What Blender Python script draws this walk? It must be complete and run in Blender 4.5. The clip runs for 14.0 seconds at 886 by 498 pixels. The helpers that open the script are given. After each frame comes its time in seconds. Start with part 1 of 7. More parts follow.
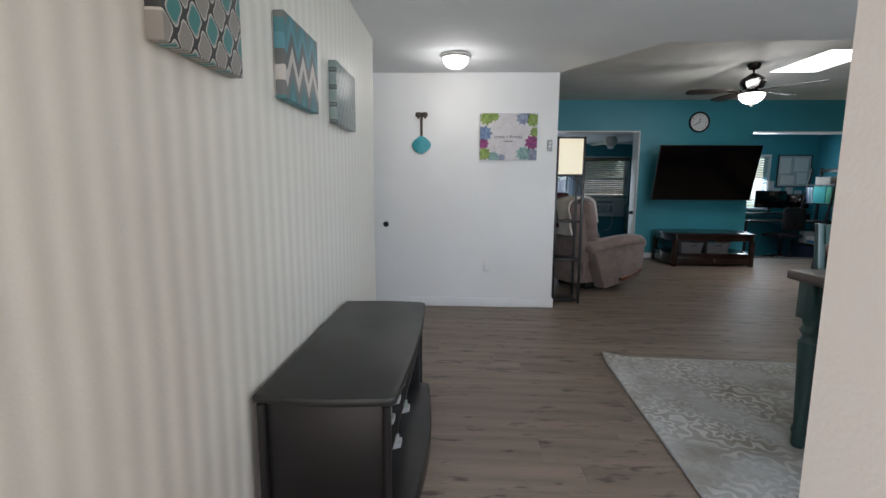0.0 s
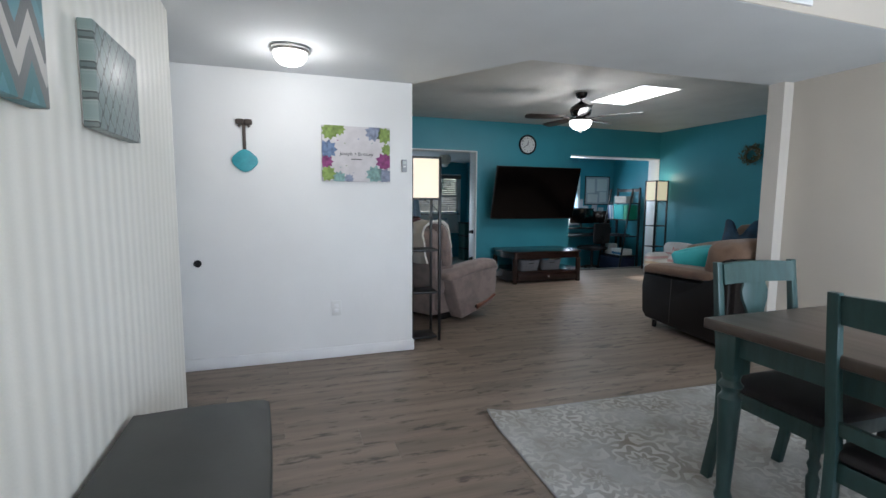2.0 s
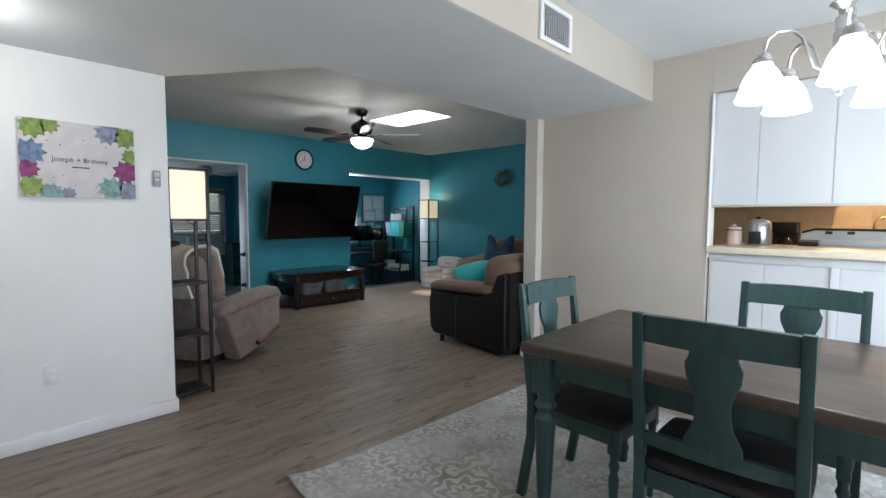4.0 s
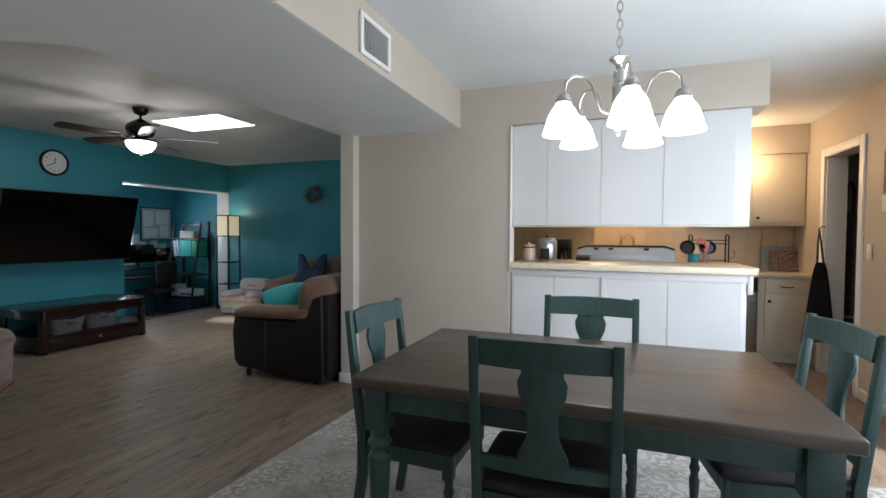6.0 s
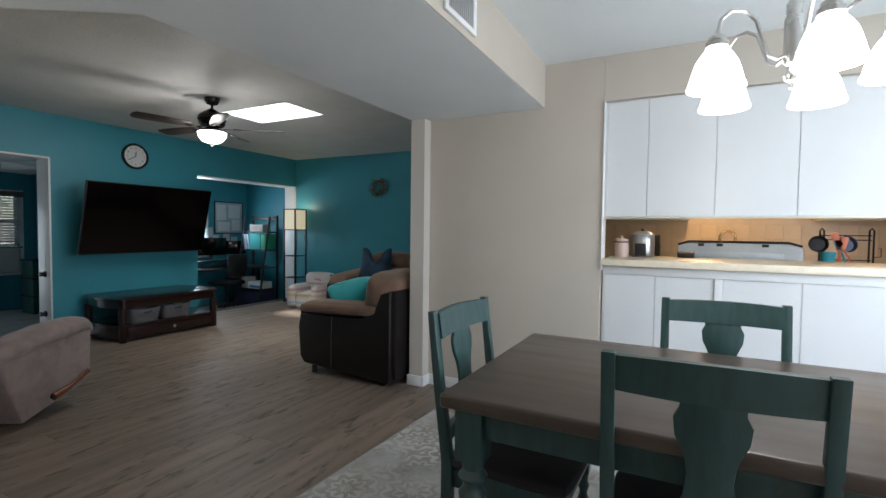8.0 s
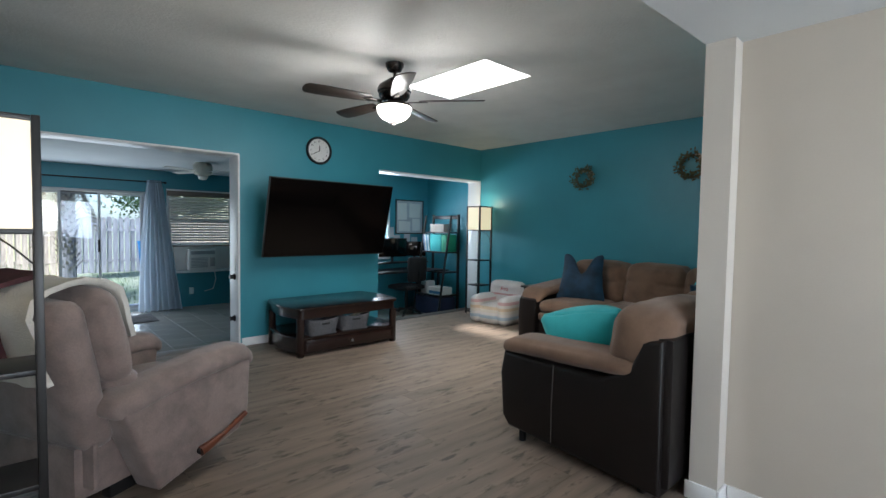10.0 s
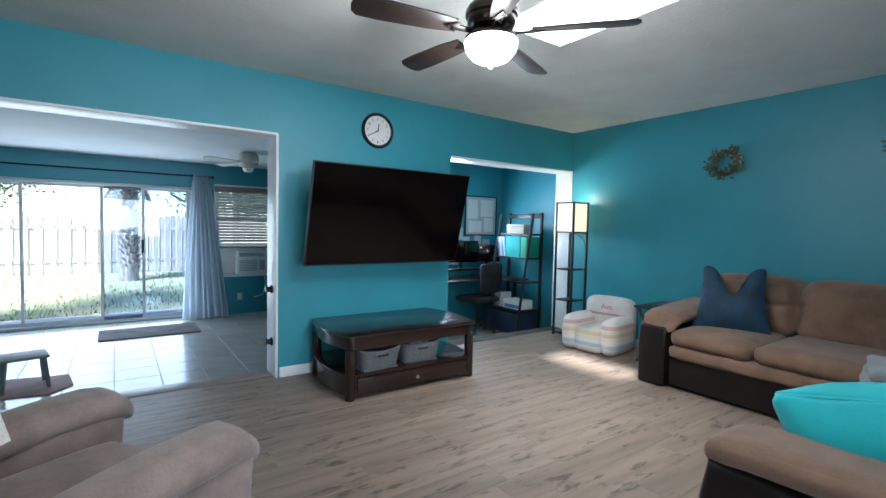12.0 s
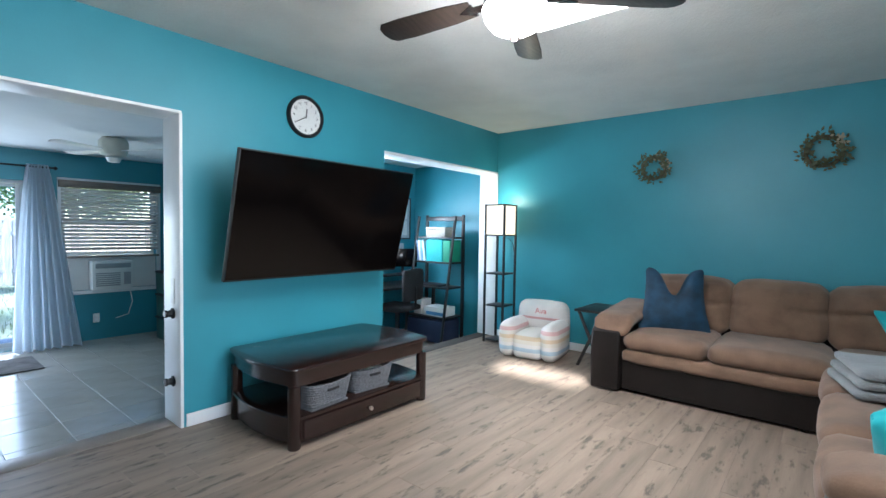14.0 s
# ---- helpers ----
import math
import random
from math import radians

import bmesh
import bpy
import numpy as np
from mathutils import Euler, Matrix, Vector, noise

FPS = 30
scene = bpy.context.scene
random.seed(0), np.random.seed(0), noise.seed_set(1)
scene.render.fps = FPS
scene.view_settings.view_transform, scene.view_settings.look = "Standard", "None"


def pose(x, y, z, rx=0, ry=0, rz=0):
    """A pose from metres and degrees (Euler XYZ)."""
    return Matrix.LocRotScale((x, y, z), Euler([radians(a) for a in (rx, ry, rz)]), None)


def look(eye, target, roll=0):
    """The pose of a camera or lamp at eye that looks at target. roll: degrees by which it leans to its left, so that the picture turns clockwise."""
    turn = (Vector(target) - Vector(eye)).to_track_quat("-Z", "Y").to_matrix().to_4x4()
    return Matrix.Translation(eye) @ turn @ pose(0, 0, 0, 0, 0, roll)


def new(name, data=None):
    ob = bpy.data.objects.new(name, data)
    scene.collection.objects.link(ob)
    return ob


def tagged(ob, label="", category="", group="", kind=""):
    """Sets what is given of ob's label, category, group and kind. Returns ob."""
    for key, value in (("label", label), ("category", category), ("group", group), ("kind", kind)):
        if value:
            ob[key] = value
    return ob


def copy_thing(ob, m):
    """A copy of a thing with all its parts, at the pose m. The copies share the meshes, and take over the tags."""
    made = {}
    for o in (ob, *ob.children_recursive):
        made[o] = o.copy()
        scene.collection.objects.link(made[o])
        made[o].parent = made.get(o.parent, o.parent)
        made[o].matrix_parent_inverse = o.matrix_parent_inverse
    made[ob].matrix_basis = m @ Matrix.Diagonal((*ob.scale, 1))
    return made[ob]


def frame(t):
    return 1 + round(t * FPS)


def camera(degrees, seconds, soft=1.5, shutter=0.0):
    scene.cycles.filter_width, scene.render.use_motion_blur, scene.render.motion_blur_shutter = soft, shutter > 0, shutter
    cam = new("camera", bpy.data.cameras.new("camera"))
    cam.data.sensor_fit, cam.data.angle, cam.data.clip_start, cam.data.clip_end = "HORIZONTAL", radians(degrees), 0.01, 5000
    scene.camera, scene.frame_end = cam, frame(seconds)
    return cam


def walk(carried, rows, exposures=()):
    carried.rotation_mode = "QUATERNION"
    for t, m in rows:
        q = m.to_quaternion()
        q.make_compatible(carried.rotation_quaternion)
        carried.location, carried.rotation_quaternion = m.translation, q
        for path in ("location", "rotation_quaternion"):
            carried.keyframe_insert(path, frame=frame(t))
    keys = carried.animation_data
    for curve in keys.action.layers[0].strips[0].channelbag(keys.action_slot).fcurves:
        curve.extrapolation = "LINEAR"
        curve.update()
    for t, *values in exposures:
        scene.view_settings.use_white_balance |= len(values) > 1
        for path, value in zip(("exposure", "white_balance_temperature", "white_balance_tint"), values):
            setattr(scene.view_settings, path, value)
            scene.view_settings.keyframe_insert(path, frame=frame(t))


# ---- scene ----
cam = camera(87.1, 14.0)
PATH = [
    (0, (0.504, 0.227, 1.137), (0.43, 2.208, 0.867), 0.4),
    (0.5, (0.477, 0.442, 1.142), (0.548, 2.423, 0.877), 0.4),
    (1, (0.387, 0.671, 1.177), (0.634, 2.639, 0.92), 0.6),
    (1.5, (0.368, 0.805, 1.205), (0.808, 2.742, 0.968), 0.5),
    (2, (0.387, 0.925, 1.236), (1.031, 2.807, 1.026), 0.4),
    (2.5, (0.423, 1.01, 1.258), (1.284, 2.806, 1.068), 0.5),
    (3, (0.436, 1.09, 1.265), (1.517, 2.764, 1.096), 0.5),
    (3.5, (0.423, 1.175, 1.273), (1.701, 2.707, 1.12), 0.5),
    (4, (0.416, 1.262, 1.273), (1.862, 2.637, 1.136), 0.3),
    (6.5, (0.527, 1.408, 1.297), (2.419, 2.053, 1.239), 0.3),
    (7, (0.552, 1.416, 1.276), (2.437, 2.081, 1.209), 0.4),
    (7.5, (0.596, 1.468, 1.257), (2.436, 2.247, 1.179), 0.6),
    (8, (0.758, 1.666, 1.253), (2.531, 2.587, 1.176), 0.7),
    (8.5, (0.961, 1.94, 1.247), (2.648, 3.011, 1.172), 0.8),
    (9, (1.163, 2.243, 1.263), (2.741, 3.469, 1.176), 0.9),
    (11.5, (2.154, 3.643, 1.278), (3.297, 5.281, 1.194), 0.9),
    (12, (2.215, 3.931, 1.273), (3.366, 5.564, 1.179), 1.2),
    (12.5, (2.241, 4.219, 1.263), (3.445, 5.813, 1.172), 1.3),
    (13, (2.206, 4.44, 1.262), (3.513, 5.952, 1.174), 1.3),
    (13.5, (2.128, 4.601, 1.275), (3.555, 6.0, 1.192), 1.1),
    (14, (2.085, 4.68, 1.282), (3.626, 5.952, 1.205), 0.9),
]
walk(cam, [(t, look(eye, target, roll)) for t, eye, target, roll in PATH],
     exposures=[(0.0, 0.6, 6300, 12), (1.5, 0.88, 6000, 11), (3.0, 1.0, 6100, 11), (4.0, 0.98, 6150, 11), (6.5, 0.5, 6450, 12), (7.5, 0.58, 6350, 11), (9.0, 1.12, 6250, 10), (11.5, 1.76, 5900, 9), (12.0, 1.98, 5750, 8), (12.5, 2.08, 5650, 8), (14.0, 2.45, 5800, 9)])

# ---- world, sun, exposure ----
world = bpy.data.worlds.new("sky")
scene.world = world
world.use_nodes = True
_n = world.node_tree.nodes
_sky = _n.new("ShaderNodeTexSky")
_sky.sky_type = "NISHITA"
_sky.sun_disc = False
SUN_TRAVEL = Vector((1.45, 1.02, -2.5)).normalized()
_sky.sun_elevation = math.asin(-SUN_TRAVEL.z)
_sky.sun_rotation = math.atan2(-SUN_TRAVEL.x, -SUN_TRAVEL.y)
_n["Background"].inputs[1].default_value = 0.15
world.node_tree.links.new(_sky.outputs[0], _n["Background"].inputs[0])


INDOOR = 0.6  # the rooms' lamps and windows against the full sun outside


def lamp(name, kind, energy, color, m, size=0.1, size_y=None, spread=None):
    data = bpy.data.lights.new(name, kind)
    data.energy, data.color = energy if kind == "SUN" else energy * INDOOR, color
    if kind == "AREA":
        data.shape = "RECTANGLE"
        data.size, data.size_y = size, size_y or size
        if spread:
            data.spread = radians(spread)
    elif kind == "SUN":
        data.angle = size
    else:
        data.shadow_soft_size = size
    ob = new(name, data)
    ob.matrix_world = m
    return tagged(ob, kind="structure")


WARM, DAY = (1.0, 0.86, 0.68), (0.80, 0.90, 1.0)
lamp("sun", "SUN", 5.0, (1.0, 0.95, 0.88), look((0, 0, 9), Vector((0, 0, 9)) + SUN_TRAVEL), radians(5))
# daylight in the real openings
lamp("front_window_daylight", "AREA", 74, DAY, look((2.55, -0.42, 1.35), (2.55, 2.0, 1.15)), 2.1, 1.35)
lamp("entry_door_daylight", "AREA", 11.5, (1.0, 0.80, 0.74), look((0.3, -0.42, 1.05), (0.3, 2.0, 1.05)), 0.85, 1.95)
lamp("sliding_door_daylight", "AREA", 25, DAY, look((1.77, 11.95, 0.8), (1.9, 8.0, 0.6)), 2.7, 1.9)
lamp("skylight_daylight", "AREA", 14, (1.0, 0.97, 0.92), look((4.357, 5.595, 2.73), (5.2, 6.3, 0)), 0.5, 0.9, 85)
lamp("office_window_daylight", "AREA", 34, DAY, look((6.0, 9.58, 1.22), (6.0, 8.5, 0.9)), 0.8, 0.9)

# ---- mesh helpers ----
def bm_new():
    return bmesh.new()


def join(*bms):
    """Several bmeshes as one."""
    out = bmesh.new()
    for b in bms:
        me = bpy.data.meshes.new("tmp")
        b.to_mesh(me)
        b.free()
        out.from_mesh(me)
        bpy.data.meshes.remove(me)
    return out


def moved(bm, m):
    bm.transform(m)
    return bm


def box(x0, x1, y0, y1, z0, z1, bev=0.004, seg=2):
    bm = bmesh.new()
    bmesh.ops.create_cube(bm, size=1.0)
    bm.transform(Matrix.Translation(((x0 + x1) / 2, (y0 + y1) / 2, (z0 + z1) / 2))
                 @ Matrix.Diagonal((abs(x1 - x0), abs(y1 - y0), abs(z1 - z0), 1)))
    b = min(bev, 0.45 * min(abs(x1 - x0), abs(y1 - y0), abs(z1 - z0)))
    if b > 0:
        bmesh.ops.bevel(bm, geom=bm.edges[:], offset=b, segments=seg, affect="EDGES", profile=0.5)
    return bm


def lathe(profile, x=0.0, y=0.0, seg=24, caps=True):
    """A turned body from (radius, height) pairs, bottom to top."""
    bm = bmesh.new()
    rings = []
    for r, z in profile:
        if r < 1e-5:
            rings.append([bm.verts.new((x, y, z))])
        else:
            rings.append([bm.verts.new((x + r * math.cos(2 * math.pi * i / seg), y + r * math.sin(2 * math.pi * i / seg), z)) for i in range(seg)])
    for a, b in zip(rings, rings[1:]):
        for i in range(seg):
            j = (i + 1) % seg
            if len(a) == 1 and len(b) == 1:
                continue
            if len(a) == 1:
                bm.faces.new((a[0], b[j], b[i]))
            elif len(b) == 1:
                bm.faces.new((a[i], a[j], b[0]))
            else:
                bm.faces.new((a[i], a[j], b[j], b[i]))
    if caps and len(rings[0]) > 1:
        bm.faces.new(rings[0][::-1])
    if caps and len(rings[-1]) > 1:
        bm.faces.new(rings[-1])
    bmesh.ops.recalc_face_normals(bm, faces=bm.faces[:])
    return bm


def cyl(r, z0, z1, x=0.0, y=0.0, seg=20):
    b = min(0.15 * r, 0.004)
    return lathe([(r - b, z0), (r, z0 + b), (r, z1 - b), (r - b, z1)], x, y, seg)


def tube(points, r, seg=10):
    """A round bar along points; r a radius or one for each point."""
    bm = bmesh.new()
    pts = [Vector(p) for p in points]
    rs = r if isinstance(r, (list, tuple)) else [r] * len(pts)
    rings, side = [], None
    for i, p in enumerate(pts):
        d = (pts[min(i + 1, len(pts) - 1)] - pts[max(i - 1, 0)]).normalized()
        if side is None:
            side = d.orthogonal().normalized()
        side = (side - d * side.dot(d)).normalized()
        up = d.cross(side)
        rings.append([bm.verts.new(p + rs[i] * (math.cos(2 * math.pi * k / seg) * side + math.sin(2 * math.pi * k / seg) * up)) for k in range(seg)])
    for a, b in zip(rings, rings[1:]):
        for k in range(seg):
            bm.faces.new((a[k], a[(k + 1) % seg], b[(k + 1) % seg], b[k]))
    bm.faces.new(rings[0][::-1])
    bm.faces.new(rings[-1])
    bmesh.ops.recalc_face_normals(bm, faces=bm.faces[:])
    return bm


def slab(outline, lo, hi, axis="z", bev=0.0, seg=2):
    """An outline drawn in the plane across axis, from lo to hi along it."""
    def at(u, v, w):
        return {"z": (u, v, w), "y": (u, w, v), "x": (w, u, v)}[axis]
    bm = bmesh.new()
    a = [bm.verts.new(at(u, v, lo)) for u, v in outline]
    b = [bm.verts.new(at(u, v, hi)) for u, v in outline]
    bm.faces.new(a[::-1])
    bm.faces.new(b)
    for i in range(len(a)):
        j = (i + 1) % len(a)
        bm.faces.new((a[i], a[j], b[j], b[i]))
    bmesh.ops.recalc_face_normals(bm, faces=bm.faces[:])
    if bev:
        rim = [e for e in bm.edges if (e.verts[0] in a) == (e.verts[1] in a)]
        bmesh.ops.bevel(bm, geom=rim, offset=bev, segments=seg, affect="EDGES", profile=0.5)
    return bm


def soft(x0, x1, y0, y1, z0, z1, r=0.06, n=10, puff=0.0, crease=0.0, seed=0):
    """An upholstered block: rounded by r, its faces bulging by puff, uneven by crease."""
    bm = bmesh.new()
    bmesh.ops.create_cube(bm, size=2.0)
    bmesh.ops.subdivide_edges(bm, edges=bm.edges[:], cuts=n, use_grid_fill=True)
    c = Vector(((x0 + x1) / 2, (y0 + y1) / 2, (z0 + z1) / 2))
    h = Vector(((x1 - x0) / 2, (y1 - y0) / 2, (z1 - z0) / 2))
    r = min(r, *h)
    for v in bm.verts:
        u = v.co.copy()
        p = Vector((u.x * h.x, u.y * h.y, u.z * h.z))
        core = Vector([max(-(h[i] - r), min(h[i] - r, p[i])) for i in range(3)])
        d = p - core
        if d.length > 1e-6:
            p = core + d.normalized() * r if d.length > r else p
            k = max(abs(d.x), abs(d.y), abs(d.z))
            p = core + d.normalized() * (r if k >= r - 1e-5 else d.length)
        for i in range(3):
            j, k = (i + 1) % 3, (i + 2) % 3
            if abs(u[i]) > 0.999:
                p[i] += math.copysign(puff * (1 - u[j] ** 2) * (1 - u[k] ** 2), u[i])
        if crease:
            q = p * 7 + Vector((seed * 3.1, seed * 1.7, 0))
            p += crease * Vector((noise.noise(q), noise.noise(q + Vector((9, 0, 0))), noise.noise(q + Vector((0, 9, 0)))))
        v.co = c + p
    return bm


def put_mesh(name, bm, material, smooth=None):
    me = bpy.data.meshes.new(name)
    bm.to_mesh(me)
    bm.free()
    me.materials.append(material)
    if smooth is not False:
        me.polygons.foreach_set("use_smooth", [True] * len(me.polygons))
        me.set_sharp_from_angle(angle=radians(38 if smooth is None else smooth))
    return me


def part(name, bm, material, parent, label="", smooth=None):
    ob = new(name, put_mesh(name, bm, material, smooth))
    ob.parent = parent
    if label:
        ob["label"] = label
    return ob


def thing(name, label, category, at=(0, 0, 0), turn=0, group="", kind=""):
    ob = new(name)
    ob.empty_display_size = 0.1
    ob.matrix_basis = pose(*at, 0, 0, turn)
    return tagged(ob, label, category, group, kind)


def setting(name, bm, material, label="", category="", smooth=None):
    return tagged(new(name, put_mesh(name, bm, material, smooth)), label, category, kind="structure")


def single(name, bm, material, label, category, at=(0, 0, 0), turn=0, group="", smooth=None):
    ob = new(name, put_mesh(name, bm, material, smooth))
    ob.matrix_basis = pose(*at, 0, 0, turn)
    return tagged(ob, label, category, group)


def lettering(body, size, depth=0.001, align="CENTER"):
    """Flat letters in the x-y plane, as a bmesh."""
    cu = bpy.data.curves.new("letters", "FONT")
    cu.body, cu.size, cu.align_x, cu.align_y, cu.extrude = body, size, align, "CENTER", depth
    cu.resolution_u = 3
    ob = bpy.data.objects.new("letters", cu)
    me = bpy.data.meshes.new_from_object(ob)
    bm = bmesh.new()
    bm.from_mesh(me)
    bpy.data.objects.remove(ob)
    bpy.data.meshes.remove(me)
    return bm

# ---- materials ----
def mat(name, color, rough=0.6, metal=0.0, vary=0.08, scale=6.0, bump=0.05, fine=90.0, stretch=(1, 1, 1), coat=0.0,
        sheen=0.0, color2=None, rand=0.0, spec=0.5, trans=0.0):
    """A surface with two scales of variation: large stains and fine grain, and a fine relief."""
    m = bpy.data.materials.new(name)
    m.use_nodes = True
    nt = m.node_tree
    b = nt.nodes["Principled BSDF"]
    N, L = nt.nodes.new, nt.links.new
    tc = N("ShaderNodeTexCoord")
    mp = N("ShaderNodeMapping")
    mp.inputs["Scale"].default_value = stretch
    L(tc.outputs["Object"], mp.inputs[0])
    big, small = N("ShaderNodeTexNoise"), N("ShaderNodeTexNoise")
    big.inputs["Scale"].default_value, big.inputs["Detail"].default_value = scale, 4
    small.inputs["Scale"].default_value, small.inputs["Detail"].default_value = fine, 3
    L(mp.outputs[0], big.inputs[0])
    L(mp.outputs[0], small.inputs[0])
    ramp = N("ShaderNodeMixRGB")
    c2 = color2 or tuple(max(0.0, c * (1 - 2.2 * vary)) for c in color)
    ramp.inputs[1].default_value, ramp.inputs[2].default_value = (*color, 1), (*c2, 1)
    con = N("ShaderNodeMapRange")
    con.inputs[1].default_value, con.inputs[2].default_value = 0.38, 0.68
    L(big.outputs[0], con.inputs[0])
    L(con.outputs[0], ramp.inputs[0])
    hue = N("ShaderNodeHueSaturation")
    L(ramp.outputs[0], hue.inputs["Color"])
    val = N("ShaderNodeMapRange")
    val.inputs[3].default_value, val.inputs[4].default_value = 1 - vary, 1 + vary
    L(small.outputs[0], val.inputs[0])
    if rand:
        info = N("ShaderNodeObjectInfo")
        rr = N("ShaderNodeMapRange")
        rr.inputs[3].default_value, rr.inputs[4].default_value = 1 - rand, 1 + rand
        L(info.outputs["Random"], rr.inputs[0])
        mul = N("ShaderNodeMath")
        mul.operation = "MULTIPLY"
        L(val.outputs[0], mul.inputs[0])
        L(rr.outputs[0], mul.inputs[1])
        L(mul.outputs[0], hue.inputs["Value"])
    else:
        L(val.outputs[0], hue.inputs["Value"])
    L(hue.outputs[0], b.inputs["Base Color"])
    ro = N("ShaderNodeMapRange")
    ro.inputs[3].default_value, ro.inputs[4].default_value = max(0.02, rough - 0.07), min(1, rough + 0.07)
    L(big.outputs[0], ro.inputs[0])
    L(ro.outputs[0], b.inputs["Roughness"])
    b.inputs["Metallic"].default_value = metal
    b.inputs["Specular IOR Level"].default_value = spec
    b.inputs["Coat Weight"].default_value = coat
    b.inputs["Coat Roughness"].default_value = 0.15
    b.inputs["Sheen Weight"].default_value = sheen
    b.inputs["Transmission Weight"].default_value = trans
    if bump:
        bp = N("ShaderNodeBump")
        bp.inputs["Strength"].default_value, bp.inputs["Distance"].default_value = bump, 0.01
        L(small.outputs[0], bp.inputs["Height"])
        L(bp.outputs[0], b.inputs["Normal"])
    return m


def glow(name, color, strength, base=None):
    m = bpy.data.materials.new(name)
    m.use_nodes = True
    b = m.node_tree.nodes["Principled BSDF"]
    b.inputs["Base Color"].default_value = (*(base or color), 1)
    b.inputs["Roughness"].default_value = 0.35
    b.inputs["Emission Color"].default_value = (*color, 1)
    b.inputs["Emission Strength"].default_value = strength * INDOOR
    return m


def glass_mat(name, tint=(1, 1, 1), rough=0.0):
    """A thin pane: mostly clear, with a mirror's share that grows at a slant."""
    m = bpy.data.materials.new(name)
    m.use_nodes = True
    nt = m.node_tree
    nt.nodes.clear()
    out, mix = nt.nodes.new("ShaderNodeOutputMaterial"), nt.nodes.new("ShaderNodeMixShader")
    tr, gl, fr = nt.nodes.new("ShaderNodeBsdfTransparent"), nt.nodes.new("ShaderNodeBsdfGlossy"), nt.nodes.new("ShaderNodeFresnel")
    tr.inputs[0].default_value = (*tint, 1)
    gl.inputs["Roughness"].default_value = rough
    fr.inputs[0].default_value = 1.45
    nt.links.new(fr.outputs[0], mix.inputs[0])
    nt.links.new(tr.outputs[0], mix.inputs[1])
    nt.links.new(gl.outputs[0], mix.inputs[2])
    nt.links.new(mix.outputs[0], out.inputs[0])
    return m


def stripes(m, axis, pitch, color_b, soft_edge=0.4, bump=0.0):
    """Adds broad soft stripes across axis to a material made by mat()."""
    nt = m.node_tree
    N, L = nt.nodes.new, nt.links.new
    b = nt.nodes["Principled BSDF"]
    tc, sep = N("ShaderNodeTexCoord"), N("ShaderNodeSeparateXYZ")
    L(tc.outputs["Object"], sep.inputs[0])
    mul, sn, mr = N("ShaderNodeMath"), N("ShaderNodeMath"), N("ShaderNodeMapRange")
    mul.operation, sn.operation = "MULTIPLY", "SINE"
    mul.inputs[1].default_value = 2 * math.pi / pitch
    L(sep.outputs["XYZ".index(axis)], mul.inputs[0])
    L(mul.outputs[0], sn.inputs[0])
    mr.inputs[1].default_value, mr.inputs[2].default_value = -soft_edge, soft_edge
    L(sn.outputs[0], mr.inputs[0])
    mix = N("ShaderNodeMixRGB")
    L(mr.outputs[0], mix.inputs[0])
    L(b.inputs["Base Color"].links[0].from_socket, mix.inputs[1])
    mix.inputs[2].default_value = (*color_b, 1)
    L(mix.outputs[0], b.inputs["Base Color"])
    if bump:
        bp = N("ShaderNodeBump")
        bp.inputs["Strength"].default_value, bp.inputs["Distance"].default_value = 1.0, bump
        L(sn.outputs[0], bp.inputs["Height"])
        L(b.inputs["Normal"].links[0].from_socket, bp.inputs["Normal"])
        L(bp.outputs[0], b.inputs["Normal"])
    return m


TEAL = mat("teal wall paint", (0.045, 0.27, 0.34), 0.42, vary=0.04, scale=2, bump=0.10, fine=160)
WHITE_WALL = mat("white wall paint", (0.795, 0.795, 0.785), 0.55, vary=0.02, scale=2, bump=0.08, fine=150)
BEIGE = mat("beige wall paint", (0.52, 0.465, 0.40), 0.55, vary=0.025, scale=2, bump=0.08, fine=150)
# the darker stripe colour paints in the soft shadows along the ribs
STRIPED = stripes(mat("ribbed wall with painted shadow stripes", (0.795, 0.78, 0.715), 0.36, vary=0.02, scale=2, bump=0.05, fine=150), "Y", 0.0785,
                  (0.71, 0.695, 0.63), 0.9, bump=0.0010)
PLASTER = mat("ceiling plaster", (0.72, 0.745, 0.76), 0.8, vary=0.025, scale=2, bump=0.10, fine=140)
TEXTURED = mat("knockdown ceiling plaster", (0.68, 0.665, 0.63), 0.6, vary=0.04, scale=3, bump=0.4, fine=60)
TRIM = mat("white gloss trim", (0.80, 0.80, 0.80), 0.35, vary=0.02, bump=0.02)
PLANK = mat("grey laminate", (0.232, 0.178, 0.138), 0.47, spec=0.34, vary=0.10, scale=2.2, fine=24, stretch=(0.5, 5.5, 1), bump=0.03,
            color2=(0.150, 0.117, 0.092), rand=0.12)
# dark knots, short dashes along the planks
_p = PLANK.node_tree
_tc, _mp, _k1, _k2 = _p.nodes.new("ShaderNodeTexCoord"), _p.nodes.new("ShaderNodeMapping"), _p.nodes.new("ShaderNodeTexNoise"), _p.nodes.new("ShaderNodeMapRange")
_oi, _ad, _mxk = _p.nodes.new("ShaderNodeObjectInfo"), _p.nodes.new("ShaderNodeVectorMath"), _p.nodes.new("ShaderNodeMixRGB")
_ad.operation = "MULTIPLY_ADD"
_ad.inputs[1].default_value = (37.0, 23.0, 11.0)
_mp.inputs["Scale"].default_value = (3.2, 11.0, 1.0)
_k1.inputs["Scale"].default_value, _k1.inputs["Detail"].default_value, _k1.inputs["Roughness"].default_value = 1.6, 5.0, 0.62
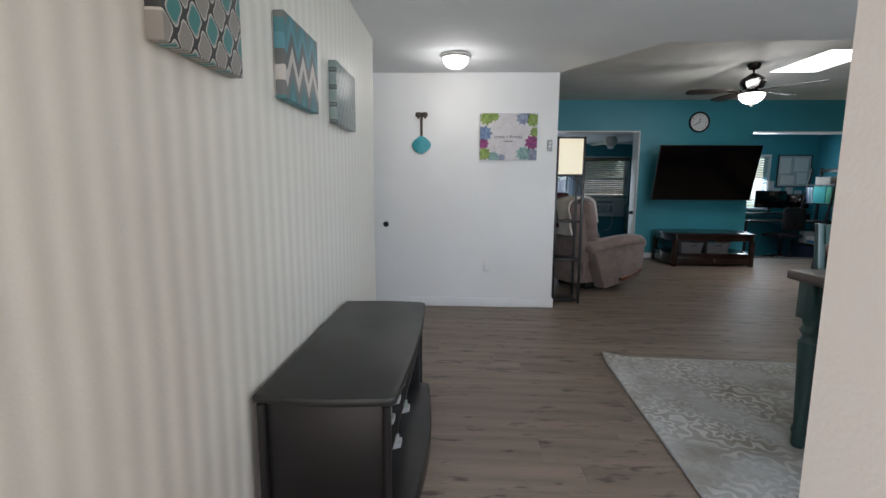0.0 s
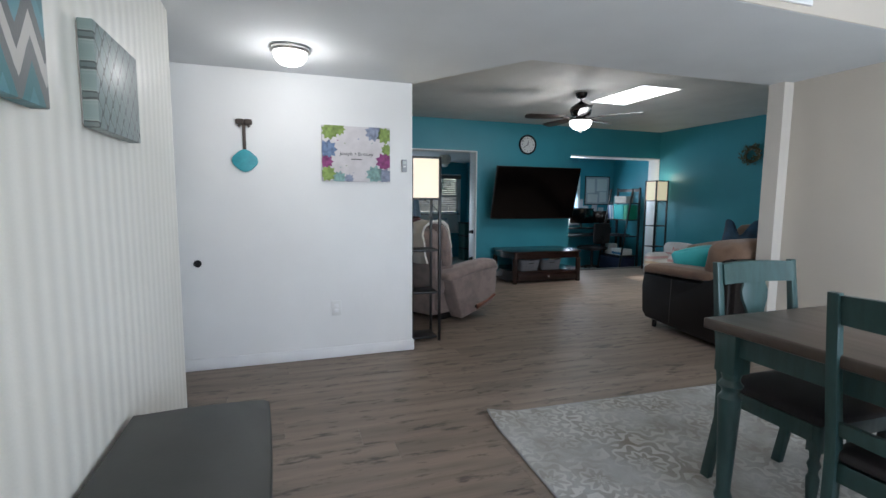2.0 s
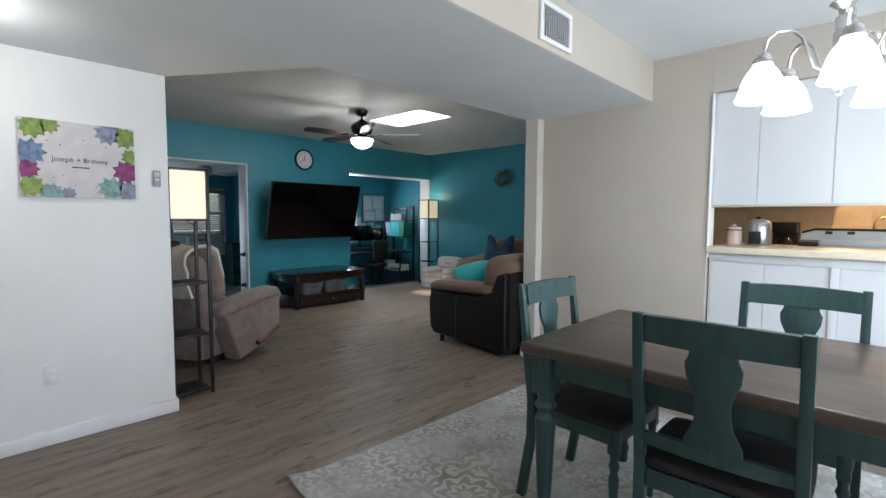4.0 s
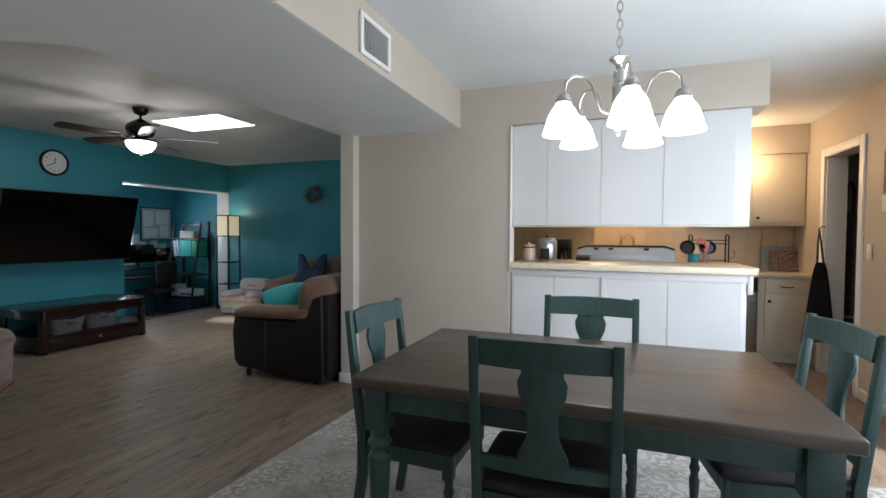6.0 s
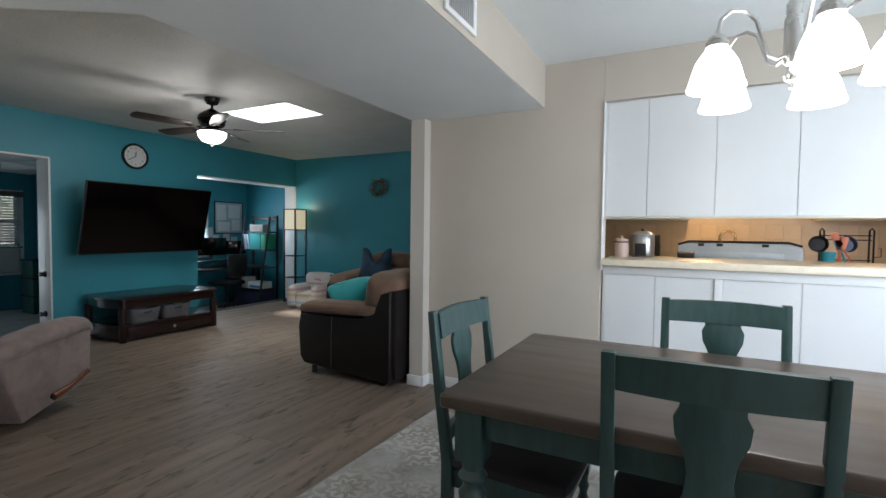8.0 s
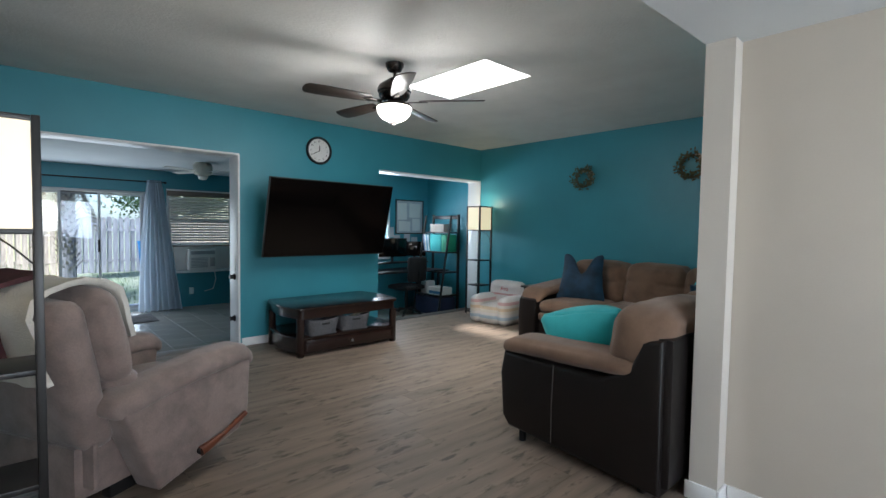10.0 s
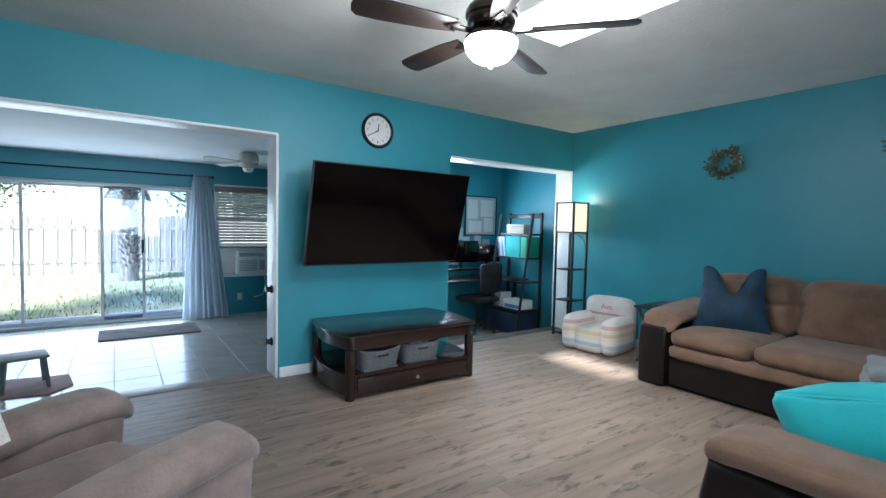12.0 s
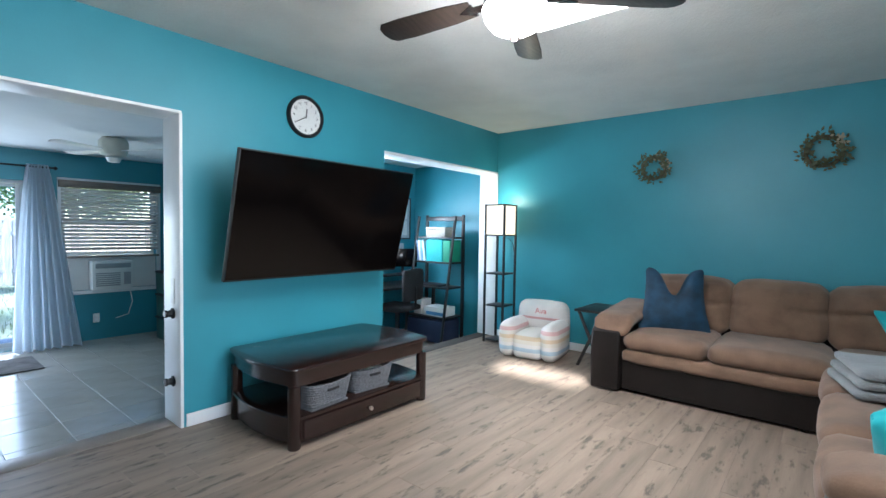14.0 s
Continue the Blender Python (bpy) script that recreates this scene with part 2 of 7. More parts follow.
_k2.inputs[1].default_value, _k2.inputs[2].default_value, _k2.inputs[4].default_value = 0.565, 0.66, 0.75
_p.links.new(_tc.outputs["Object"], _mp.inputs[0])
_p.links.new(_oi.outputs["Random"], _ad.inputs[0])
_p.links.new(_mp.outputs[0], _ad.inputs[2])
_p.links.new(_ad.outputs[0], _k1.inputs[0])
_p.links.new(_k1.outputs[0], _k2.inputs[0])
_pb = _p.nodes["Principled BSDF"]
_p.links.new(_k2.outputs[0], _mxk.inputs[0])
_p.links.new(_pb.inputs["Base Color"].links[0].from_socket, _mxk.inputs[1])
_mxk.inputs[2].default_value = (0.045, 0.034, 0.027, 1)
_p.links.new(_mxk.outputs[0], _pb.inputs["Base Color"])
TILE = mat("glazed floor tile", (0.40, 0.375, 0.34), 0.16, vary=0.05, scale=5, bump=0.02, rand=0.05)
GROUT = mat("grout", (0.50, 0.48, 0.45), 0.9, vary=0.1)
UNDER = mat("dark underlay", (0.05, 0.045, 0.04), 0.9)
CAB_WHITE = mat("white cabinet paint", (0.66, 0.668, 0.675), 0.38, vary=0.015, scale=3, bump=0.03, fine=120)
CREAM_TOP = mat("cream laminate worktop", (0.68, 0.60, 0.46), 0.3, vary=0.04, scale=20, bump=0.01)
BACKSPLASH = mat("tan backsplash", (0.52, 0.42, 0.30), 0.35, vary=0.05, scale=5)
ESPRESSO = mat("espresso stained wood", (0.020, 0.009, 0.007), 0.24, vary=0.25, scale=4, fine=40, stretch=(1, 9, 9), bump=0.02, coat=0.25)
BLACK_WOOD = mat("black painted wood", (0.010, 0.0095, 0.010), 0.42, vary=0.12, scale=4, fine=60, bump=0.03)
BLACK_SATIN = mat("black satin top", (0.018, 0.020, 0.018), 0.45, vary=0.1, scale=4, bump=0.02)
GREEN_WOOD = mat("distressed teal painted wood", (0.024, 0.060, 0.058), 0.40, vary=0.09, scale=7, fine=60, stretch=(6, 6, 1), bump=0.05,
                 color2=(0.016, 0.042, 0.042))
TABLE_WOOD = mat("dark brown stained table top", (0.068, 0.050, 0.039), 0.30, vary=0.09, scale=2.5, fine=22, stretch=(7, 0.8, 1), bump=0.03,
                 color2=(0.046, 0.033, 0.026))
SEAT_BLACK = mat("black seat fabric", (0.012, 0.010, 0.012), 0.8, vary=0.2, fine=300, bump=0.1)
LEATHER = mat("dark brown leatherette", (0.009, 0.0065, 0.006), 0.42, spec=0.32, vary=0.12, scale=5, fine=220, bump=0.12)
SUEDE = mat("tan microsuede", (0.185, 0.110, 0.070), 0.95, vary=0.13, scale=6, fine=120, bump=0.15, sheen=0.15, color2=(0.125, 0.074, 0.048))
TAUPE = mat("taupe velour", (0.255, 0.190, 0.168), 0.95, vary=0.16, scale=10, fine=120, bump=0.12, sheen=0.25, color2=(0.18, 0.135, 0.12))
NAVY = mat("dark blue velvet", (0.004, 0.038, 0.082), 0.75, vary=0.25, scale=9, bump=0.1, sheen=0.05)
AQUA = mat("turquoise pillow cloth", (0.020, 0.40, 0.44), 0.8, vary=0.08, scale=8, fine=200, bump=0.1, sheen=0.1)
THROW = mat("cream knitted throw", (0.72, 0.68, 0.62), 0.95, vary=0.07, fine=130, bump=0.5)
GREY_BLANKET = mat("grey plush blanket", (0.20, 0.21, 0.22), 0.95, vary=0.12, fine=90, bump=0.6, sheen=0.3)
BLACK_METAL = mat("black metal", (0.012, 0.012, 0.013), 0.4, metal=0.4, vary=0.05)
BRONZE = mat("dark bronze", (0.036, 0.028, 0.024), 0.26, metal=0.7, vary=0.08)
NICKEL = mat("brushed nickel", (0.56, 0.55, 0.53), 0.28, metal=1.0, vary=0.04)
BRASS = mat("warm brass", (0.60, 0.40, 0.20), 0.25, metal=1.0, vary=0.04)
BLADE = mat("dark walnut fan blade", (0.030, 0.020, 0.015), 0.4, vary=0.2, fine=30, stretch=(2, 12, 1), bump=0.03)
SCREEN = mat("television screen", (0.002, 0.0015, 0.0015), 0.13, vary=0.0, bump=0.0, spec=0.28)
BLACK_PLASTIC = mat("black plastic", (0.006, 0.006, 0.007), 0.55, vary=0.05)
WHITE_PLASTIC = mat("white plastic", (0.74, 0.74, 0.72), 0.4, vary=0.02, bump=0.02)
GREY_PLASTIC = mat("grey plastic", (0.34, 0.36, 0.38), 0.4, vary=0.05)
STEEL = mat("stainless steel", (0.42, 0.42, 0.43), 0.3, metal=0.9, vary=0.05, stretch=(1, 1, 12))
GLASS = glass_mat("clear glass")

# ---- the shell ----
WW, TVW, RW, KX = 4.565, 7.815, 6.91, 4.072     # white wall, television wall, right wall, kitchen wall
LX, FY, YB = -0.30, -0.45, 12.0                 # left wall, front wall, far wall of the sunroom
C1, C2, CL = 2.44, 2.138, 2.475                            # high and low ceilings
SUNZ = -0.20                                    # the sunroom lies a step lower


def wall_with_holes(axis, lo, hi, u0, u1, z0, z1, holes):
    """A wall slab across axis between lo and hi, from u0 to u1, with (ua, ub, za, zb) openings cut through it."""
    us = sorted({u0, u1, *[h[0] for h in holes], *[h[1] for h in holes]})
    zs = sorted({z0, z1, *[h[2] for h in holes], *[h[3] for h in holes]})
    us, zs = [u for u in us if u0 <= u <= u1], [z for z in zs if z0 <= z <= z1]
    solid = [[not any(h[0] <= (a + b) / 2 <= h[1] and h[2] <= (c + d) / 2 <= h[3] for h in holes) for c, d in zip(zs, zs[1:])] for a, b in zip(us, us[1:])]
    bm = bmesh.new()
    verts = {}

    def v(i, k, s):
        key = (i, k, s)
        if key not in verts:
            w = (lo, hi)[s]
            verts[key] = bm.verts.new((us[i], w, zs[k]) if axis == "y" else (w, us[i], zs[k]))
        return verts[key]

    def ok(i, k):
        return 0 <= i < len(us) - 1 and 0 <= k < len(zs) - 1 and solid[i][k]
    for i in range(len(us) - 1):
        for k in range(len(zs) - 1):
            if not solid[i][k]:
                continue
            for s in (0, 1):
                bm.faces.new((v(i, k, s), v(i + 1, k, s), v(i + 1, k + 1, s), v(i, k + 1, s)))
            for di, dk, e in ((-1, 0, ((i, k), (i, k + 1))), (1, 0, ((i + 1, k), (i + 1, k + 1))), (0, -1, ((i, k), (i + 1, k))), (0, 1, ((i, k + 1), (i + 1, k + 1)))):
                if not ok(i + di, k + dk):
                    (a, c), (b, d) = e
                    bm.faces.new((v(a, c, 0), v(b, d, 0), v(b, d, 1), v(a, c, 1)))
    bmesh.ops.recalc_face_normals(bm, faces=bm.faces[:])
    return bm


def plain(x0, x1, y0, y1, z0, z1):
    return box(x0, x1, y0, y1, z0, z1, 0)


SW, SWY, PX = -0.122, 3.60, -1.45    # striped wall's face and end, far side of the passage behind it
setting("wall_left", plain(SW - 0.12, SW, FY - 0.15, SWY, 0, C1 + 0.1), STRIPED, "pale wall with soft vertical ribs", "wall")
setting("wall_passage_near", plain(PX, SW - 0.121, SWY - 0.12, SWY, 0, C1), WHITE_WALL, "white painted passage wall", "wall")
setting("wall_passage_end", plain(PX - 0.12, PX, SWY - 0.12, WW + 0.12, 0, C1), WHITE_WALL, "white painted passage wall", "wall")
setting("wall_white", plain(PX, 1.368, WW, WW + 0.12, 0, CL), WHITE_WALL, "white painted partition wall", "wall")
setting("wall_living_left", plain(LX - 0.12, LX, WW + 0.125, TVW, 0, C1 + 0.1), TEAL, "teal painted wall", "wall")
OP1, OP2 = (1.36, 3.30, 0.0, 2.0), (5.026, RW + 0.005, 0.0, 2.0)
setting("wall_television", wall_with_holes("y", TVW, TVW + 0.245, LX - 0.12, 7.47, SUNZ - 0.1, C1 + 0.1, [(OP1[0], OP1[1], -0.012, 2.0), (OP2[0], OP2[1], -0.012, 2.0)]),
        TEAL, "teal painted wall with two wide openings", "wall")
setting("wall_right", plain(RW, RW + 0.12, 3.5, TVW - 0.001, SUNZ - 0.1, C1 + 0.1), TEAL, "teal painted wall", "wall")
setting("wall_living_near", plain(4.192, RW, 3.50, 3.62, 0, CL), TEAL, "teal painted wall behind the sofa", "wall")
setting("wall_kitchen_side", plain(KX, KX + 0.12, 2.175, 3.511, 0, C1), BEIGE, "beige painted wall", "wall")
setting("pier", plain(3.976, KX + 0.12, 3.512, 3.635, 0, C2 - 0.002), mat("cream wall paint", (0.60, 0.555, 0.50), 0.55, vary=0.025, scale=2, bump=0.06, fine=150), "cream painted wall end", "wall")
DOOR = (5.19, 5.86, 0.0, 2.03)
WINDOW = (1.5, 3.6, 0.65, 2.05)
setting("wall_front", wall_with_holes("y", FY - 0.15, FY + 0.01, SW, 6.75, 0, C1 + 0.1, [DOOR, WINDOW, (-0.05, 0.80, 0.0, 2.03)]), BEIGE,
        "beige painted wall with a doorway", "wall")
setting("wall_entry", plain(0.885, 1.0, FY + 0.011, 0.72, 0, C1), WHITE_WALL, "white painted partition beside the entry", "wall")
setting("wall_kitchen_back", plain(6.66, 6.78, FY + 0.011, 3.499, 0, C1), BACKSPLASH, "tan kitchen wall with backsplash", "wall")
setting("bulkhead", plain(KX + 0.001, 4.36, 0.485, 2.174, C2 + 0.002, C1 - 0.001), BEIGE, "beige bulkhead over the hanging cupboards", "wall")
setting("kitchen_soffit", plain(6.28, 6.658, FY + 0.012, 3.498, 2.15, C1 - 0.001), BEIGE, "beige soffit over the kitchen cupboards", "wall")

# ceilings
SKY = (4.09, 4.625, 5.13, 6.06)
bm = bmesh.new()
for x0, x1, y0, y1 in ((LX, SKY[0], 3.4, TVW), (SKY[1], RW, 3.4, TVW), (SKY[0], SKY[1], 3.4, SKY[2]), (SKY[0], SKY[1], SKY[3], TVW)):
    b = plain(x0, x1, y0, y1, CL, CL + 0.07)
    me = bpy.data.meshes.new("tmp")
    b.to_mesh(me)
    bm.from_mesh(me)
setting("ceiling_living", bm, TEXTURED, "pale textured plaster ceiling", "ceiling")
setting("ceiling_dining", plain(SW - 0.12, 6.66, FY, 3.395, C1, C1 + 0.1), PLASTER, "white plaster ceiling", "ceiling")
# the low ceiling of the hall, cut off at a slant towards the living room
setting("ceiling_hall", slab([(SW + 0.001, 2.59), (KX - 0.001, 2.59), (KX - 0.001, 3.505), (4.19, 3.51), (4.19, 3.635), (3.969, 3.638), (1.93, 3.695), (1.372, WW - 0.001), (PX + 0.001, WW - 0.001), (PX + 0.001, SWY + 0.001), (SW + 0.001, SWY + 0.001)], C2, C1 - 0.002),
        PLASTER, "low white plaster ceiling", "ceiling", smooth=False)
setting("soffit_face", plain(SW + 0.002, KX - 0.002, 2.582, 2.588, C2 + 0.001, C1 - 0.001), BEIGE, "cream painted soffit face", "wall")

# skylight shaft
shaft = thing("skylight", "bright skylight in the living room ceiling", "skylight", (0, 0, 0), kind="structure")
part("shaft", join(plain(SKY[0] - 0.03, SKY[0], SKY[2], SKY[3], CL + 0.001, CL + 0.34), plain(SKY[1], SKY[1] + 0.03, SKY[2], SKY[3], CL + 0.001, CL + 0.34),
                   plain(SKY[0], SKY[1], SKY[2] - 0.03, SKY[2], CL + 0.001, CL + 0.34), plain(SKY[0], SKY[1], SKY[3], SKY[3] + 0.03, CL + 0.001, CL + 0.34)), TRIM, shaft)
# the pane is no lamp: its own glow stands in for daylight shining through
part("diffuser", plain(SKY[0] + 0.001, SKY[1] - 0.001, SKY[2] + 0.001, SKY[3] - 0.001, CL + 0.004, CL + 0.010), glow("glowing milky skylight pane", (1.0, 0.985, 0.96), 3.2, (0.8, 0.8, 0.8)), shaft, "milky diffuser pane glowing in place of daylight").visible_shadow = False

# unseen roofs added over all, so that no light leaks
setting("roof", join(plain(PX - 0.2, SKY[0] - 0.04, FY - 0.6, TVW + 0.3, CL + 0.345, CL + 0.4), plain(SKY[1] + 0.04, RW + 0.3, FY - 0.6, TVW + 0.3, CL + 0.345, CL + 0.4),
                     plain(SKY[0] - 0.04, SKY[1] + 0.04, FY - 0.6, SKY[2] - 0.04, CL + 0.345, CL + 0.4), plain(SKY[0] - 0.04, SKY[1] + 0.04, SKY[3] + 0.04, TVW + 0.3, CL + 0.345, CL + 0.4)),
        PLASTER, "unseen roof deck added against light leaks", "roof")

# sunroom and office behind the television wall
SUN_SLIDE, SUN_WIN = (0.35, 3.19, SUNZ, 1.80), (3.54, 4.58, 0.45, 1.82)
OFF_WIN = (5.55, 6.42, 0.75, 1.72)
OY, OX = 9.6, 7.35
setting("wall_sunroom_far", wall_with_holes("y", YB, YB + 0.15, LX - 0.12, 4.80, SUNZ - 0.1, 2.4, [SUN_SLIDE, SUN_WIN]), TEAL, "teal painted outer wall", "wall")
setting("wall_sunroom_left", plain(LX - 0.12, LX, TVW + 0.25, YB, SUNZ - 0.1, 2.4), TEAL, "teal painted wall", "wall")
setting("wall_partition", plain(4.80, 4.92, TVW + 0.25, YB + 0.15, SUNZ - 0.1, 2.4), TEAL, "teal painted partition wall", "wall")
setting("ceiling_sunroom", plain(LX - 0.12, 4.80, TVW + 0.246, YB + 0.15, 2.17, 2.27), PLASTER, "white sunroom ceiling", "ceiling")
setting("wall_office_far", wall_with_holes("y", OY, OY + 0.12, 4.92, OX, SUNZ - 0.1, 2.4, [OFF_WIN]), TEAL, "teal painted wall", "wall")
setting("wall_office_right", plain(OX, OX + 0.12, TVW + 0.246, OY + 0.12, SUNZ - 0.1, 2.4), TEAL, "teal painted wall", "wall")
setting("ceiling_office", plain(4.92, OX, TVW + 0.246, OY, 2.24, 2.34), PLASTER, "white office ceiling", "ceiling")
FLOOR_OFF = setting("floor_office", plain(4.92, OX, TVW + 0.246, OY, SUNZ - 0.1, SUNZ - 0.004), GROUT, "grey tiled office floor", "floor")
setting("step_office", box(OP2[0], RW, TVW + 0.09, TVW + 0.255, SUNZ - 0.004, 0.004, 0.006), UNDER, "dark step edge at the office opening", "threshold")
FLOOR = setting("floor", join(plain(PX, RW, FY - 0.15, TVW + 0.10, -0.12, -0.008)), UNDER, "grey-brown wood-look plank floor", "floor")
FLOOR_SUN = setting("floor_sunroom", plain(LX, 4.80, TVW + 0.245, YB + 0.1, SUNZ - 0.1, SUNZ - 0.004), GROUT, "glossy tiled sunroom floor", "floor")
setting("threshold", box(OP1[0], OP1[1], TVW + 0.09, TVW + 0.255, SUNZ - 0.004, 0.006, 0.006), mat("grey threshold strip", (0.24, 0.205, 0.18), 0.4), "grey floor threshold strip", "threshold")

# white linings of the two openings
for n, (u0, u1) in enumerate(((OP1[0], OP1[1]), (OP2[0], OP2[1] - 0.002))):
    b = [box(u0 - 0.004, u0 + 0.012, TVW - 0.008, TVW + 0.252, 0, 1.988, 0.003), box(u0, u1, TVW - 0.008, TVW + 0.252, 1.986, 2.004, 0.003), box(u1 - 0.016, u1 + (0.004 if n == 0 else -0.002), TVW - 0.008, TVW + 0.252, 0, 1.988, 0.003)]
    if n == 1:
        b = b[1:]
    lining = setting(f"trim_opening_{n + 1}", join(*b), TRIM, "white painted opening lining", "trim")
    OPENING_1 = lining if n == 0 else OPENING_1


def baseboard(n, x0, x1, y0, y1, h=0.085):
    setting(f"baseboard_{n}", box(x0, x1, y0, y1, 0, h, 0.005), TRIM, "white painted baseboard", "baseboard")


baseboard(1, PX, 1.383, WW - 0.015, WW + 0.0)
baseboard(2, 1.369, 1.383, WW + 0.001, WW + 0.12)
baseboard(3, KX - 0.015, KX, 2.186, 3.496)
baseboard(4, 3.961, KX, 3.497, 3.511)
baseboard(5, 3.961, 3.975, 3.512, 3.65)
baseboard(6, 3.318, 5.01, TVW - 0.015, TVW - 0.001)
baseboard(7, RW - 0.015, RW - 0.001, 3.62, TVW - 0.012)
baseboard(8, 1.02, 5.10, FY + 0.011, FY + 0.025)
baseboard(9, 1.001, 1.015, FY + 0.026, 0.72)
baseboard(10, LX, OP1[0] - 0.02, TVW - 0.015, TVW - 0.001)

# ---- hall ----
def pattern_mat(name, kind, palette, scale, rough=0.5):
    """Printed canvas: chevron, lattice or floral, drawn by arithmetic on the object's own place."""
    m = mat(name, palette[0], rough, vary=0.04, fine=300, bump=0.12)
    nt = m.node_tree
    N, L = nt.nodes.new, nt.links.new
    b = nt.nodes["Principled BSDF"]
    tc, sep = N("ShaderNodeTexCoord"), N("ShaderNodeSeparateXYZ")
    L(tc.outputs["Object"], sep.inputs[0])

    def math_node(op, a, c=None):
        n = N("ShaderNodeMath")
        n.operation = op
        for i, val in enumerate((a, c)):
            if val is None:
                continue
            if isinstance(val, (int, float)):
                n.inputs[i].default_value = val
            else:
                L(val, n.inputs[i])
        return n.outputs[0]
    wob = N("ShaderNodeTexNoise")
    wob.inputs["Scale"].default_value = 30
    L(tc.outputs["Object"], wob.inputs[0])
    u, w = sep.outputs[1], sep.outputs[2]
    if kind == "chevron":
        zig = math_node("MULTIPLY", math_node("PINGPONG", u, 0.5 / scale), 1.7)
        f = math_node("ADD", math_node("MULTIPLY", math_node("ADD", w, zig), scale), math_node("MULTIPLY", wob.outputs[0], 0.12))
        f = math_node("FRACT", math_node("MULTIPLY", f, 0.45))
    elif kind == "lattice":
        wave = math_node("MULTIPLY", math_node("SINE", math_node("MULTIPLY", w, scale * 9.4)), 0.28)
        a = math_node("ADD", math_node("SINE", math_node("ADD", math_node("MULTIPLY", u, scale * 6.28), wave)), math_node("SINE", math_node("MULTIPLY", w, scale * 4.7)))
        a = math_node("ADD", a, math_node("MULTIPLY", math_node("SUBTRACT", wob.outputs[0], 0.5), 0.22))
        f = math_node("ADD", math_node("MULTIPLY", math_node("MINIMUM", math_node("ABSOLUTE", a), 1.2), 0.37), math_node("MULTIPLY", math_node("GREATER_THAN", a, 0.0), 0.5))
        f = math_node("MINIMUM", f, 0.999)
    else:
        vor = N("ShaderNodeTexVoronoi")
        vor.inputs["Scale"].default_value = scale
        L(tc.outputs["Object"], vor.inputs[0])
        f = math_node("FRACT", math_node("MULTIPLY", vor.outputs["Distance"], 3.0))
    ramp = N("ShaderNodeValToRGB")
    ramp.color_ramp.interpolation = "CONSTANT"
    e = ramp.color_ramp.elements
    while len(e) < len(palette):
        e.new(0.5)
    for i, c in enumerate(palette):
        e[i].position, e[i].color = i / len(palette), (*c, 1)
    L(f, ramp.inputs[0])
    L(ramp.outputs[0], b.inputs["Base Color"])
    return m


TEAL_P, GREY_P, INK, PALE = (0.05, 0.23, 0.23), (0.27, 0.26, 0.24), (0.03, 0.033, 0.036), (0.50, 0.48, 0.45)
MIST = (0.20, 0.30, 0.31)
C_LATT = pattern_mat("lattice canvas", "lattice", [INK, PALE, GREY_P, GREY_P, GREY_P, INK, PALE, MIST, TEAL_P, TEAL_P], 13.5)
C_CHEV = pattern_mat("chevron canvas", "chevron", [PALE, (0.12, 0.13, 0.13), (0.10, 0.26, 0.31), (0.07, 0.20, 0.22), (0.16, 0.17, 0.17)], 9.0)
C_SWIRL = pattern_mat("swirl canvas", "lattice", [(0.06, 0.075, 0.075), (0.26, 0.31, 0.29), (0.20, 0.26, 0.25), (0.22, 0.28, 0.27), (0.20, 0.26, 0.25), (0.12, 0.15, 0.15), (0.24, 0.29, 0.28), (0.20, 0.26, 0.25), (0.19, 0.25, 0.24), (0.21, 0.27, 0.26)], 17, 0.3)
for y0, y1, z0, z1, m, what in ((1.165, 1.50, 1.416, 1.712, C_LATT, "teal and grey lattice"), (1.812, 2.17, 1.422, 1.702, C_CHEV, "teal and white chevron"), (2.455, 2.845, 1.425, 1.71, C_SWIRL, "grey-green swirl")):
    cv = thing("wall_canvas", f"small {what} canvas print on the pale wall", "picture", (SW + 0.0225, (y0 + y1) / 2, (z0 + z1) / 2), group="wall canvases")
    part("stretcher", box(-0.023, -0.0185, -(y1 - y0) / 2 + 0.01, (y1 - y0) / 2 - 0.01, -(z1 - z0) / 2 + 0.01, (z1 - z0) / 2 - 0.01, 0), TRIM, cv)
    part("canvas", box(-0.018, 0.02, -(y1 - y0) / 2, (y1 - y0) / 2, -(z1 - z0) / 2, (z1 - z0) / 2, 0.004), m, cv)

# console with shoes
CX0, CX1, CY0, CY1, CZ = -0.105, 0.322, 1.512, 2.655, 0.52
con = thing("console_cabinet", "low black wooden console with open shoe shelf against the pale wall", "cabinet", (0, 0, 0))


def bowed(x0, x1, y0, y1, bow):
    pts = [(x0, y0)]
    for i in range(9):
        t = i / 8
        pts.append((x0 + 0.03 + (x1 - x0 - 0.05) * t, y0 - bow * math.sin(math.pi * t)))
    for i in range(13):
        t = i / 12
        pts.append((x1 + bow * 1.4 * math.sin(math.pi * t), y0 + 0.02 + (y1 - y0 - 0.04) * t))
    for i in range(9):
        t = 1 - i / 8
        pts.append((x0 + 0.03 + (x1 - x0 - 0.05) * t, y1 + bow * math.sin(math.pi * t)))
    pts.append((x0, y1))
    return pts


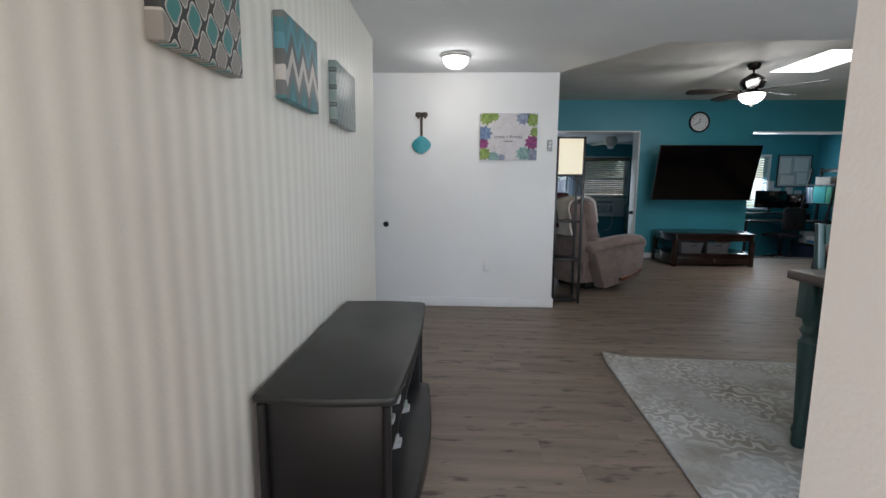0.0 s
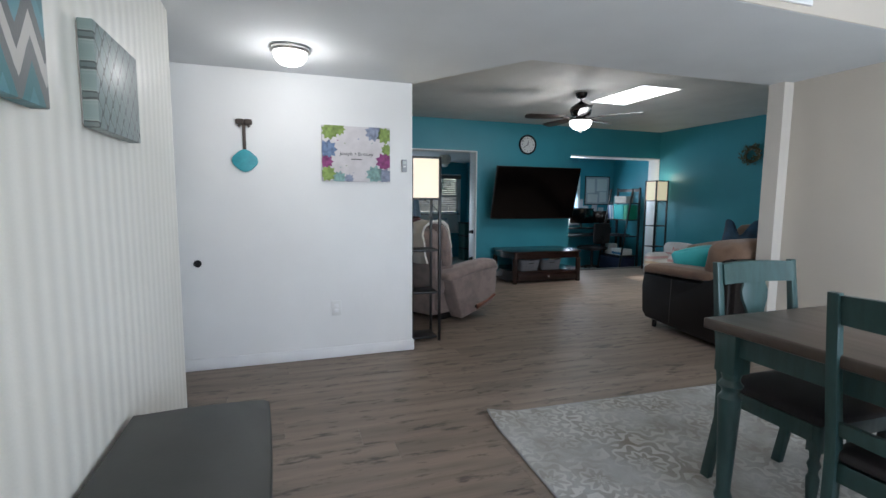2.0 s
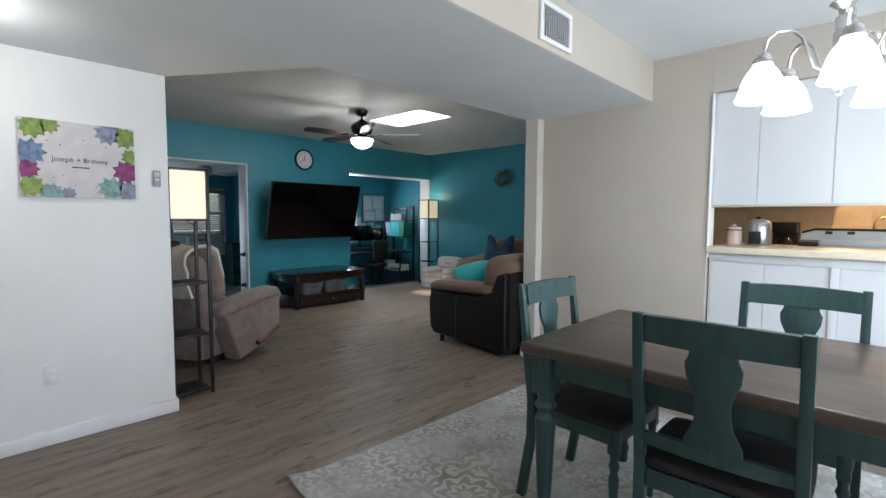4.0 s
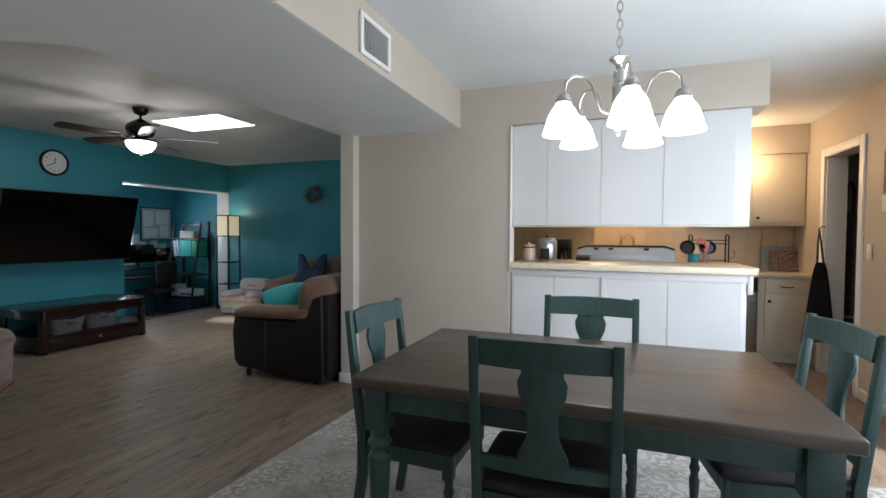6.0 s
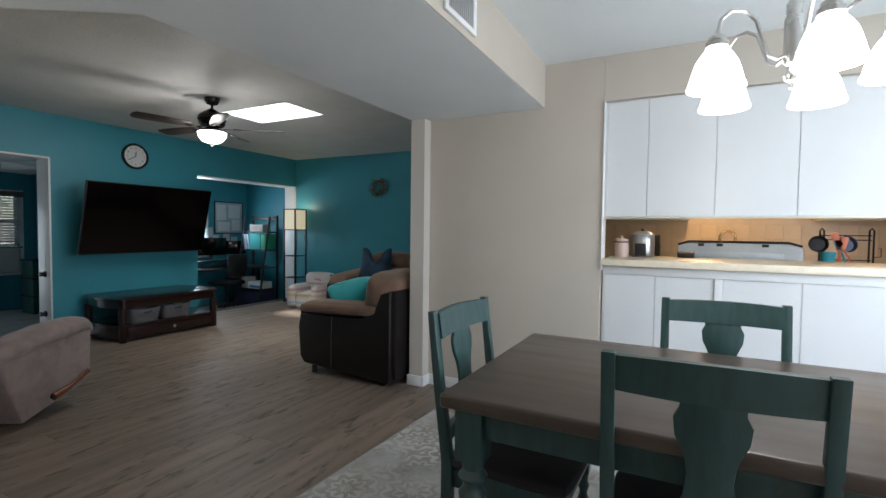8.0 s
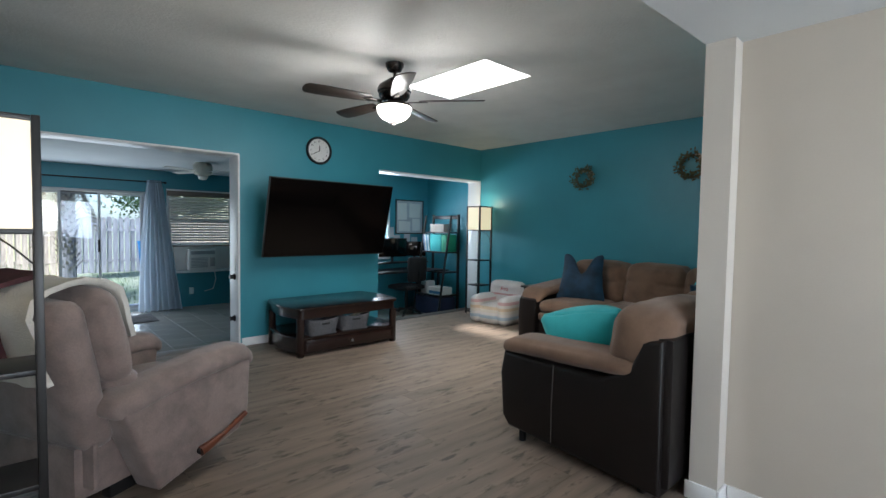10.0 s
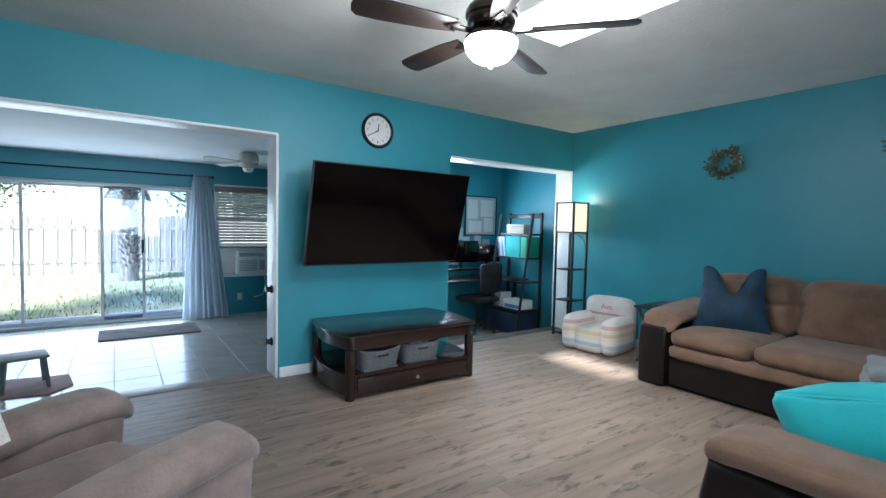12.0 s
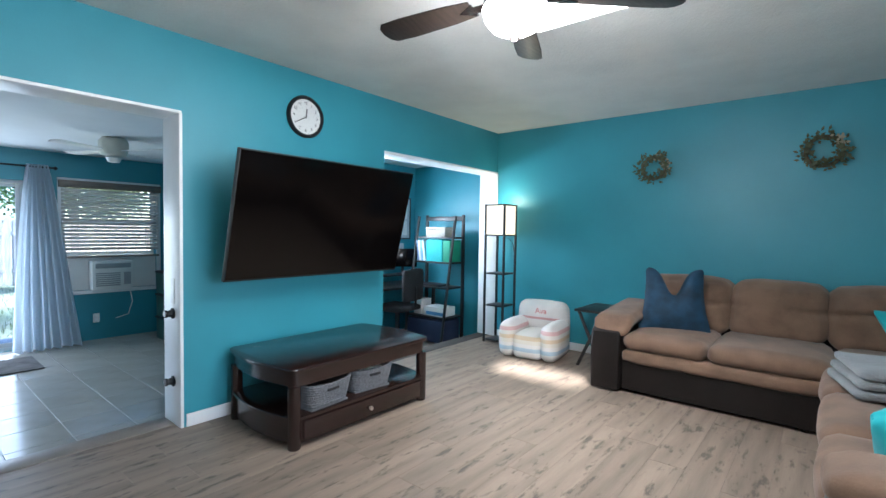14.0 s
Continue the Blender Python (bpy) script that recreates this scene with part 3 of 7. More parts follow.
part("top", slab(bowed(CX0, CX1, CY0, CY1, 0.014), CZ - 0.03, CZ, "z", 0.009), BLACK_SATIN, con, "matt black top with a rounded edge")
for y in (CY0 + 0.02, CY1 - 0.045):
    part("side_panel", box(CX0 + 0.02, CX1 - 0.03, y, y + 0.025, 0.06, CZ - 0.031, 0.004), BLACK_WOOD, con)
part("back_panel", box(CX0 + 0.012, CX0 + 0.024, CY0 + 0.046, CY1 - 0.046, 0.06, CZ - 0.031, 0.002), BLACK_WOOD, con)
for x, y in ((CX0 + 0.02, CY0 + 0.012), (CX1 - 0.03, CY0 + 0.012), (CX1 - 0.03, CY1 - 0.012), (CX0 + 0.02, CY1 - 0.012)):
    part("post", cyl(0.014, 0.0, CZ - 0.031, x, y, 14), BLACK_WOOD, con)
part("shelf", box(CX0 + 0.026, CX1 - 0.035, CY0 + 0.047, CY1 - 0.047, 0.26, 0.278, 0.003), BLACK_WOOD, con)
part("plinth", slab(bowed(CX0 + 0.01, CX1 + 0.02, CY0 + 0.005, CY1 - 0.005, 0.03), 0.0, 0.075, "z", 0.012), BLACK_WOOD, con)


def shoe(kind_mat, sole_mat, at, turn, label):
    sh = thing("shoe", label, "shoe", at, turn, "shoes in the console")
    pts = [(-0.04, -0.12), (0.04, -0.12), (0.047, 0.02), (0.043, 0.10), (0.02, 0.14), (-0.02, 0.14), (-0.045, 0.09), (-0.04, 0.0)]
    part("sole", slab(pts, 0, 0.026, "z", 0.006), sole_mat, sh)
    up = soft(-0.038, 0.038, -0.115, 0.13, 0.024, 0.105, 0.035, 8)
    for v in up.verts:
        if v.co.z > 0.06 and v.co.y > -0.02:
            v.co.z -= 0.045 * min(1, (v.co.y + 0.02) / 0.1)
    part("upper", up, kind_mat, sh)
    part("laces", join(*[tube([(-0.02, 0.0 + 0.02 * k, 0.088 - 0.009 * k), (0, 0.005 + 0.02 * k, 0.094 - 0.009 * k), (0.02, 0.0 + 0.02 * k, 0.088 - 0.009 * k)], 0.003, 6) for k in range(3)]), WHITE_PLASTIC, sh, "pale laces")


SH_DARK, SH_PINK = mat("dark shoe mesh", (0.03, 0.035, 0.05), 0.8), mat("coral sole", (0.62, 0.27, 0.20), 0.6)
SH_GRN, SH_WHT = mat("sage shoe", (0.32, 0.38, 0.33), 0.8), mat("white shoe", (0.36, 0.35, 0.34), 0.7)
SH_TAN = mat("tan shoe", (0.42, 0.30, 0.17), 0.8)
for k, (a, s_, lab) in enumerate(((SH_WHT, SH_WHT, "white canvas shoe on the black console shelf"), (SH_GRN, SH_WHT, "sage green sneaker with white sole on the shelf"),
                                  (SH_GRN, SH_WHT, "sage green sneaker with white sole on the shelf"), (SH_TAN, SH_WHT, "tan shoe on the black console shelf"),
                                  (SH_WHT, SH_PINK, "white sneaker with coral sole on the shelf"), (SH_DARK, SH_PINK, "dark running shoe with coral sole on the shelf"))):
    shoe(a, s_, (CX1 - 0.19, CY0 + 0.15 + 0.16 * k, 0.2785), -90, lab)
for k in range(3):
    shoe((SH_DARK, SH_WHT, SH_GRN)[k], SH_WHT, (CX1 - 0.19, CY0 + 0.2 + 0.3 * k, 0.0755), -90, "worn sneaker on the console's bottom shelf")

# things on the white wall
pk = thing("hanging_pumpkin", "flat turquoise pumpkin ornament hung by a brown bow", "ornament", (0.14, WW - 0.012, 1.43))
pts = [(0.083 * (1 + 0.05 * math.cos(4 * a)) * math.cos(a), 0.072 + 0.075 * (1 + 0.06 * math.cos(4 * a)) * math.sin(a)) for a in [2 * math.pi * i / 28 for i in range(28)]]
part("pumpkin", slab(pts, -0.010, 0.010, "y", 0.004), mat("turquoise glazed wood", (0.05, 0.36, 0.42), 0.4, vary=0.15, scale=9), pk)
RIBBON = mat("brown burlap ribbon", (0.09, 0.07, 0.06), 0.9, vary=0.2, fine=200)
part("ribbon", box(-0.011, 0.011, -0.004, 0.004, 0.14, 0.35, 0.002), RIBBON, pk)
for s in (-1, 1):
    part("bow_loop", soft(min(0, s * 0.055), max(0, s * 0.055), -0.012, 0.010, 0.322, 0.362, 0.012, 4), RIBBON, pk)
    part("bow_tail", slab([(0, 0.345), (s * 0.03, 0.30), (s * 0.045, 0.315)], -0.004, 0.004, "y"), RIBBON, pk)

AX0, AX1, AZ0, AZ1 = 0.668, 1.183, 1.369, 1.782
wc = thing("wedding_print", "pale canvas print with succulent flowers and a script line", "picture", ((AX0 + AX1) / 2, WW - 0.013, (AZ0 + AZ1) / 2))
aw, ah = (AX1 - AX0) / 2, (AZ1 - AZ0) / 2
part("canvas", box(-aw, aw, -0.010, 0.011, -ah, ah, 0.003), mat("pale print", (0.62, 0.59, 0.60), 0.6, vary=0.05, scale=14, fine=250), wc)
rng = random.Random(3)
SUCC = [mat("print " + n, c, 0.6, vary=0.2, scale=40) for n, c in (("green", (0.27, 0.38, 0.09)), ("blue", (0.17, 0.25, 0.42)), ("plum", (0.30, 0.05, 0.20)), ("mint", (0.25, 0.42, 0.40)), ("grey", (0.30, 0.34, 0.46)))]


def rosette(cx, cz, r, m):
    """A succulent: rings of pointed leaves."""
    b = bmesh.new()
    for ring, (rr, n) in enumerate(((r, 9), (r * 0.7, 7), (r * 0.4, 5))):
        for k in range(n):
            a = 2 * math.pi * (k + 0.5 * ring) / n
            d, s = Vector((math.cos(a), 0, math.sin(a))), Vector((-math.sin(a), 0, math.cos(a)))
            o = Vector((cx, -0.0106 - 0.0007 * ring, cz))
            q = [o, o + d * rr * 0.6 + s * rr * 0.27, o + d * rr, o + d * rr * 0.6 - s * rr * 0.27]
            for p in q:
                p.x, p.z = max(-aw, min(aw, p.x)), max(-ah, min(ah, p.z))
            vs = [b.verts.new(p) for p in q]
            b.faces.new(vs)
            vs2 = [b.verts.new(p * 1.0 + (o - p) * 0.16 + Vector((0, -0.0004, 0))) for p in q]
            b.faces.new(vs2)
    part("printed_succulent", b, m, wc, smooth=False)


for cx, cz, r, k in ((-0.20, 0.165, 0.07, 0), (-0.13, 0.18, 0.05, 0), (0.13, 0.165, 0.07, 4), (0.215, 0.15, 0.07, 0), (-0.215, 0.03, 0.075, 1), (-0.225, -0.06, 0.055, 2), (-0.215, -0.15, 0.065, 0),
                     (-0.13, -0.18, 0.055, 3), (0.215, -0.05, 0.075, 2), (0.235, 0.04, 0.05, 0), (0.14, -0.15, 0.075, 3), (0.22, -0.16, 0.065, 4), (-0.06, -0.185, 0.04, 4)):
    rosette(cx, cz, r, SUCC[k])
part("script_line", moved(lettering("Joseph + Brittany", 0.036, 0.0006), Matrix.Translation((0.0, -0.0118, 0.0)) @ pose(0, 0, 0, 90, 0, 0)), INKM := mat("ink", INK, 0.6), wc, "dark script lettering")
part("date_bar", box(-0.04, 0.04, -0.0125, -0.0108, -0.042, -0.036, 0), INKM, wc)
for k in range(40):
    x, z = rng.uniform(-0.15, 0.15), rng.choice((-1, 1)) * rng.uniform(0.05, 0.15)
    if k % 4 == 0:
        part("petal", moved(slab([(-0.006, 0), (0, 0.004), (0.007, 0), (0, -0.004)], -0.0122, -0.0106, "y"), Matrix.Translation((x, 0, z))), SUCC[k // 4 % 5], wc)

rm = thing("wall_remote", "small grey remote control in a wall holder", "remote", (1.30, WW - 0.012, 1.50))
part("body", box(-0.021, 0.021, -0.011, 0.010, -0.05, 0.05, 0.006), GREY_PLASTIC, rm)
part("display", box(-0.014, 0.014, -0.0135, -0.0105, 0.012, 0.038, 0.001), mat("pale display", (0.55, 0.60, 0.58), 0.3), rm)
part("button", box(-0.010, 0.010, -0.0135, -0.0105, -0.012, 0.0, 0.001), WHITE_PLASTIC, rm)


def wall_plate(name, label, cat, at, turn, slots):
    o = thing(name, label, cat, at, turn)
    part("plate", box(-0.036, 0.036, -0.004, 0.003, -0.058, 0.058, 0.003), WHITE_PLASTIC, o)
    for z in slots:
        part("socket", box(-0.016, 0.016, -0.0065, -0.0035, z - 0.014, z + 0.014, 0.003), TRIM, o)
    return o


wall_plate("wall_outlet", "white electric outlet low on the white wall", "outlet", (0.757, WW - 0.004, 0.392), 0, (-0.02, 0.02))
pull = thing("finger_pull", "round black finger pull in the white wall", "handle", (-0.195, WW - 0.004, 0.775))
part("ring", moved(lathe([(0.024, 0), (0.026, 0.004), (0.022, 0.008), (0.016, 0.006), (0.015, 0.002), (0, 0.002)], seg=24), pose(0, 0.003, 0, 90)), BLACK_METAL, pull)

# ceiling light of the hall
dome = thing("ceiling_light", "round frosted ceiling light with nickel rim on the low ceiling", "ceiling light", (0.452, 3.99, C2 - 0.001))
part("base", lathe([(0.0, -0.026), (0.108, -0.028), (0.12, -0.018), (0.12, -0.005), (0.106, 0.0)], seg=40), NICKEL, dome)
FROST = glow("lit frosted glass", (1.0, 0.97, 0.92), 4.0)
part("glass_bowl", lathe([(0.0, -0.102), (0.04, -0.099), (0.07, -0.086), (0.093, -0.06), (0.10, -0.029)], seg=40), FROST, dome)
lamp("hall_light", "POINT", 4.5, (1.0, 0.95, 0.88), Matrix.Translation((0.452, 3.99, C2 - 0.17)), 0.09)

# ---- dining corner ----
rug = thing("area_rug", "grey and beige area rug with faded floral medallions", "rug", (2.465, 1.669, 0.0), -2.3)


def rug_mat():
    """Faded pile with round floral medallions, worn away in patches."""
    m = mat("faded rug pile", (0.42, 0.42, 0.41), 0.95, vary=0.20, scale=3.4, fine=240, bump=0.5, color2=(0.25, 0.225, 0.185))
    nt = m.node_tree
    N, L = nt.nodes.new, nt.links.new
    b = nt.nodes["Principled BSDF"]
    tc = N("ShaderNodeTexCoord")

    def op(kind, a, c=0.0):
        n = N("ShaderNodeMath")
        n.operation = kind
        for i, val in enumerate((a, c)):
            if isinstance(val, (int, float)):
                n.inputs[i].default_value = val
            else:
                L(val, n.inputs[i])
        return n.outputs[0]
    warp, big = N("ShaderNodeTexNoise"), N("ShaderNodeTexNoise")
    warp.inputs["Scale"].default_value, warp.inputs["Detail"].default_value = 9, 3
    big.inputs["Scale"].default_value, big.inputs["Detail"].default_value = 2.6, 5
    add, rel, sep = N("ShaderNodeVectorMath"), N("ShaderNodeVectorMath"), N("ShaderNodeSeparateXYZ")
    add.operation, rel.operation = "MULTIPLY_ADD", "SUBTRACT"
    add.inputs[1].default_value = (0.05, 0.05, 0)
    L(tc.outputs["Object"], warp.inputs[0])
    L(tc.outputs["Object"], big.inputs[0])
    L(warp.outputs["Color"], add.inputs[0])
    L(tc.outputs["Object"], add.inputs[2])
    vor = N("ShaderNodeTexVoronoi")
    vor.voronoi_dimensions = "2D"
    vor.inputs["Scale"].default_value, vor.inputs["Randomness"].default_value = 3.6, 0.55
    L(add.outputs[0], vor.inputs[0])
    L(add.outputs[0], rel.inputs[0])
    L(vor.outputs["Position"], rel.inputs[1])
    L(rel.outputs[0], sep.inputs[0])
    ang = op("ARCTAN2", sep.outputs[1], sep.outputs[0])
    r = op("SQRT", op("ADD", op("MULTIPLY", sep.outputs[0], sep.outputs[0]), op("MULTIPLY", sep.outputs[1], sep.outputs[1])))
    petal = op("COSINE", op("ADD", op("MULTIPLY", ang, 9.0), op("MULTIPLY", r, 14.0)))
    ring = op("SINE", op("ADD", op("MULTIPLY", r, 105.0), op("MULTIPLY", petal, 1.6)))
    f = op("ADD", op("MULTIPLY", ring, 0.75), op("MULTIPLY", petal, 0.45))
    edge, fade = N("ShaderNodeMapRange"), N("ShaderNodeMapRange")
    edge.inputs[1].default_value, edge.inputs[2].default_value = 0.05, 0.30
    fade.inputs[1].default_value, fade.inputs[2].default_value, fade.inputs[3].default_value, fade.inputs[4].default_value = 0.40, 0.62, 0.05, 0.85
    L(f, edge.inputs[0])
    L(big.outputs[0], fade.inputs[0])
    mix = N("ShaderNodeMixRGB")
    L(op("MULTIPLY", edge.outputs[0], fade.outputs[0]), mix.inputs[0])
    L(b.inputs["Base Color"].links[0].from_socket, mix.inputs[1])
    mix.inputs[2].default_value = (0.58, 0.57, 0.54, 1)
    L(mix.outputs[0], b.inputs["Base Color"])
    return m


RUG = rug_mat()


def curl(bm):
    """One corner of the rug turned up a little."""
    for v in bm.verts:
        d = math.hypot(v.co.x + 1.06, v.co.y - 1.55)
        v.co.z += 0.035 * max(0.0, 1 - d / 0.22) ** 2
    return bm


pile = box(-1.06, 1.06, -1.55, 1.55, 0.001, 0.011, 0)
bmesh.ops.subdivide_edges(pile, edges=[e for e in pile.edges if e.calc_length() > 1], cuts=48, use_grid_fill=True)
part("carpet", curl(pile), RUG, rug)
trim_parts = join(box(-1.068, 1.068, 1.551, 1.559, 0.001, 0.012, 0.003), box(-1.068, 1.068, -1.559, -1.551, 0.001, 0.012, 0.003), box(-1.068, -1.061, -1.55, 1.55, 0.001, 0.012, 0.003), box(1.061, 1.068, -1.55, 1.55, 0.001, 0.012, 0.003))
bmesh.ops.subdivide_edges(trim_parts, edges=[e for e in trim_parts.edges if e.calc_length() > 1], cuts=48)
part("binding", curl(trim_parts),
     mat("pale rug binding", (0.38, 0.38, 0.38), 0.95), rug, "pale woven binding")

TX0, TX1, TY0, TY1, TZ = 1.922, 2.846, 0.805, 2.278, 0.79
table = thing("dining_table", "rectangular dining table with dark brown top and green-grey turned legs", "table", (0, 0, 0.0115))
TZ -= 0.0115
part("tabletop", box(TX0, TX1, TY0, TY1, TZ - 0.042, TZ, 0.009, 3), TABLE_WOOD, table, "dark brown scuffed wooden top")
for y in (TY0 + 0.052, TY1 - 0.074):
    part("apron", box(TX0 + 0.12, TX1 - 0.12, y, y + 0.022, TZ - 0.13, TZ - 0.0425, 0.003), GREEN_WOOD, table)
for x in (TX0 + 0.052, TX1 - 0.074):
    part("apron", box(x, x + 0.022, TY0 + 0.12, TY1 - 0.12, TZ - 0.13, TZ - 0.0425, 0.003), GREEN_WOOD, table)


def turned_leg(h, r, block):
    """A leg with a square block at the top and a turned shaft."""
    prof = [(r * 0.55, 0.0), (r * 0.66, 0.015), (r * 0.62, 0.05), (r * 0.78, 0.075), (r * 0.60, 0.10), (r * 0.95, h - block - 0.13), (r * 1.0, h - block - 0.10), (r * 0.72, h - block - 0.085),
            (r * 0.72, h - block - 0.07), (r * 1.05, h - block - 0.05), (r * 0.72, h - block - 0.028), (r * 0.9, h - block)]
    return join(lathe(prof, seg=18), box(-r, r, -r, r, h - block, h, 0.003))


for x in (TX0 + 0.076, TX1 - 0.076):
    for y in (TY0 + 0.076, TY1 - 0.076):
        part("leg", moved(turned_leg(TZ - 0.043, 0.042, 0.16), Matrix.Translation((x, y, 0))), GREEN_WOOD, table)


def dining_chair():
    """Facing +y; the top of the back stands at y = -0.25."""
    o = thing("dining_chair", "green-grey painted wooden dining chair with vase splat and black seat", "chair", group="chairs round the table")
    W = 0.215
    seat = soft(-0.225, 0.225, -0.19, 0.225, 0.435, 0.485, 0.028, 8, puff=0.008)
    part("seat", seat, SEAT_BLACK, o, "black padded seat")
    part("seat_frame", join(box(-0.205, 0.205, 0.185, 0.205, 0.375, 0.438, 0.003), box(-0.205, 0.205, -0.19, -0.17, 0.375, 0.438, 0.003), box(-0.215, -0.195, -0.17, 0.185, 0.375, 0.438, 0.003), box(0.195, 0.215, -0.17, 0.185, 0.375, 0.438, 0.003)), GREEN_WOOD, o)
    for s in (-1, 1):
        pts = [(-0.255, 0.0), (-0.215, 0.0), (-0.165, 0.30), (-0.165, 0.46), (-0.205, 0.72), (-0.237, 0.965), (-0.262, 0.965), (-0.236, 0.72), (-0.203, 0.46), (-0.203, 0.30)]
        part("back_post", slab(pts, s * W - 0.016, s * W + 0.016, "x", 0.003), GREEN_WOOD, o)
        part("leg", moved(turned_leg(0.437, 0.021, 0.10), Matrix.Translation((s * 0.19, 0.185, 0))), GREEN_WOOD, o)

    def arc(z0, z1, y0, y1, bow, th):
        """A rail between the posts, hollowed to the back."""
        b = bmesh.new()
        ring = []
        for i in range(13):
            u = -1 + i / 6
            x, dy = u * (W - 0.012), -bow * (1 - u * u)
            zz = 0.006 * (1 - u * u)
            ring.append([b.verts.new(p) for p in ((x, y0 + dy, z0), (x, y0 + dy + th, z0), (x, y1 + dy + th, z1 + zz), (x, y1 + dy, z1 + zz))])
        for a, c in zip(ring, ring[1:]):
            for k in range(4):
                b.faces.new((a[k], a[(k + 1) % 4], c[(k + 1) % 4], c[k]))
        b.faces.new(ring[0])
        b.faces.new(ring[-1][::-1])
        bmesh.ops.recalc_face_normals(b, faces=b.faces[:])
        return b
    part("crest_rail", arc(0.872, 0.958, -0.238, -0.252, 0.022, 0.022), GREEN_WOOD, o)
    part("lower_rail", arc(0.525, 0.568, -0.20, -0.206, 0.018, 0.02), GREEN_WOOD, o)
    half = [(0.078, 0.0), (0.078, 0.03), (0.052, 0.085), (0.045, 0.14), (0.052, 0.19), (0.072, 0.235), (0.076, 0.275), (0.064, 0.30), (0.064, 0.312)]
    outline = [(x, z) for x, z in half] + [(-x, z) for x, z in half[::-1]]
    sp = slab(outline, -0.007, 0.007, "y", 0.002)
    part("splat", moved(sp, Matrix.Translation((0, -0.212, 0.563)) @ pose(0, 0, 0, 7.2)), GREEN_WOOD, o)
    return o


first = dining_chair()
first.matrix_basis = pose(2.155, 1.61, 0.0115, 0, 0, -88.5)
copy_thing(first, pose(2.745, 1.518, 0.0115, 0, 0, 90))
copy_thing(first, pose(2.362, 2.172, 0.0115, 0, 0, 178.5))
copy_thing(first, pose(2.56, 0.86, 0.0115, 0, 0, 8))

# chandelier
ch = thing("chandelier", "brushed nickel chandelier with five white glass shades over the table", "chandelier", (2.467, 1.40, 0))
part("canopy", lathe([(0.0, 2.40), (0.03, 2.402), (0.06, 2.42), (0.065, 2.438)], seg=28), NICKEL, ch)
links = []
for k in range(12):
    z = 2.388 - 0.034 * k
    c, s = (1, 0) if k % 2 else (0, 1)
    links.append(tube([(0.010 * math.cos(a) * c, 0.010 * math.cos(a) * s, z + 0.022 * math.sin(a)) for a in [2 * math.pi * i / 12 for i in range(13)]], 0.0026, 6))
part("chain", join(*links), NICKEL, ch)
part("stem", lathe([(0.0, 1.682), (0.008, 1.686), (0.010, 1.695), (0.006, 1.703), (0.020, 1.712), (0.026, 1.73), (0.018, 1.742), (0.014, 1.76), (0.026, 1.77), (0.028, 1.80), (0.028, 1.92), (0.024, 1.93), (0.024, 1.975), (0.014, 1.99), (0.016, 2.005), (0.045, 2.03), (0.042, 2.036), (0.0, 2.038)], seg=28), NICKEL, ch)
part("loop", tube([(0.02 * math.cos(a), 0, 2.052 + 0.02 * math.sin(a)) for a in [2 * math.pi * i / 14 for i in range(15)]], 0.003, 6), NICKEL, ch)
SHADE = glow("lit white glass shade", (1.0, 0.985, 0.96), 2.5)
for k in range(5):
    a = radians(72 * k + 190)
    d = Vector((math.cos(a), math.sin(a), 0))
    path = [(0.022, 1.80), (0.055, 1.785), (0.085, 1.80), (0.105, 1.85), (0.13, 1.915), (0.17, 1.945), (0.215, 1.945), (0.248, 1.915), (0.258, 1.87), (0.26, 1.845)]
    part("arm", tube([d * r + Vector((0, 0, z)) for r, z in path], 0.0065, 8), NICKEL, ch)
    part("socket", lathe([(0.012, 1.865), (0.026, 1.855), (0.028, 1.842), (0.034, 1.838), (0.034, 1.822)][::-1], d.x * 0.26, d.y * 0.26, 20), NICKEL, ch)
    prof = [(0.088, 1.678), (0.091, 1.684), (0.084, 1.70), (0.078, 1.725), (0.066, 1.765), (0.049, 1.795), (0.036, 1.81), (0.034, 1.821)]
    part("shade", lathe(prof, d.x * 0.26, d.y * 0.26, 28, caps=False), SHADE, ch, "white bell glass shade, lit")
# the body hangs a little smaller and lower on its chain
for o in ch.children:
    if not o.name.startswith(("canopy", "chain")):
        o.matrix_basis = Matrix.Translation((0, 0, 1.685)) @ Matrix.Diagonal((0.87, 0.87, 0.86, 1)) @ Matrix.Translation((0, 0, -1.685))
lamp("chandelier_light", "POINT", 14, (1.0, 0.96, 0.91), Matrix.Translation((2.467, 1.40, 1.60)), 0.16)

# vent in the soffit
vent = thing("air_vent", "white metal air vent grille in the soffit face", "vent", (2.65, 2.578, 2.272))
part("frame", join(box(-0.158, 0.158, -0.012, 0.002, 0.078, 0.102, 0.002), box(-0.158, 0.158, -0.012, 0.002, -0.102, -0.078, 0.002), box(-0.158, -0.13, -0.012, 0.002, -0.078, 0.078, 0.002), box(0.13, 0.158, -0.012, 0.002, -0.078, 0.078, 0.002)), TRIM, vent)
part("backing", box(-0.13, 0.13, -0.001, 0.002, -0.078, 0.078, 0), BLACK_PLASTIC, vent)
for k in range(12):
    part("slat", moved(box(-0.0012, 0.0012, -0.007, 0.007, -0.078, 0.078, 0), Matrix.Translation((-0.121 + 0.022 * k, -0.006, 0)) @ pose(0, 0, 0, 0, 0, -25)), TRIM, vent)

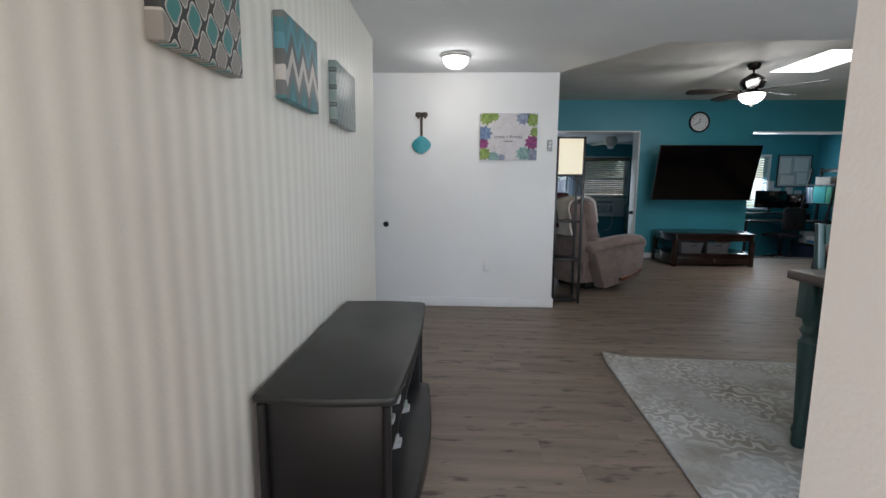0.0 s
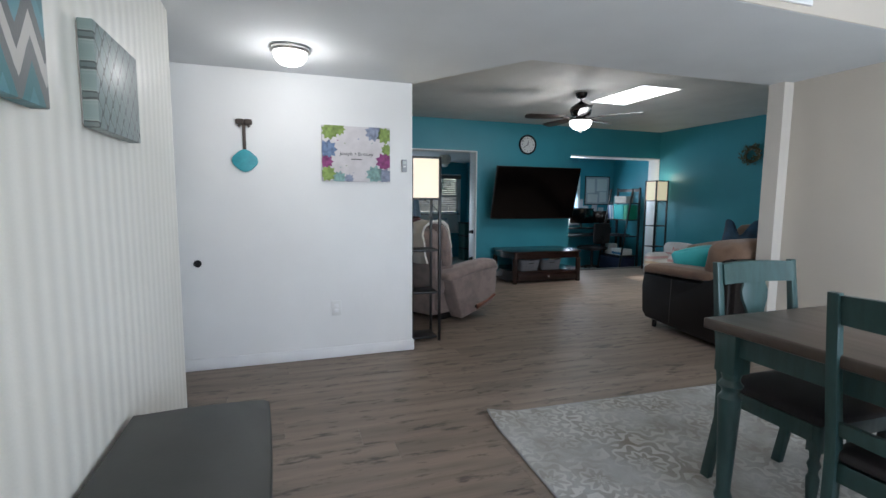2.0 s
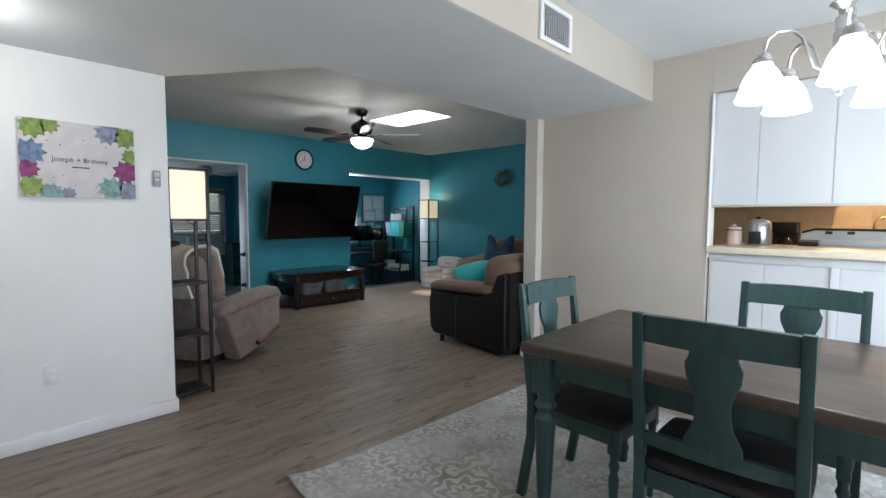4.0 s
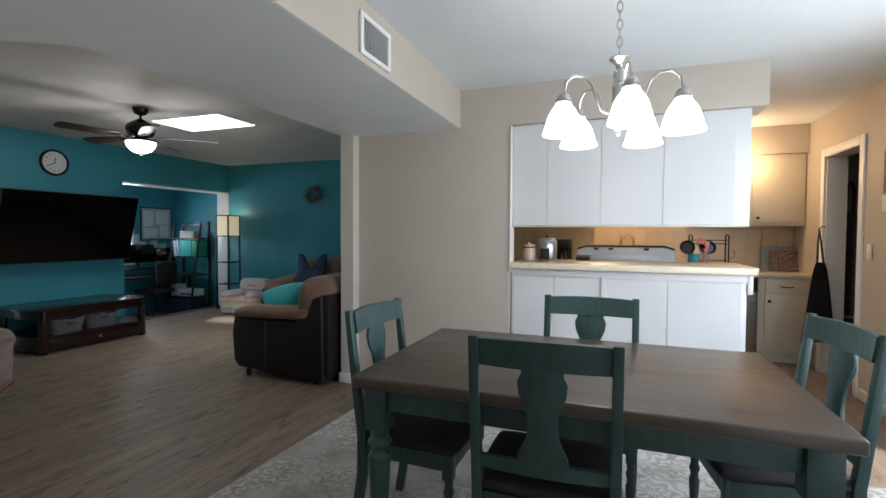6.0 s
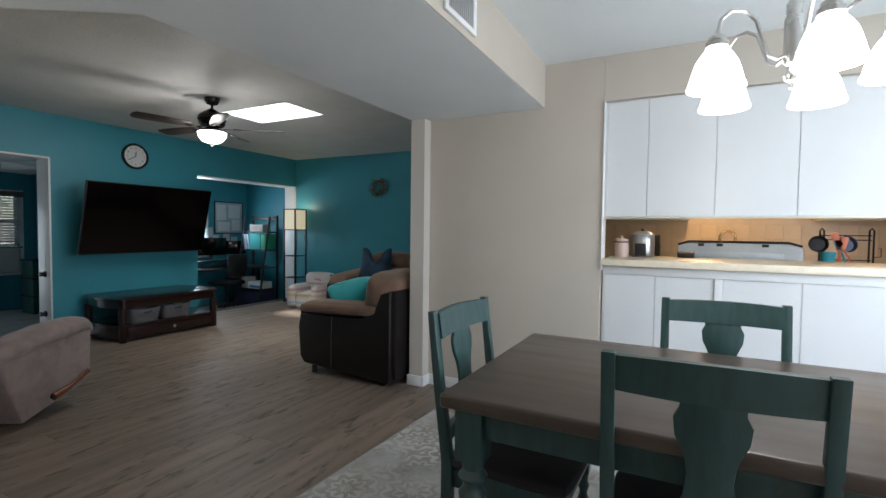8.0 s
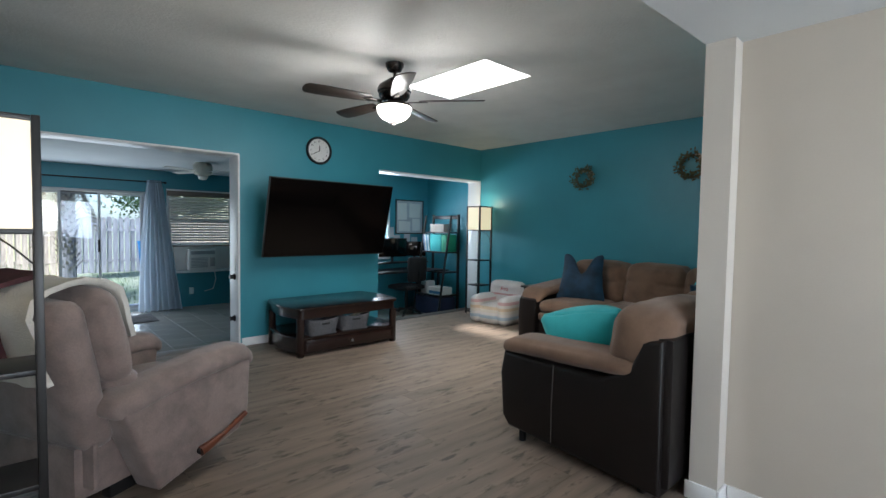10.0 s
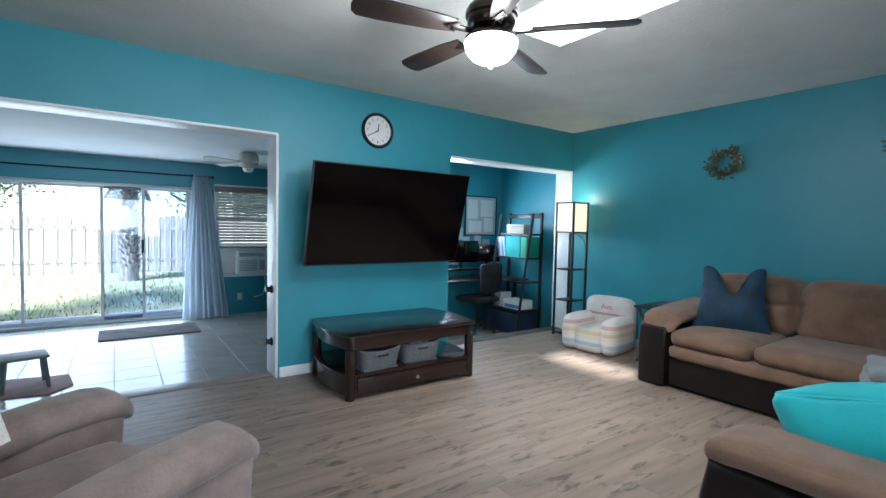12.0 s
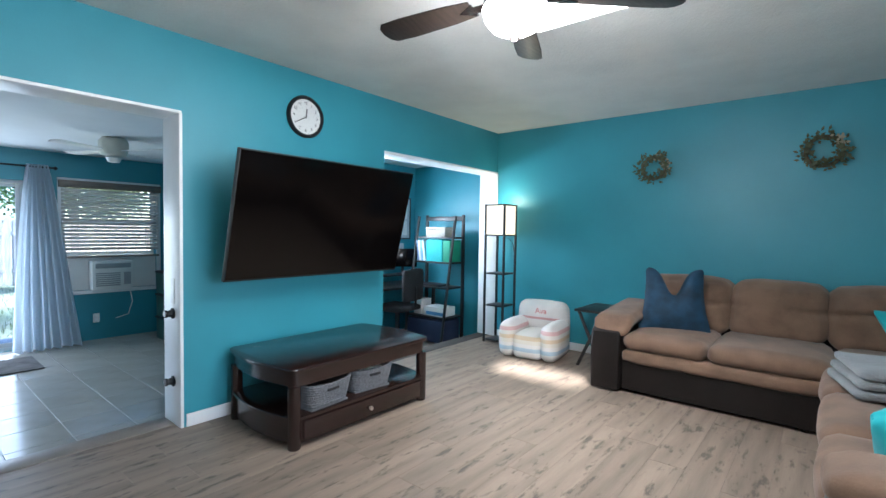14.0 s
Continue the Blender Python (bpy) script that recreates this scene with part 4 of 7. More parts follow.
# ---- living room ----
tv = thing("television", "large black flat television leaning out from the teal wall", "television", (4.16, 7.425, 1.345))
tv.matrix_basis = pose(4.16, 7.425, 1.345, 14.5, 0, 0)
part("bezel", box(-0.735, 0.735, 0.0, 0.035, -0.415, 0.415, 0.006), BLACK_PLASTIC, tv)
part("screen", box(-0.727, 0.727, -0.003, -0.0005, -0.400, 0.408, 0), SCREEN, tv, "dark glossy screen, switched off")
part("back_cover", box(-0.45, 0.45, 0.0355, 0.075, -0.30, 0.25, 0.015), BLACK_PLASTIC, tv)
part("mount_arm", moved(box(-0.15, 0.15, 0.0755, 0.385, -0.16, -0.10, 0.004), Matrix.Identity(4)), BLACK_METAL, tv)
part("wall_plate", box(-0.2, 0.2, 0.37, 0.375, -0.25, 0.02, 0), BLACK_METAL, tv)

# low cabinet under it
SX0, SX1, SY0, SY1, SZ = 3.555, 4.735, 6.985, 7.755, 0.48
st = thing("tv_stand", "dark espresso wood low cabinet with open shelf and drawer", "tv stand", ((SX0 + SX1) / 2, (SY0 + SY1) / 2, 0))
w, d = (SX1 - SX0) / 2, (SY1 - SY0) / 2


def stand_outline(w, d, bow):
    pts = []
    for sx, sy in ((-1, -1), (1, -1), (1, 1), (-1, 1)):
        cx, cy = sx * (w - 0.05), sy * (d - 0.05)
        a0 = {(-1, -1): 180, (1, -1): 270, (1, 1): 0, (-1, 1): 90}[(sx, sy)]
        for k in range(5):
            a = radians(a0 + 22.5 * k)
            pts.append((cx + 0.05 * math.cos(a), cy + 0.05 * math.sin(a)))
        if (sx, sy) in ((1, -1), (-1, 1)):
            for k in range(1, 8):
                t = k / 8
                pts.append((sx * (w + bow * math.sin(math.pi * t)), sy * (d - 0.05) * (1 - 2 * t)))
    return pts


part("top", slab(stand_outline(w, d, 0.05), SZ - 0.028, SZ, "z", 0.007), ESPRESSO, st)
part("apron", slab(stand_outline(w - 0.02, d - 0.02, 0.045), SZ - 0.11, SZ - 0.0285, "z"), ESPRESSO, st)
for sx in (-1, 1):
    for sy in (-1, 1):
        part("leg", lathe([(0.034, 0), (0.038, 0.006), (0.038, SZ - 0.112), (0.034, SZ - 0.1105)], sx * (w - 0.045), sy * (d - 0.045), 20), ESPRESSO, st)
part("shelf", slab(stand_outline(w - 0.012, d - 0.012, 0.045), 0.168, 0.19, "z", 0.004), ESPRESSO, st)
part("drawer_case", slab(stand_outline(w - 0.025, d - 0.025, 0.04), 0.03, 0.1675, "z"), ESPRESSO, st)
dr = part("drawer_front", box(-w + 0.09, w - 0.09, -d + 0.008, -d + 0.024, 0.045, 0.16, 0.004), ESPRESSO, st)
part("knob", moved(lathe([(0.006, 0), (0.006, 0.012), (0.015, 0.016), (0.013, 0.026), (0.0, 0.028)], seg=16), Matrix.Translation((0.0, -d + 0.008, 0.10)) @ pose(0, 0, 0, 90)), NICKEL, dr, "small nickel knob")

WEAVE = mat("grey woven rope", (0.125, 0.125, 0.135), 0.9, vary=0.16, scale=60, fine=140, bump=0.9)


def basket(at, turn, label):
    o = thing("storage_basket", label, "basket", at, turn, "baskets in the cabinet")
    hw, hd, h = 0.172, 0.12, 0.15
    coil = []
    for i in range(9 * 32 + 1):
        a, k = 2 * math.pi * i / 32, i / (9 * 32)
        ww, dd, c, s = hw * (0.82 + 0.18 * k), hd * (0.82 + 0.18 * k), math.cos(a), math.sin(a)
        x, y = ww * math.copysign(abs(c) ** 0.35, c), dd * math.copysign(abs(s) ** 0.35, s)
        coil.append((x, y, 0.012 + h * k - 0.02 * k * (1 - (x / ww) ** 2)))
    part("wall", tube(coil, 0.0105, 6), WEAVE, o)
    part("bottom", box(-hw * 0.85, hw * 0.85, -hd * 0.85, hd * 0.85, 0.0, 0.012, 0.003), WEAVE, o)
    # no hole is cut: a black bar stands in for the slot's shade
    part("handle", box(-0.045, 0.045, -hd - 0.014, -hd - 0.004, 0.105, 0.122, 0.004), BLACK_PLASTIC, o, "black bar in place of the handle slot's dark opening")
    return o


basket((3.84, 7.12, 0.191), 4, "grey woven rope basket on the espresso shelf")
basket((4.23, 7.15, 0.191), -5, "grey woven basket filled with papers on the espresso shelf")
bp = thing("magazine_stack", "loose pale magazines and a blue pouch lying in the basket", "magazines", (4.25, 7.15, 0.325))
part("magazine", moved(box(-0.10, 0.14, -0.07, 0.07, 0, 0.012, 0.002), pose(0, 0, 0.016, 5, -9, 8)), mat("printed paper", (0.52, 0.48, 0.36), 0.5, vary=0.4, scale=25), bp)
part("magazine", moved(box(-0.09, 0.10, -0.07, 0.06, 0, 0.008, 0.002), pose(-0.01, 0, 0.0, 0, 4, -6)), mat("white paper", (0.66, 0.66, 0.64), 0.6), bp)
part("pouch", soft(-0.12, -0.02, -0.05, 0.04, 0.0, 0.035, 0.014, 5), mat("blue pouch", (0.05, 0.22, 0.32), 0.6), bp)

# wall clock
ck = thing("wall_clock", "round white wall clock with black rim on the teal wall", "clock", (4.187, TVW - 0.003, 2.139))
part("rim", moved(lathe([(0.132, 0.0), (0.158, 0.0), (0.160, 0.018), (0.150, 0.034), (0.140, 0.034), (0.132, 0.02), (0.132, 0.0)], seg=56, caps=False), pose(0, 0, 0, 90)), BLACK_PLASTIC, ck)
part("dial", moved(lathe([(0.0, 0.004), (0.137, 0.004), (0.137, 0.012), (0.0, 0.012)], seg=48), pose(0, 0, 0, 90)), mat("clock dial", (0.72, 0.72, 0.70), 0.5, vary=0.02), ck)
for k in range(1, 13):
    a = radians(90 - 30 * k)
    part("numeral", moved(lettering(str(k), 0.032, 0.0006), Matrix.Translation((0.103 * math.cos(a), -0.0135, 0.103 * math.sin(a))) @ pose(0, 0, 0, 90)), BLACK_PLASTIC, ck)
for ang, ln, wd in ((8 + 180 - 180 + 0, 0.06, 0.005), (-122, 0.09, 0.0035)):
    a = radians(ang)
    part("clock_hand", moved(box(-wd, wd, -0.018, -0.0165, -0.012, ln, 0), pose(0, 0, 0, 0, ang, 0)), BLACK_PLASTIC, ck)
part("glass", moved(lathe([(0.0, 0.024), (0.136, 0.024), (0.136, 0.026), (0.0, 0.026)], seg=48), pose(0, 0, 0, 90)), GLASS, ck)

# ceiling fan with light
FX, FYY = 3.684, 5.655
fan = thing("ceiling_fan", "dark bronze ceiling fan with five walnut blades and lit glass bowl", "ceiling fan", (FX, FYY, 0))
part("canopy", lathe([(0.022, CL - 0.065), (0.05, CL - 0.055), (0.066, CL - 0.025), (0.068, CL - 0.001)], seg=32), BRONZE, fan)
part("rod", cyl(0.012, 2.36, CL - 0.06, 0, 0, 14), BRONZE, fan)
part("motor", lathe([(0.05, 2.205), (0.10, 2.215), (0.115, 2.235), (0.115, 2.26), (0.125, 2.27), (0.125, 2.29), (0.112, 2.315), (0.07, 2.345), (0.04, 2.365), (0.02, 2.375)], seg=36), BRONZE, fan)
part("light_collar", lathe([(0.085, 2.150), (0.125, 2.158), (0.125, 2.172), (0.06, 2.19), (0.05, 2.2045)], seg=36), BRONZE, fan)
part("glass_bowl", lathe([(0.0, 2.052), (0.05, 2.056), (0.09, 2.076), (0.118, 2.11), (0.128, 2.1495), (0.124, 2.157)], seg=36), glow("lit alabaster bowl", (1.0, 0.965, 0.90), 4.0), fan, "lit white glass bowl")
part("finial", lathe([(0.0, 2.028), (0.012, 2.03), (0.022, 2.042), (0.016, 2.0515), (0.0, 2.0535)], seg=16), BRONZE, fan)
for k in range(5):
    rot = pose(0, 0, 2.198, 0, 0, 72 * k + 24)
    outline = [(0.19, -0.045), (0.30, -0.058), (0.53, -0.068), (0.635, -0.064), (0.66, -0.04), (0.668, 0.0), (0.66, 0.04), (0.635, 0.064), (0.53, 0.068), (0.30, 0.058), (0.19, 0.045)]
    bl = part("blade", moved(slab(outline, -0.004, 0.004, "z", 0.002), rot @ pose(0, 0, 0, 12)), BLADE, fan)
    part("bracket", moved(join(box(0.10, 0.21, -0.018, 0.018, -0.012, -0.005, 0.002), slab([(0.18, -0.035), (0.25, 0.0), (0.18, 0.035)], -0.011, -0.0045, "z")), rot @ pose(0, 0, 0, 12)), BRONZE, bl)
lamp("fan_light", "POINT", 23, (1.0, 0.97, 0.92), Matrix.Translation((FX, FYY, 1.97)), 0.18)

# floor lamps with shelves
PAPER = glow("lit paper shade", (1.0, 0.84, 0.52), 0.42, (0.85, 0.78, 0.62))


def shelf_lamp(at, label, lit):
    o = thing("floor_lamp", label, "floor lamp", at, 0, "shelf floor lamps")
    s = 0.125
    for sx in (-1, 1):
        for sy in (-1, 1):
            part("post", box(sx * s - 0.011, sx * s + 0.011, sy * s - 0.011, sy * s + 0.011, 0, 1.60, 0.002), BLACK_WOOD, o)
    for z in (0.02, 0.42, 0.79):
        part("shelf", box(-s + 0.0115, s - 0.0115, -s + 0.0115, s - 0.0115, z, z + 0.018, 0.002), BLACK_WOOD, o)
    for z in (1.235, 1.582):
        part("rail_frame", join(box(-s + 0.0115, s - 0.0115, -s - 0.008, -s + 0.008, z, z + 0.016, 0.001), box(-s + 0.0115, s - 0.0115, s - 0.008, s + 0.008, z, z + 0.016, 0.001),
                                box(-s - 0.008, -s + 0.008, -s + 0.0115, s - 0.0115, z, z + 0.016, 0.001), box(s - 0.008, s + 0.008, -s + 0.0115, s - 0.0115, z, z + 0.016, 0.001)), BLACK_WOOD, o)
    t = 0.002
    part("shade", join(box(-s + 0.012, s - 0.012, -s - t, -s + t, 1.252, 1.581, 0), box(-s + 0.012, s - 0.012, s - t, s + t, 1.252, 1.581, 0), box(-s - t, -s + t, -s + 0.012, s - 0.012, 1.252, 1.581, 0), box(s - t, s + t, -s + 0.012, s - 0.012, 1.252, 1.581, 0)), PAPER, o, "lit cream paper shade")
    part("cord", tube([(0, 0, 1.25), (0.06, -0.08, 1.20), (0.115, -0.10, 1.14), (0.12, -0.11, 1.05)], 0.003, 6), BLACK_PLASTIC, o)
    return o


shelf_lamp((1.535, 4.862, 0), "black wooden shelf floor lamp, lit, beside the white wall end", True)
shelf_lamp((6.70, 7.622, 0), "black wooden shelf floor lamp, lit, in the teal corner", True)
lamp("floor_lamp_glow", "POINT", 2.0, (1.0, 0.86, 0.60), Matrix.Translation((6.70, 7.622, 1.64)), 0.07)
lamp("floor_lamp_glow", "POINT", 2.0, (1.0, 0.86, 0.60), Matrix.Translation((1.535, 4.862, 1.64)), 0.07)
# sectional sofa: long part on the right wall, short part on the near wall
def cushion(parent, name, dims, seed, puff=0.02, r=0.07, m=None, label=""):
    return part(name, soft(*dims, r=r, n=12, puff=puff, crease=0.006, seed=seed), m or SUEDE, parent, label, smooth=80)


sofa = thing("sofa", "long tan microsuede sofa with dark leatherette base along the teal wall", "sofa", (0, 0, 0))
SFX, SBX, SYL, SYR = 5.86, 6.86, 6.175, 3.72
part("base", soft(SFX + 0.04, SBX, SYR, SYL - 0.24, 0.02, 0.29, 0.02, 6), LEATHER, sofa, "dark brown leatherette base")
part("front_rail", soft(SFX, SFX + 0.35, SYR + 0.9, SYL - 0.245, 0.25, 0.36, 0.045, 10, crease=0.003), SUEDE, sofa, smooth=80)
ys = [SYL - 0.245, 5.33, 4.62]
for k in range(2):
    cushion(sofa, "seat_cushion", (SFX + 0.005, 6.60, ys[k + 1] + 0.004, ys[k] - 0.004, 0.345, 0.49), k, 0.018, 0.065)
for k, (a, b) in enumerate(((5.96, 5.29), (5.285, 4.66), (4.655, 3.95))):
    cu = soft(6.50, 6.80, b + 0.004, a - 0.004, 0.46, 0.90, 0.075, 24, puff=0.03, crease=0.010, seed=k + 5)
    for v in cu.verts:
        v.co.x += 0.10 * (v.co.z - 0.46) / 0.44
        v.co.x += 0.045 * math.exp(-((v.co.z - 0.715 - 0.012 * math.sin(9 * v.co.y)) / 0.022) ** 2) * (0.55 + 0.45 * math.sin(7 * v.co.y + k)) if v.co.x < 6.68 else 0
    part("back_cushion", cu, SUEDE, sofa, smooth=80)
part("back_frame", soft(6.70, SBX + 0.02, SYR, SYL - 0.25, 0.06, 0.78, 0.03, 6), LEATHER, sofa)
arm = slab([(SFX - 0.005, 0.015), (SBX, 0.015), (SBX, 0.60), (SFX + 0.25, 0.55), (SFX + 0.06, 0.535), (SFX - 0.005, 0.48), (SFX - 0.02, 0.30)], SYL - 0.235, SYL, "y", 0.02, 3)
part("arm_panel", arm, LEATHER, sofa, "dark leatherette arm panel")
pad = soft(SFX + 0.02, 6.72, SYL - 0.30, SYL + 0.004, 0.50, 0.60, 0.047, 12, puff=0.012, crease=0.004)
for v in pad.verts:
    u = (v.co.x - SFX) / 0.8
    v.co.z += 0.07 * u - 0.10 * max(0, 0.12 - u) / 0.14
part("arm_pad", pad, SUEDE, sofa, "padded tan arm top", smooth=80)
for x, y in ((SFX + 0.08, SYL - 0.1), (SFX + 0.08, 4.75)):
    part("foot", cyl(0.025, 0.0, 0.062, x, y, 12), BLACK_WOOD, sofa)

love = thing("loveseat", "tan microsuede corner section with dark leatherette end panel", "sofa", (0, 0, 0))
LX0, LYF, LYB = 3.785, 4.65, 3.70
part("base", soft(LX0 + 0.22, SFX - 0.01, LYB, LYF - 0.06, 0.05, 0.29, 0.02, 6), LEATHER, love)
endp = slab([(LYB, 0.03), (LYF - 0.05, 0.085), (LYF + 0.0, 0.14), (LYF + 0.02, 0.40), (LYF - 0.005, 0.535), (LYF - 0.3, 0.525), (LYB + 0.3, 0.53), (LYB + 0.16, 0.60), (LYB + 0.10, 0.75), (LYB, 0.77)], LX0, LX0 + 0.22, "x", 0.022, 3)
part("end_panel", endp, LEATHER, love, "dark leatherette end panel with a stitched seam")
part("seam", tube([(LX0 - 0.001, 4.29, 0.09), (LX0 - 0.003, 4.29, 0.30), (LX0 - 0.001, 4.285, 0.53)], 0.003, 6), mat("stitched seam", (0.06, 0.05, 0.045), 0.6), love)
pad = soft(LX0 - 0.008, LX0 + 0.25, LYB + 0.12, LYF + 0.012, 0.532, 0.625, 0.043, 12, puff=0.01, crease=0.004, seed=2)
for v in pad.verts:
    v.co.z += 0.03 * (LYF - v.co.y) - 0.02 * max(0, (v.co.y - LYF + 0.08) / 0.1)
part("arm_pad", pad, SUEDE, love, "padded tan arm top", smooth=80)
part("back_frame", soft(LX0 + 0.03, SFX + 0.6, LYB - 0.04, LYB + 0.13, 0.06, 0.78, 0.03, 6), LEATHER, love)
xs = [LX0 + 0.24, 4.62, 5.28, 5.93]
for k in range(3):
    cushion(love, "seat_cushion", (xs[k] + 0.004, xs[k + 1] - 0.004, LYB + 0.25, LYF + 0.02, 0.31, 0.485), k + 9, 0.02, 0.07)
cushion(love, "corner_seat", (5.935, 6.58, 3.95, 4.612, 0.31, 0.485), 15, 0.02, 0.07)
for k, (a, b) in enumerate(((LX0 + 0.02, 4.56), (4.565, 5.22), (5.225, 5.90), (5.905, 6.52))):
    cu = soft(a + 0.004, b - 0.004, LYB + 0.06, LYB + 0.34, 0.50 if k else 0.58, 0.90, 0.085, 12, puff=0.025, crease=0.008, seed=k + 20)
    for v in cu.verts:
        v.co.y -= 0.08 * (v.co.z - 0.46) / 0.44
    part("back_cushion", cu, SUEDE, love, smooth=80)
for x, y in ((LX0 + 0.06, LYF - 0.12), (LX0 + 0.06, LYB + 0.1), (5.7, LYF - 0.12)):
    part("foot", cyl(0.022, 0.0, 0.068, x, y, 12), BLACK_METAL, love)


def throw_pillow(at, rot, size, th, m, label, chop=0.0, tall=1.0, rounded=0.0):
    bm = soft(-size / 2, size / 2, -th / 2, th / 2, -size / 2, size / 2, min(th * 0.45, 0.045), 16, puff=0.0, crease=0.012, seed=size * 31)
    for v in bm.verts:
        u, w = abs(v.co.x) / (size / 2), abs(v.co.z) / (size / 2)
        v.co.y *= 0.16 + 0.84 * (1 - u ** 3) * (1 - w ** 3) + 0.25 * (1 - u) * (1 - w)
        pinch = 1 - 0.09 * (1 - (v.co.x / (size / 2)) ** 2) * w ** 4 - 0.0
        v.co.z *= pinch
        v.co.x *= 1 - 0.09 * (1 - (v.co.z / (size / 2)) ** 2) * u ** 4
        k = 1 - rounded * (u * w) ** 2
        v.co.x, v.co.z = v.co.x * k, v.co.z * k
        if chop and v.co.z > 0:
            v.co.z -= chop * math.exp(-(v.co.x / 0.10) ** 2) * (v.co.z / (size / 2)) ** 1.2
            v.co.y += 0.02 * math.exp(-(v.co.x / 0.05) ** 2)
        if chop:
            v.co.x *= 1 - 0.20 * (v.co.z / size + 0.5)
    bm.transform(Matrix.Diagonal((1, 1, tall, 1)))
    o = new("throw_pillow", put_mesh("throw_pillow", bm, m, 80))
    o.matrix_basis = pose(*at, *rot)
    rim = []
    for k in range(61):
        a = 2 * math.pi * k / 60 + 0.01
        c, q = math.cos(a), math.sin(a)
        g = max(abs(c), abs(q))
        u, w = c / g, q / g
        z = w * size / 2 * (1 - 0.09 * (1 - u * u) * abs(w) ** 4)
        x = u * size / 2 * (1 - 0.09 * (1 - w * w) * abs(u) ** 4)
        y, g = 0.0, 1 - rounded * (u * w) ** 2
        x, z = 0.985 * x * g, 0.985 * z * g
        if chop and z > 0:
            z -= chop * math.exp(-(x / 0.10) ** 2) * (z / (size / 2)) ** 1.2
            y = 0.02 * math.exp(-(x / 0.05) ** 2)
        if chop:
            x *= 1 - 0.20 * (z / size + 0.5)
        rim.append((x, y, z * tall))
    part("piping", tube(rim, 0.0045, 6), m, o)
    return tagged(o, label, "pillow", "throw pillows")


throw_pillow((6.33, 5.66, 0.735), (-16, 0, -72), 0.55, 0.16, NAVY, "dark blue velvet pillow with dented top on the tan sofa", 0.25)
throw_pillow((4.14, 4.27, 0.645), (-36, 12, 90), 0.60, 0.30, AQUA, "turquoise pillow leaning on the loveseat arm", 0.0, 0.66, 0.13)
throw_pillow((5.50, 4.08, 0.69), (-25, 0, 10), 0.42, 0.14, NAVY, "dark blue pillow on the tan loveseat")
throw_pillow((6.30, 4.22, 0.65), (-38, 0, -40), 0.40, 0.15, AQUA, "turquoise pillow in the sofa corner")
bl_ = thing("folded_blanket", "folded grey plush blanket lying on the tan seat", "blanket", (5.33, 4.44, 0.498), 14)
for k in range(3):
    part("fold", soft(-0.25 + 0.012 * k, 0.25 - 0.01 * k, -0.17, 0.17 - 0.012 * k, 0.048 * k, 0.048 * k + 0.05, 0.024, 12, puff=0.006, crease=0.008, seed=k), GREY_BLANKET, bl_, smooth=80)

# recliner
rc = thing("recliner", "taupe velour recliner armchair with a wooden side lever", "armchair", (2.16, 5.99, 0), 0)
rc.matrix_basis = pose(1.985, 5.70, 0, 0, 0, -61)
# local: faces +y
for s in (-1, 1):
    prof = [(-0.135, 0.035), (0.36, 0.125), (0.43, 0.20), (0.45, 0.50), (0.38, 0.535), (-0.05, 0.50), (-0.31, 0.46), (-0.285, 0.40)]
    side = part("arm_side", slab(prof, min(s * 0.27, s * 0.445), max(s * 0.27, s * 0.445), "x", 0.022, 3), TAUPE, rc)
    pad = soft(s * 0.355 - 0.098, s * 0.355 + 0.098, -0.335, 0.485, 0.45, 0.565, 0.052, 12, puff=0.012, crease=0.006, seed=s + 3)
    for v in pad.verts:
        u = (v.co.y + 0.335) / 0.82
        v.co.z += 0.075 * u - 0.035 + 0.018 * math.sin(math.pi * u) - 0.05 * max(0, u - 0.9) / 0.1
    part("arm_pad", pad, TAUPE, rc, smooth=80)
part("base", soft(-0.268, 0.268, -0.40, 0.36, 0.07, 0.32, 0.03, 6), TAUPE, rc)
cushion(rc, "seat_cushion", (-0.265, 0.265, -0.30, 0.42, 0.29, 0.44), 4, 0.03, 0.07, TAUPE)
cushion(rc, "footrest", (-0.26, 0.26, 0.36, 0.45, 0.10, 0.31), 6, 0.015, 0.04, TAUPE)


def lean(z):
    return 0.20 * (z - 0.36)


for k, (z0, z1, th) in enumerate(((0.37, 0.62, 0.15), (0.55, 0.985, 0.18))):
    cu = soft(-0.35, 0.35, -0.08 - th, -0.085 - 0.02 * k, z0, z1, 0.085, 14, puff=0.022, crease=0.012, seed=k + 40)
    for v in cu.verts:
        v.co.y -= lean(v.co.z)
    part("back_cushion", cu, TAUPE, rc, smooth=80)
bk = soft(-0.33, 0.33, -0.40, -0.25, 0.29, 0.95, 0.06, 12, puff=0.010, crease=0.005, seed=44)
for v in bk.verts:
    v.co.y -= lean(v.co.z)
part("backrest", bk, TAUPE, rc, smooth=80)
part("back_skirt", box(-0.33, 0.33, -0.36, -0.335, 0.13, 0.33, 0.008), TAUPE, rc)
lev = part("lever", tube([(0.455, 0.075, 0.128), (0.463, 0.13, 0.140), (0.468, 0.22, 0.162), (0.468, 0.375, 0.215)], [0.026, 0.022, 0.013, 0.016], 10), mat("red-brown varnished wood", (0.16, 0.045, 0.018), 0.3, vary=0.15, stretch=(1, 8, 1)), rc, "curved red-brown wooden lever")
part("pivot", moved(cyl(0.018, -0.02, 0.015, 0, 0, 12), pose(0.445, 0.08, 0.13, 0, 90, 0)), BLACK_METAL, lev)
for x in (-0.2, 0.2):
    part("foot", box(x - 0.03, x + 0.03, -0.22, 0.26, 0.0, 0.07, 0.006), BLACK_WOOD, rc)

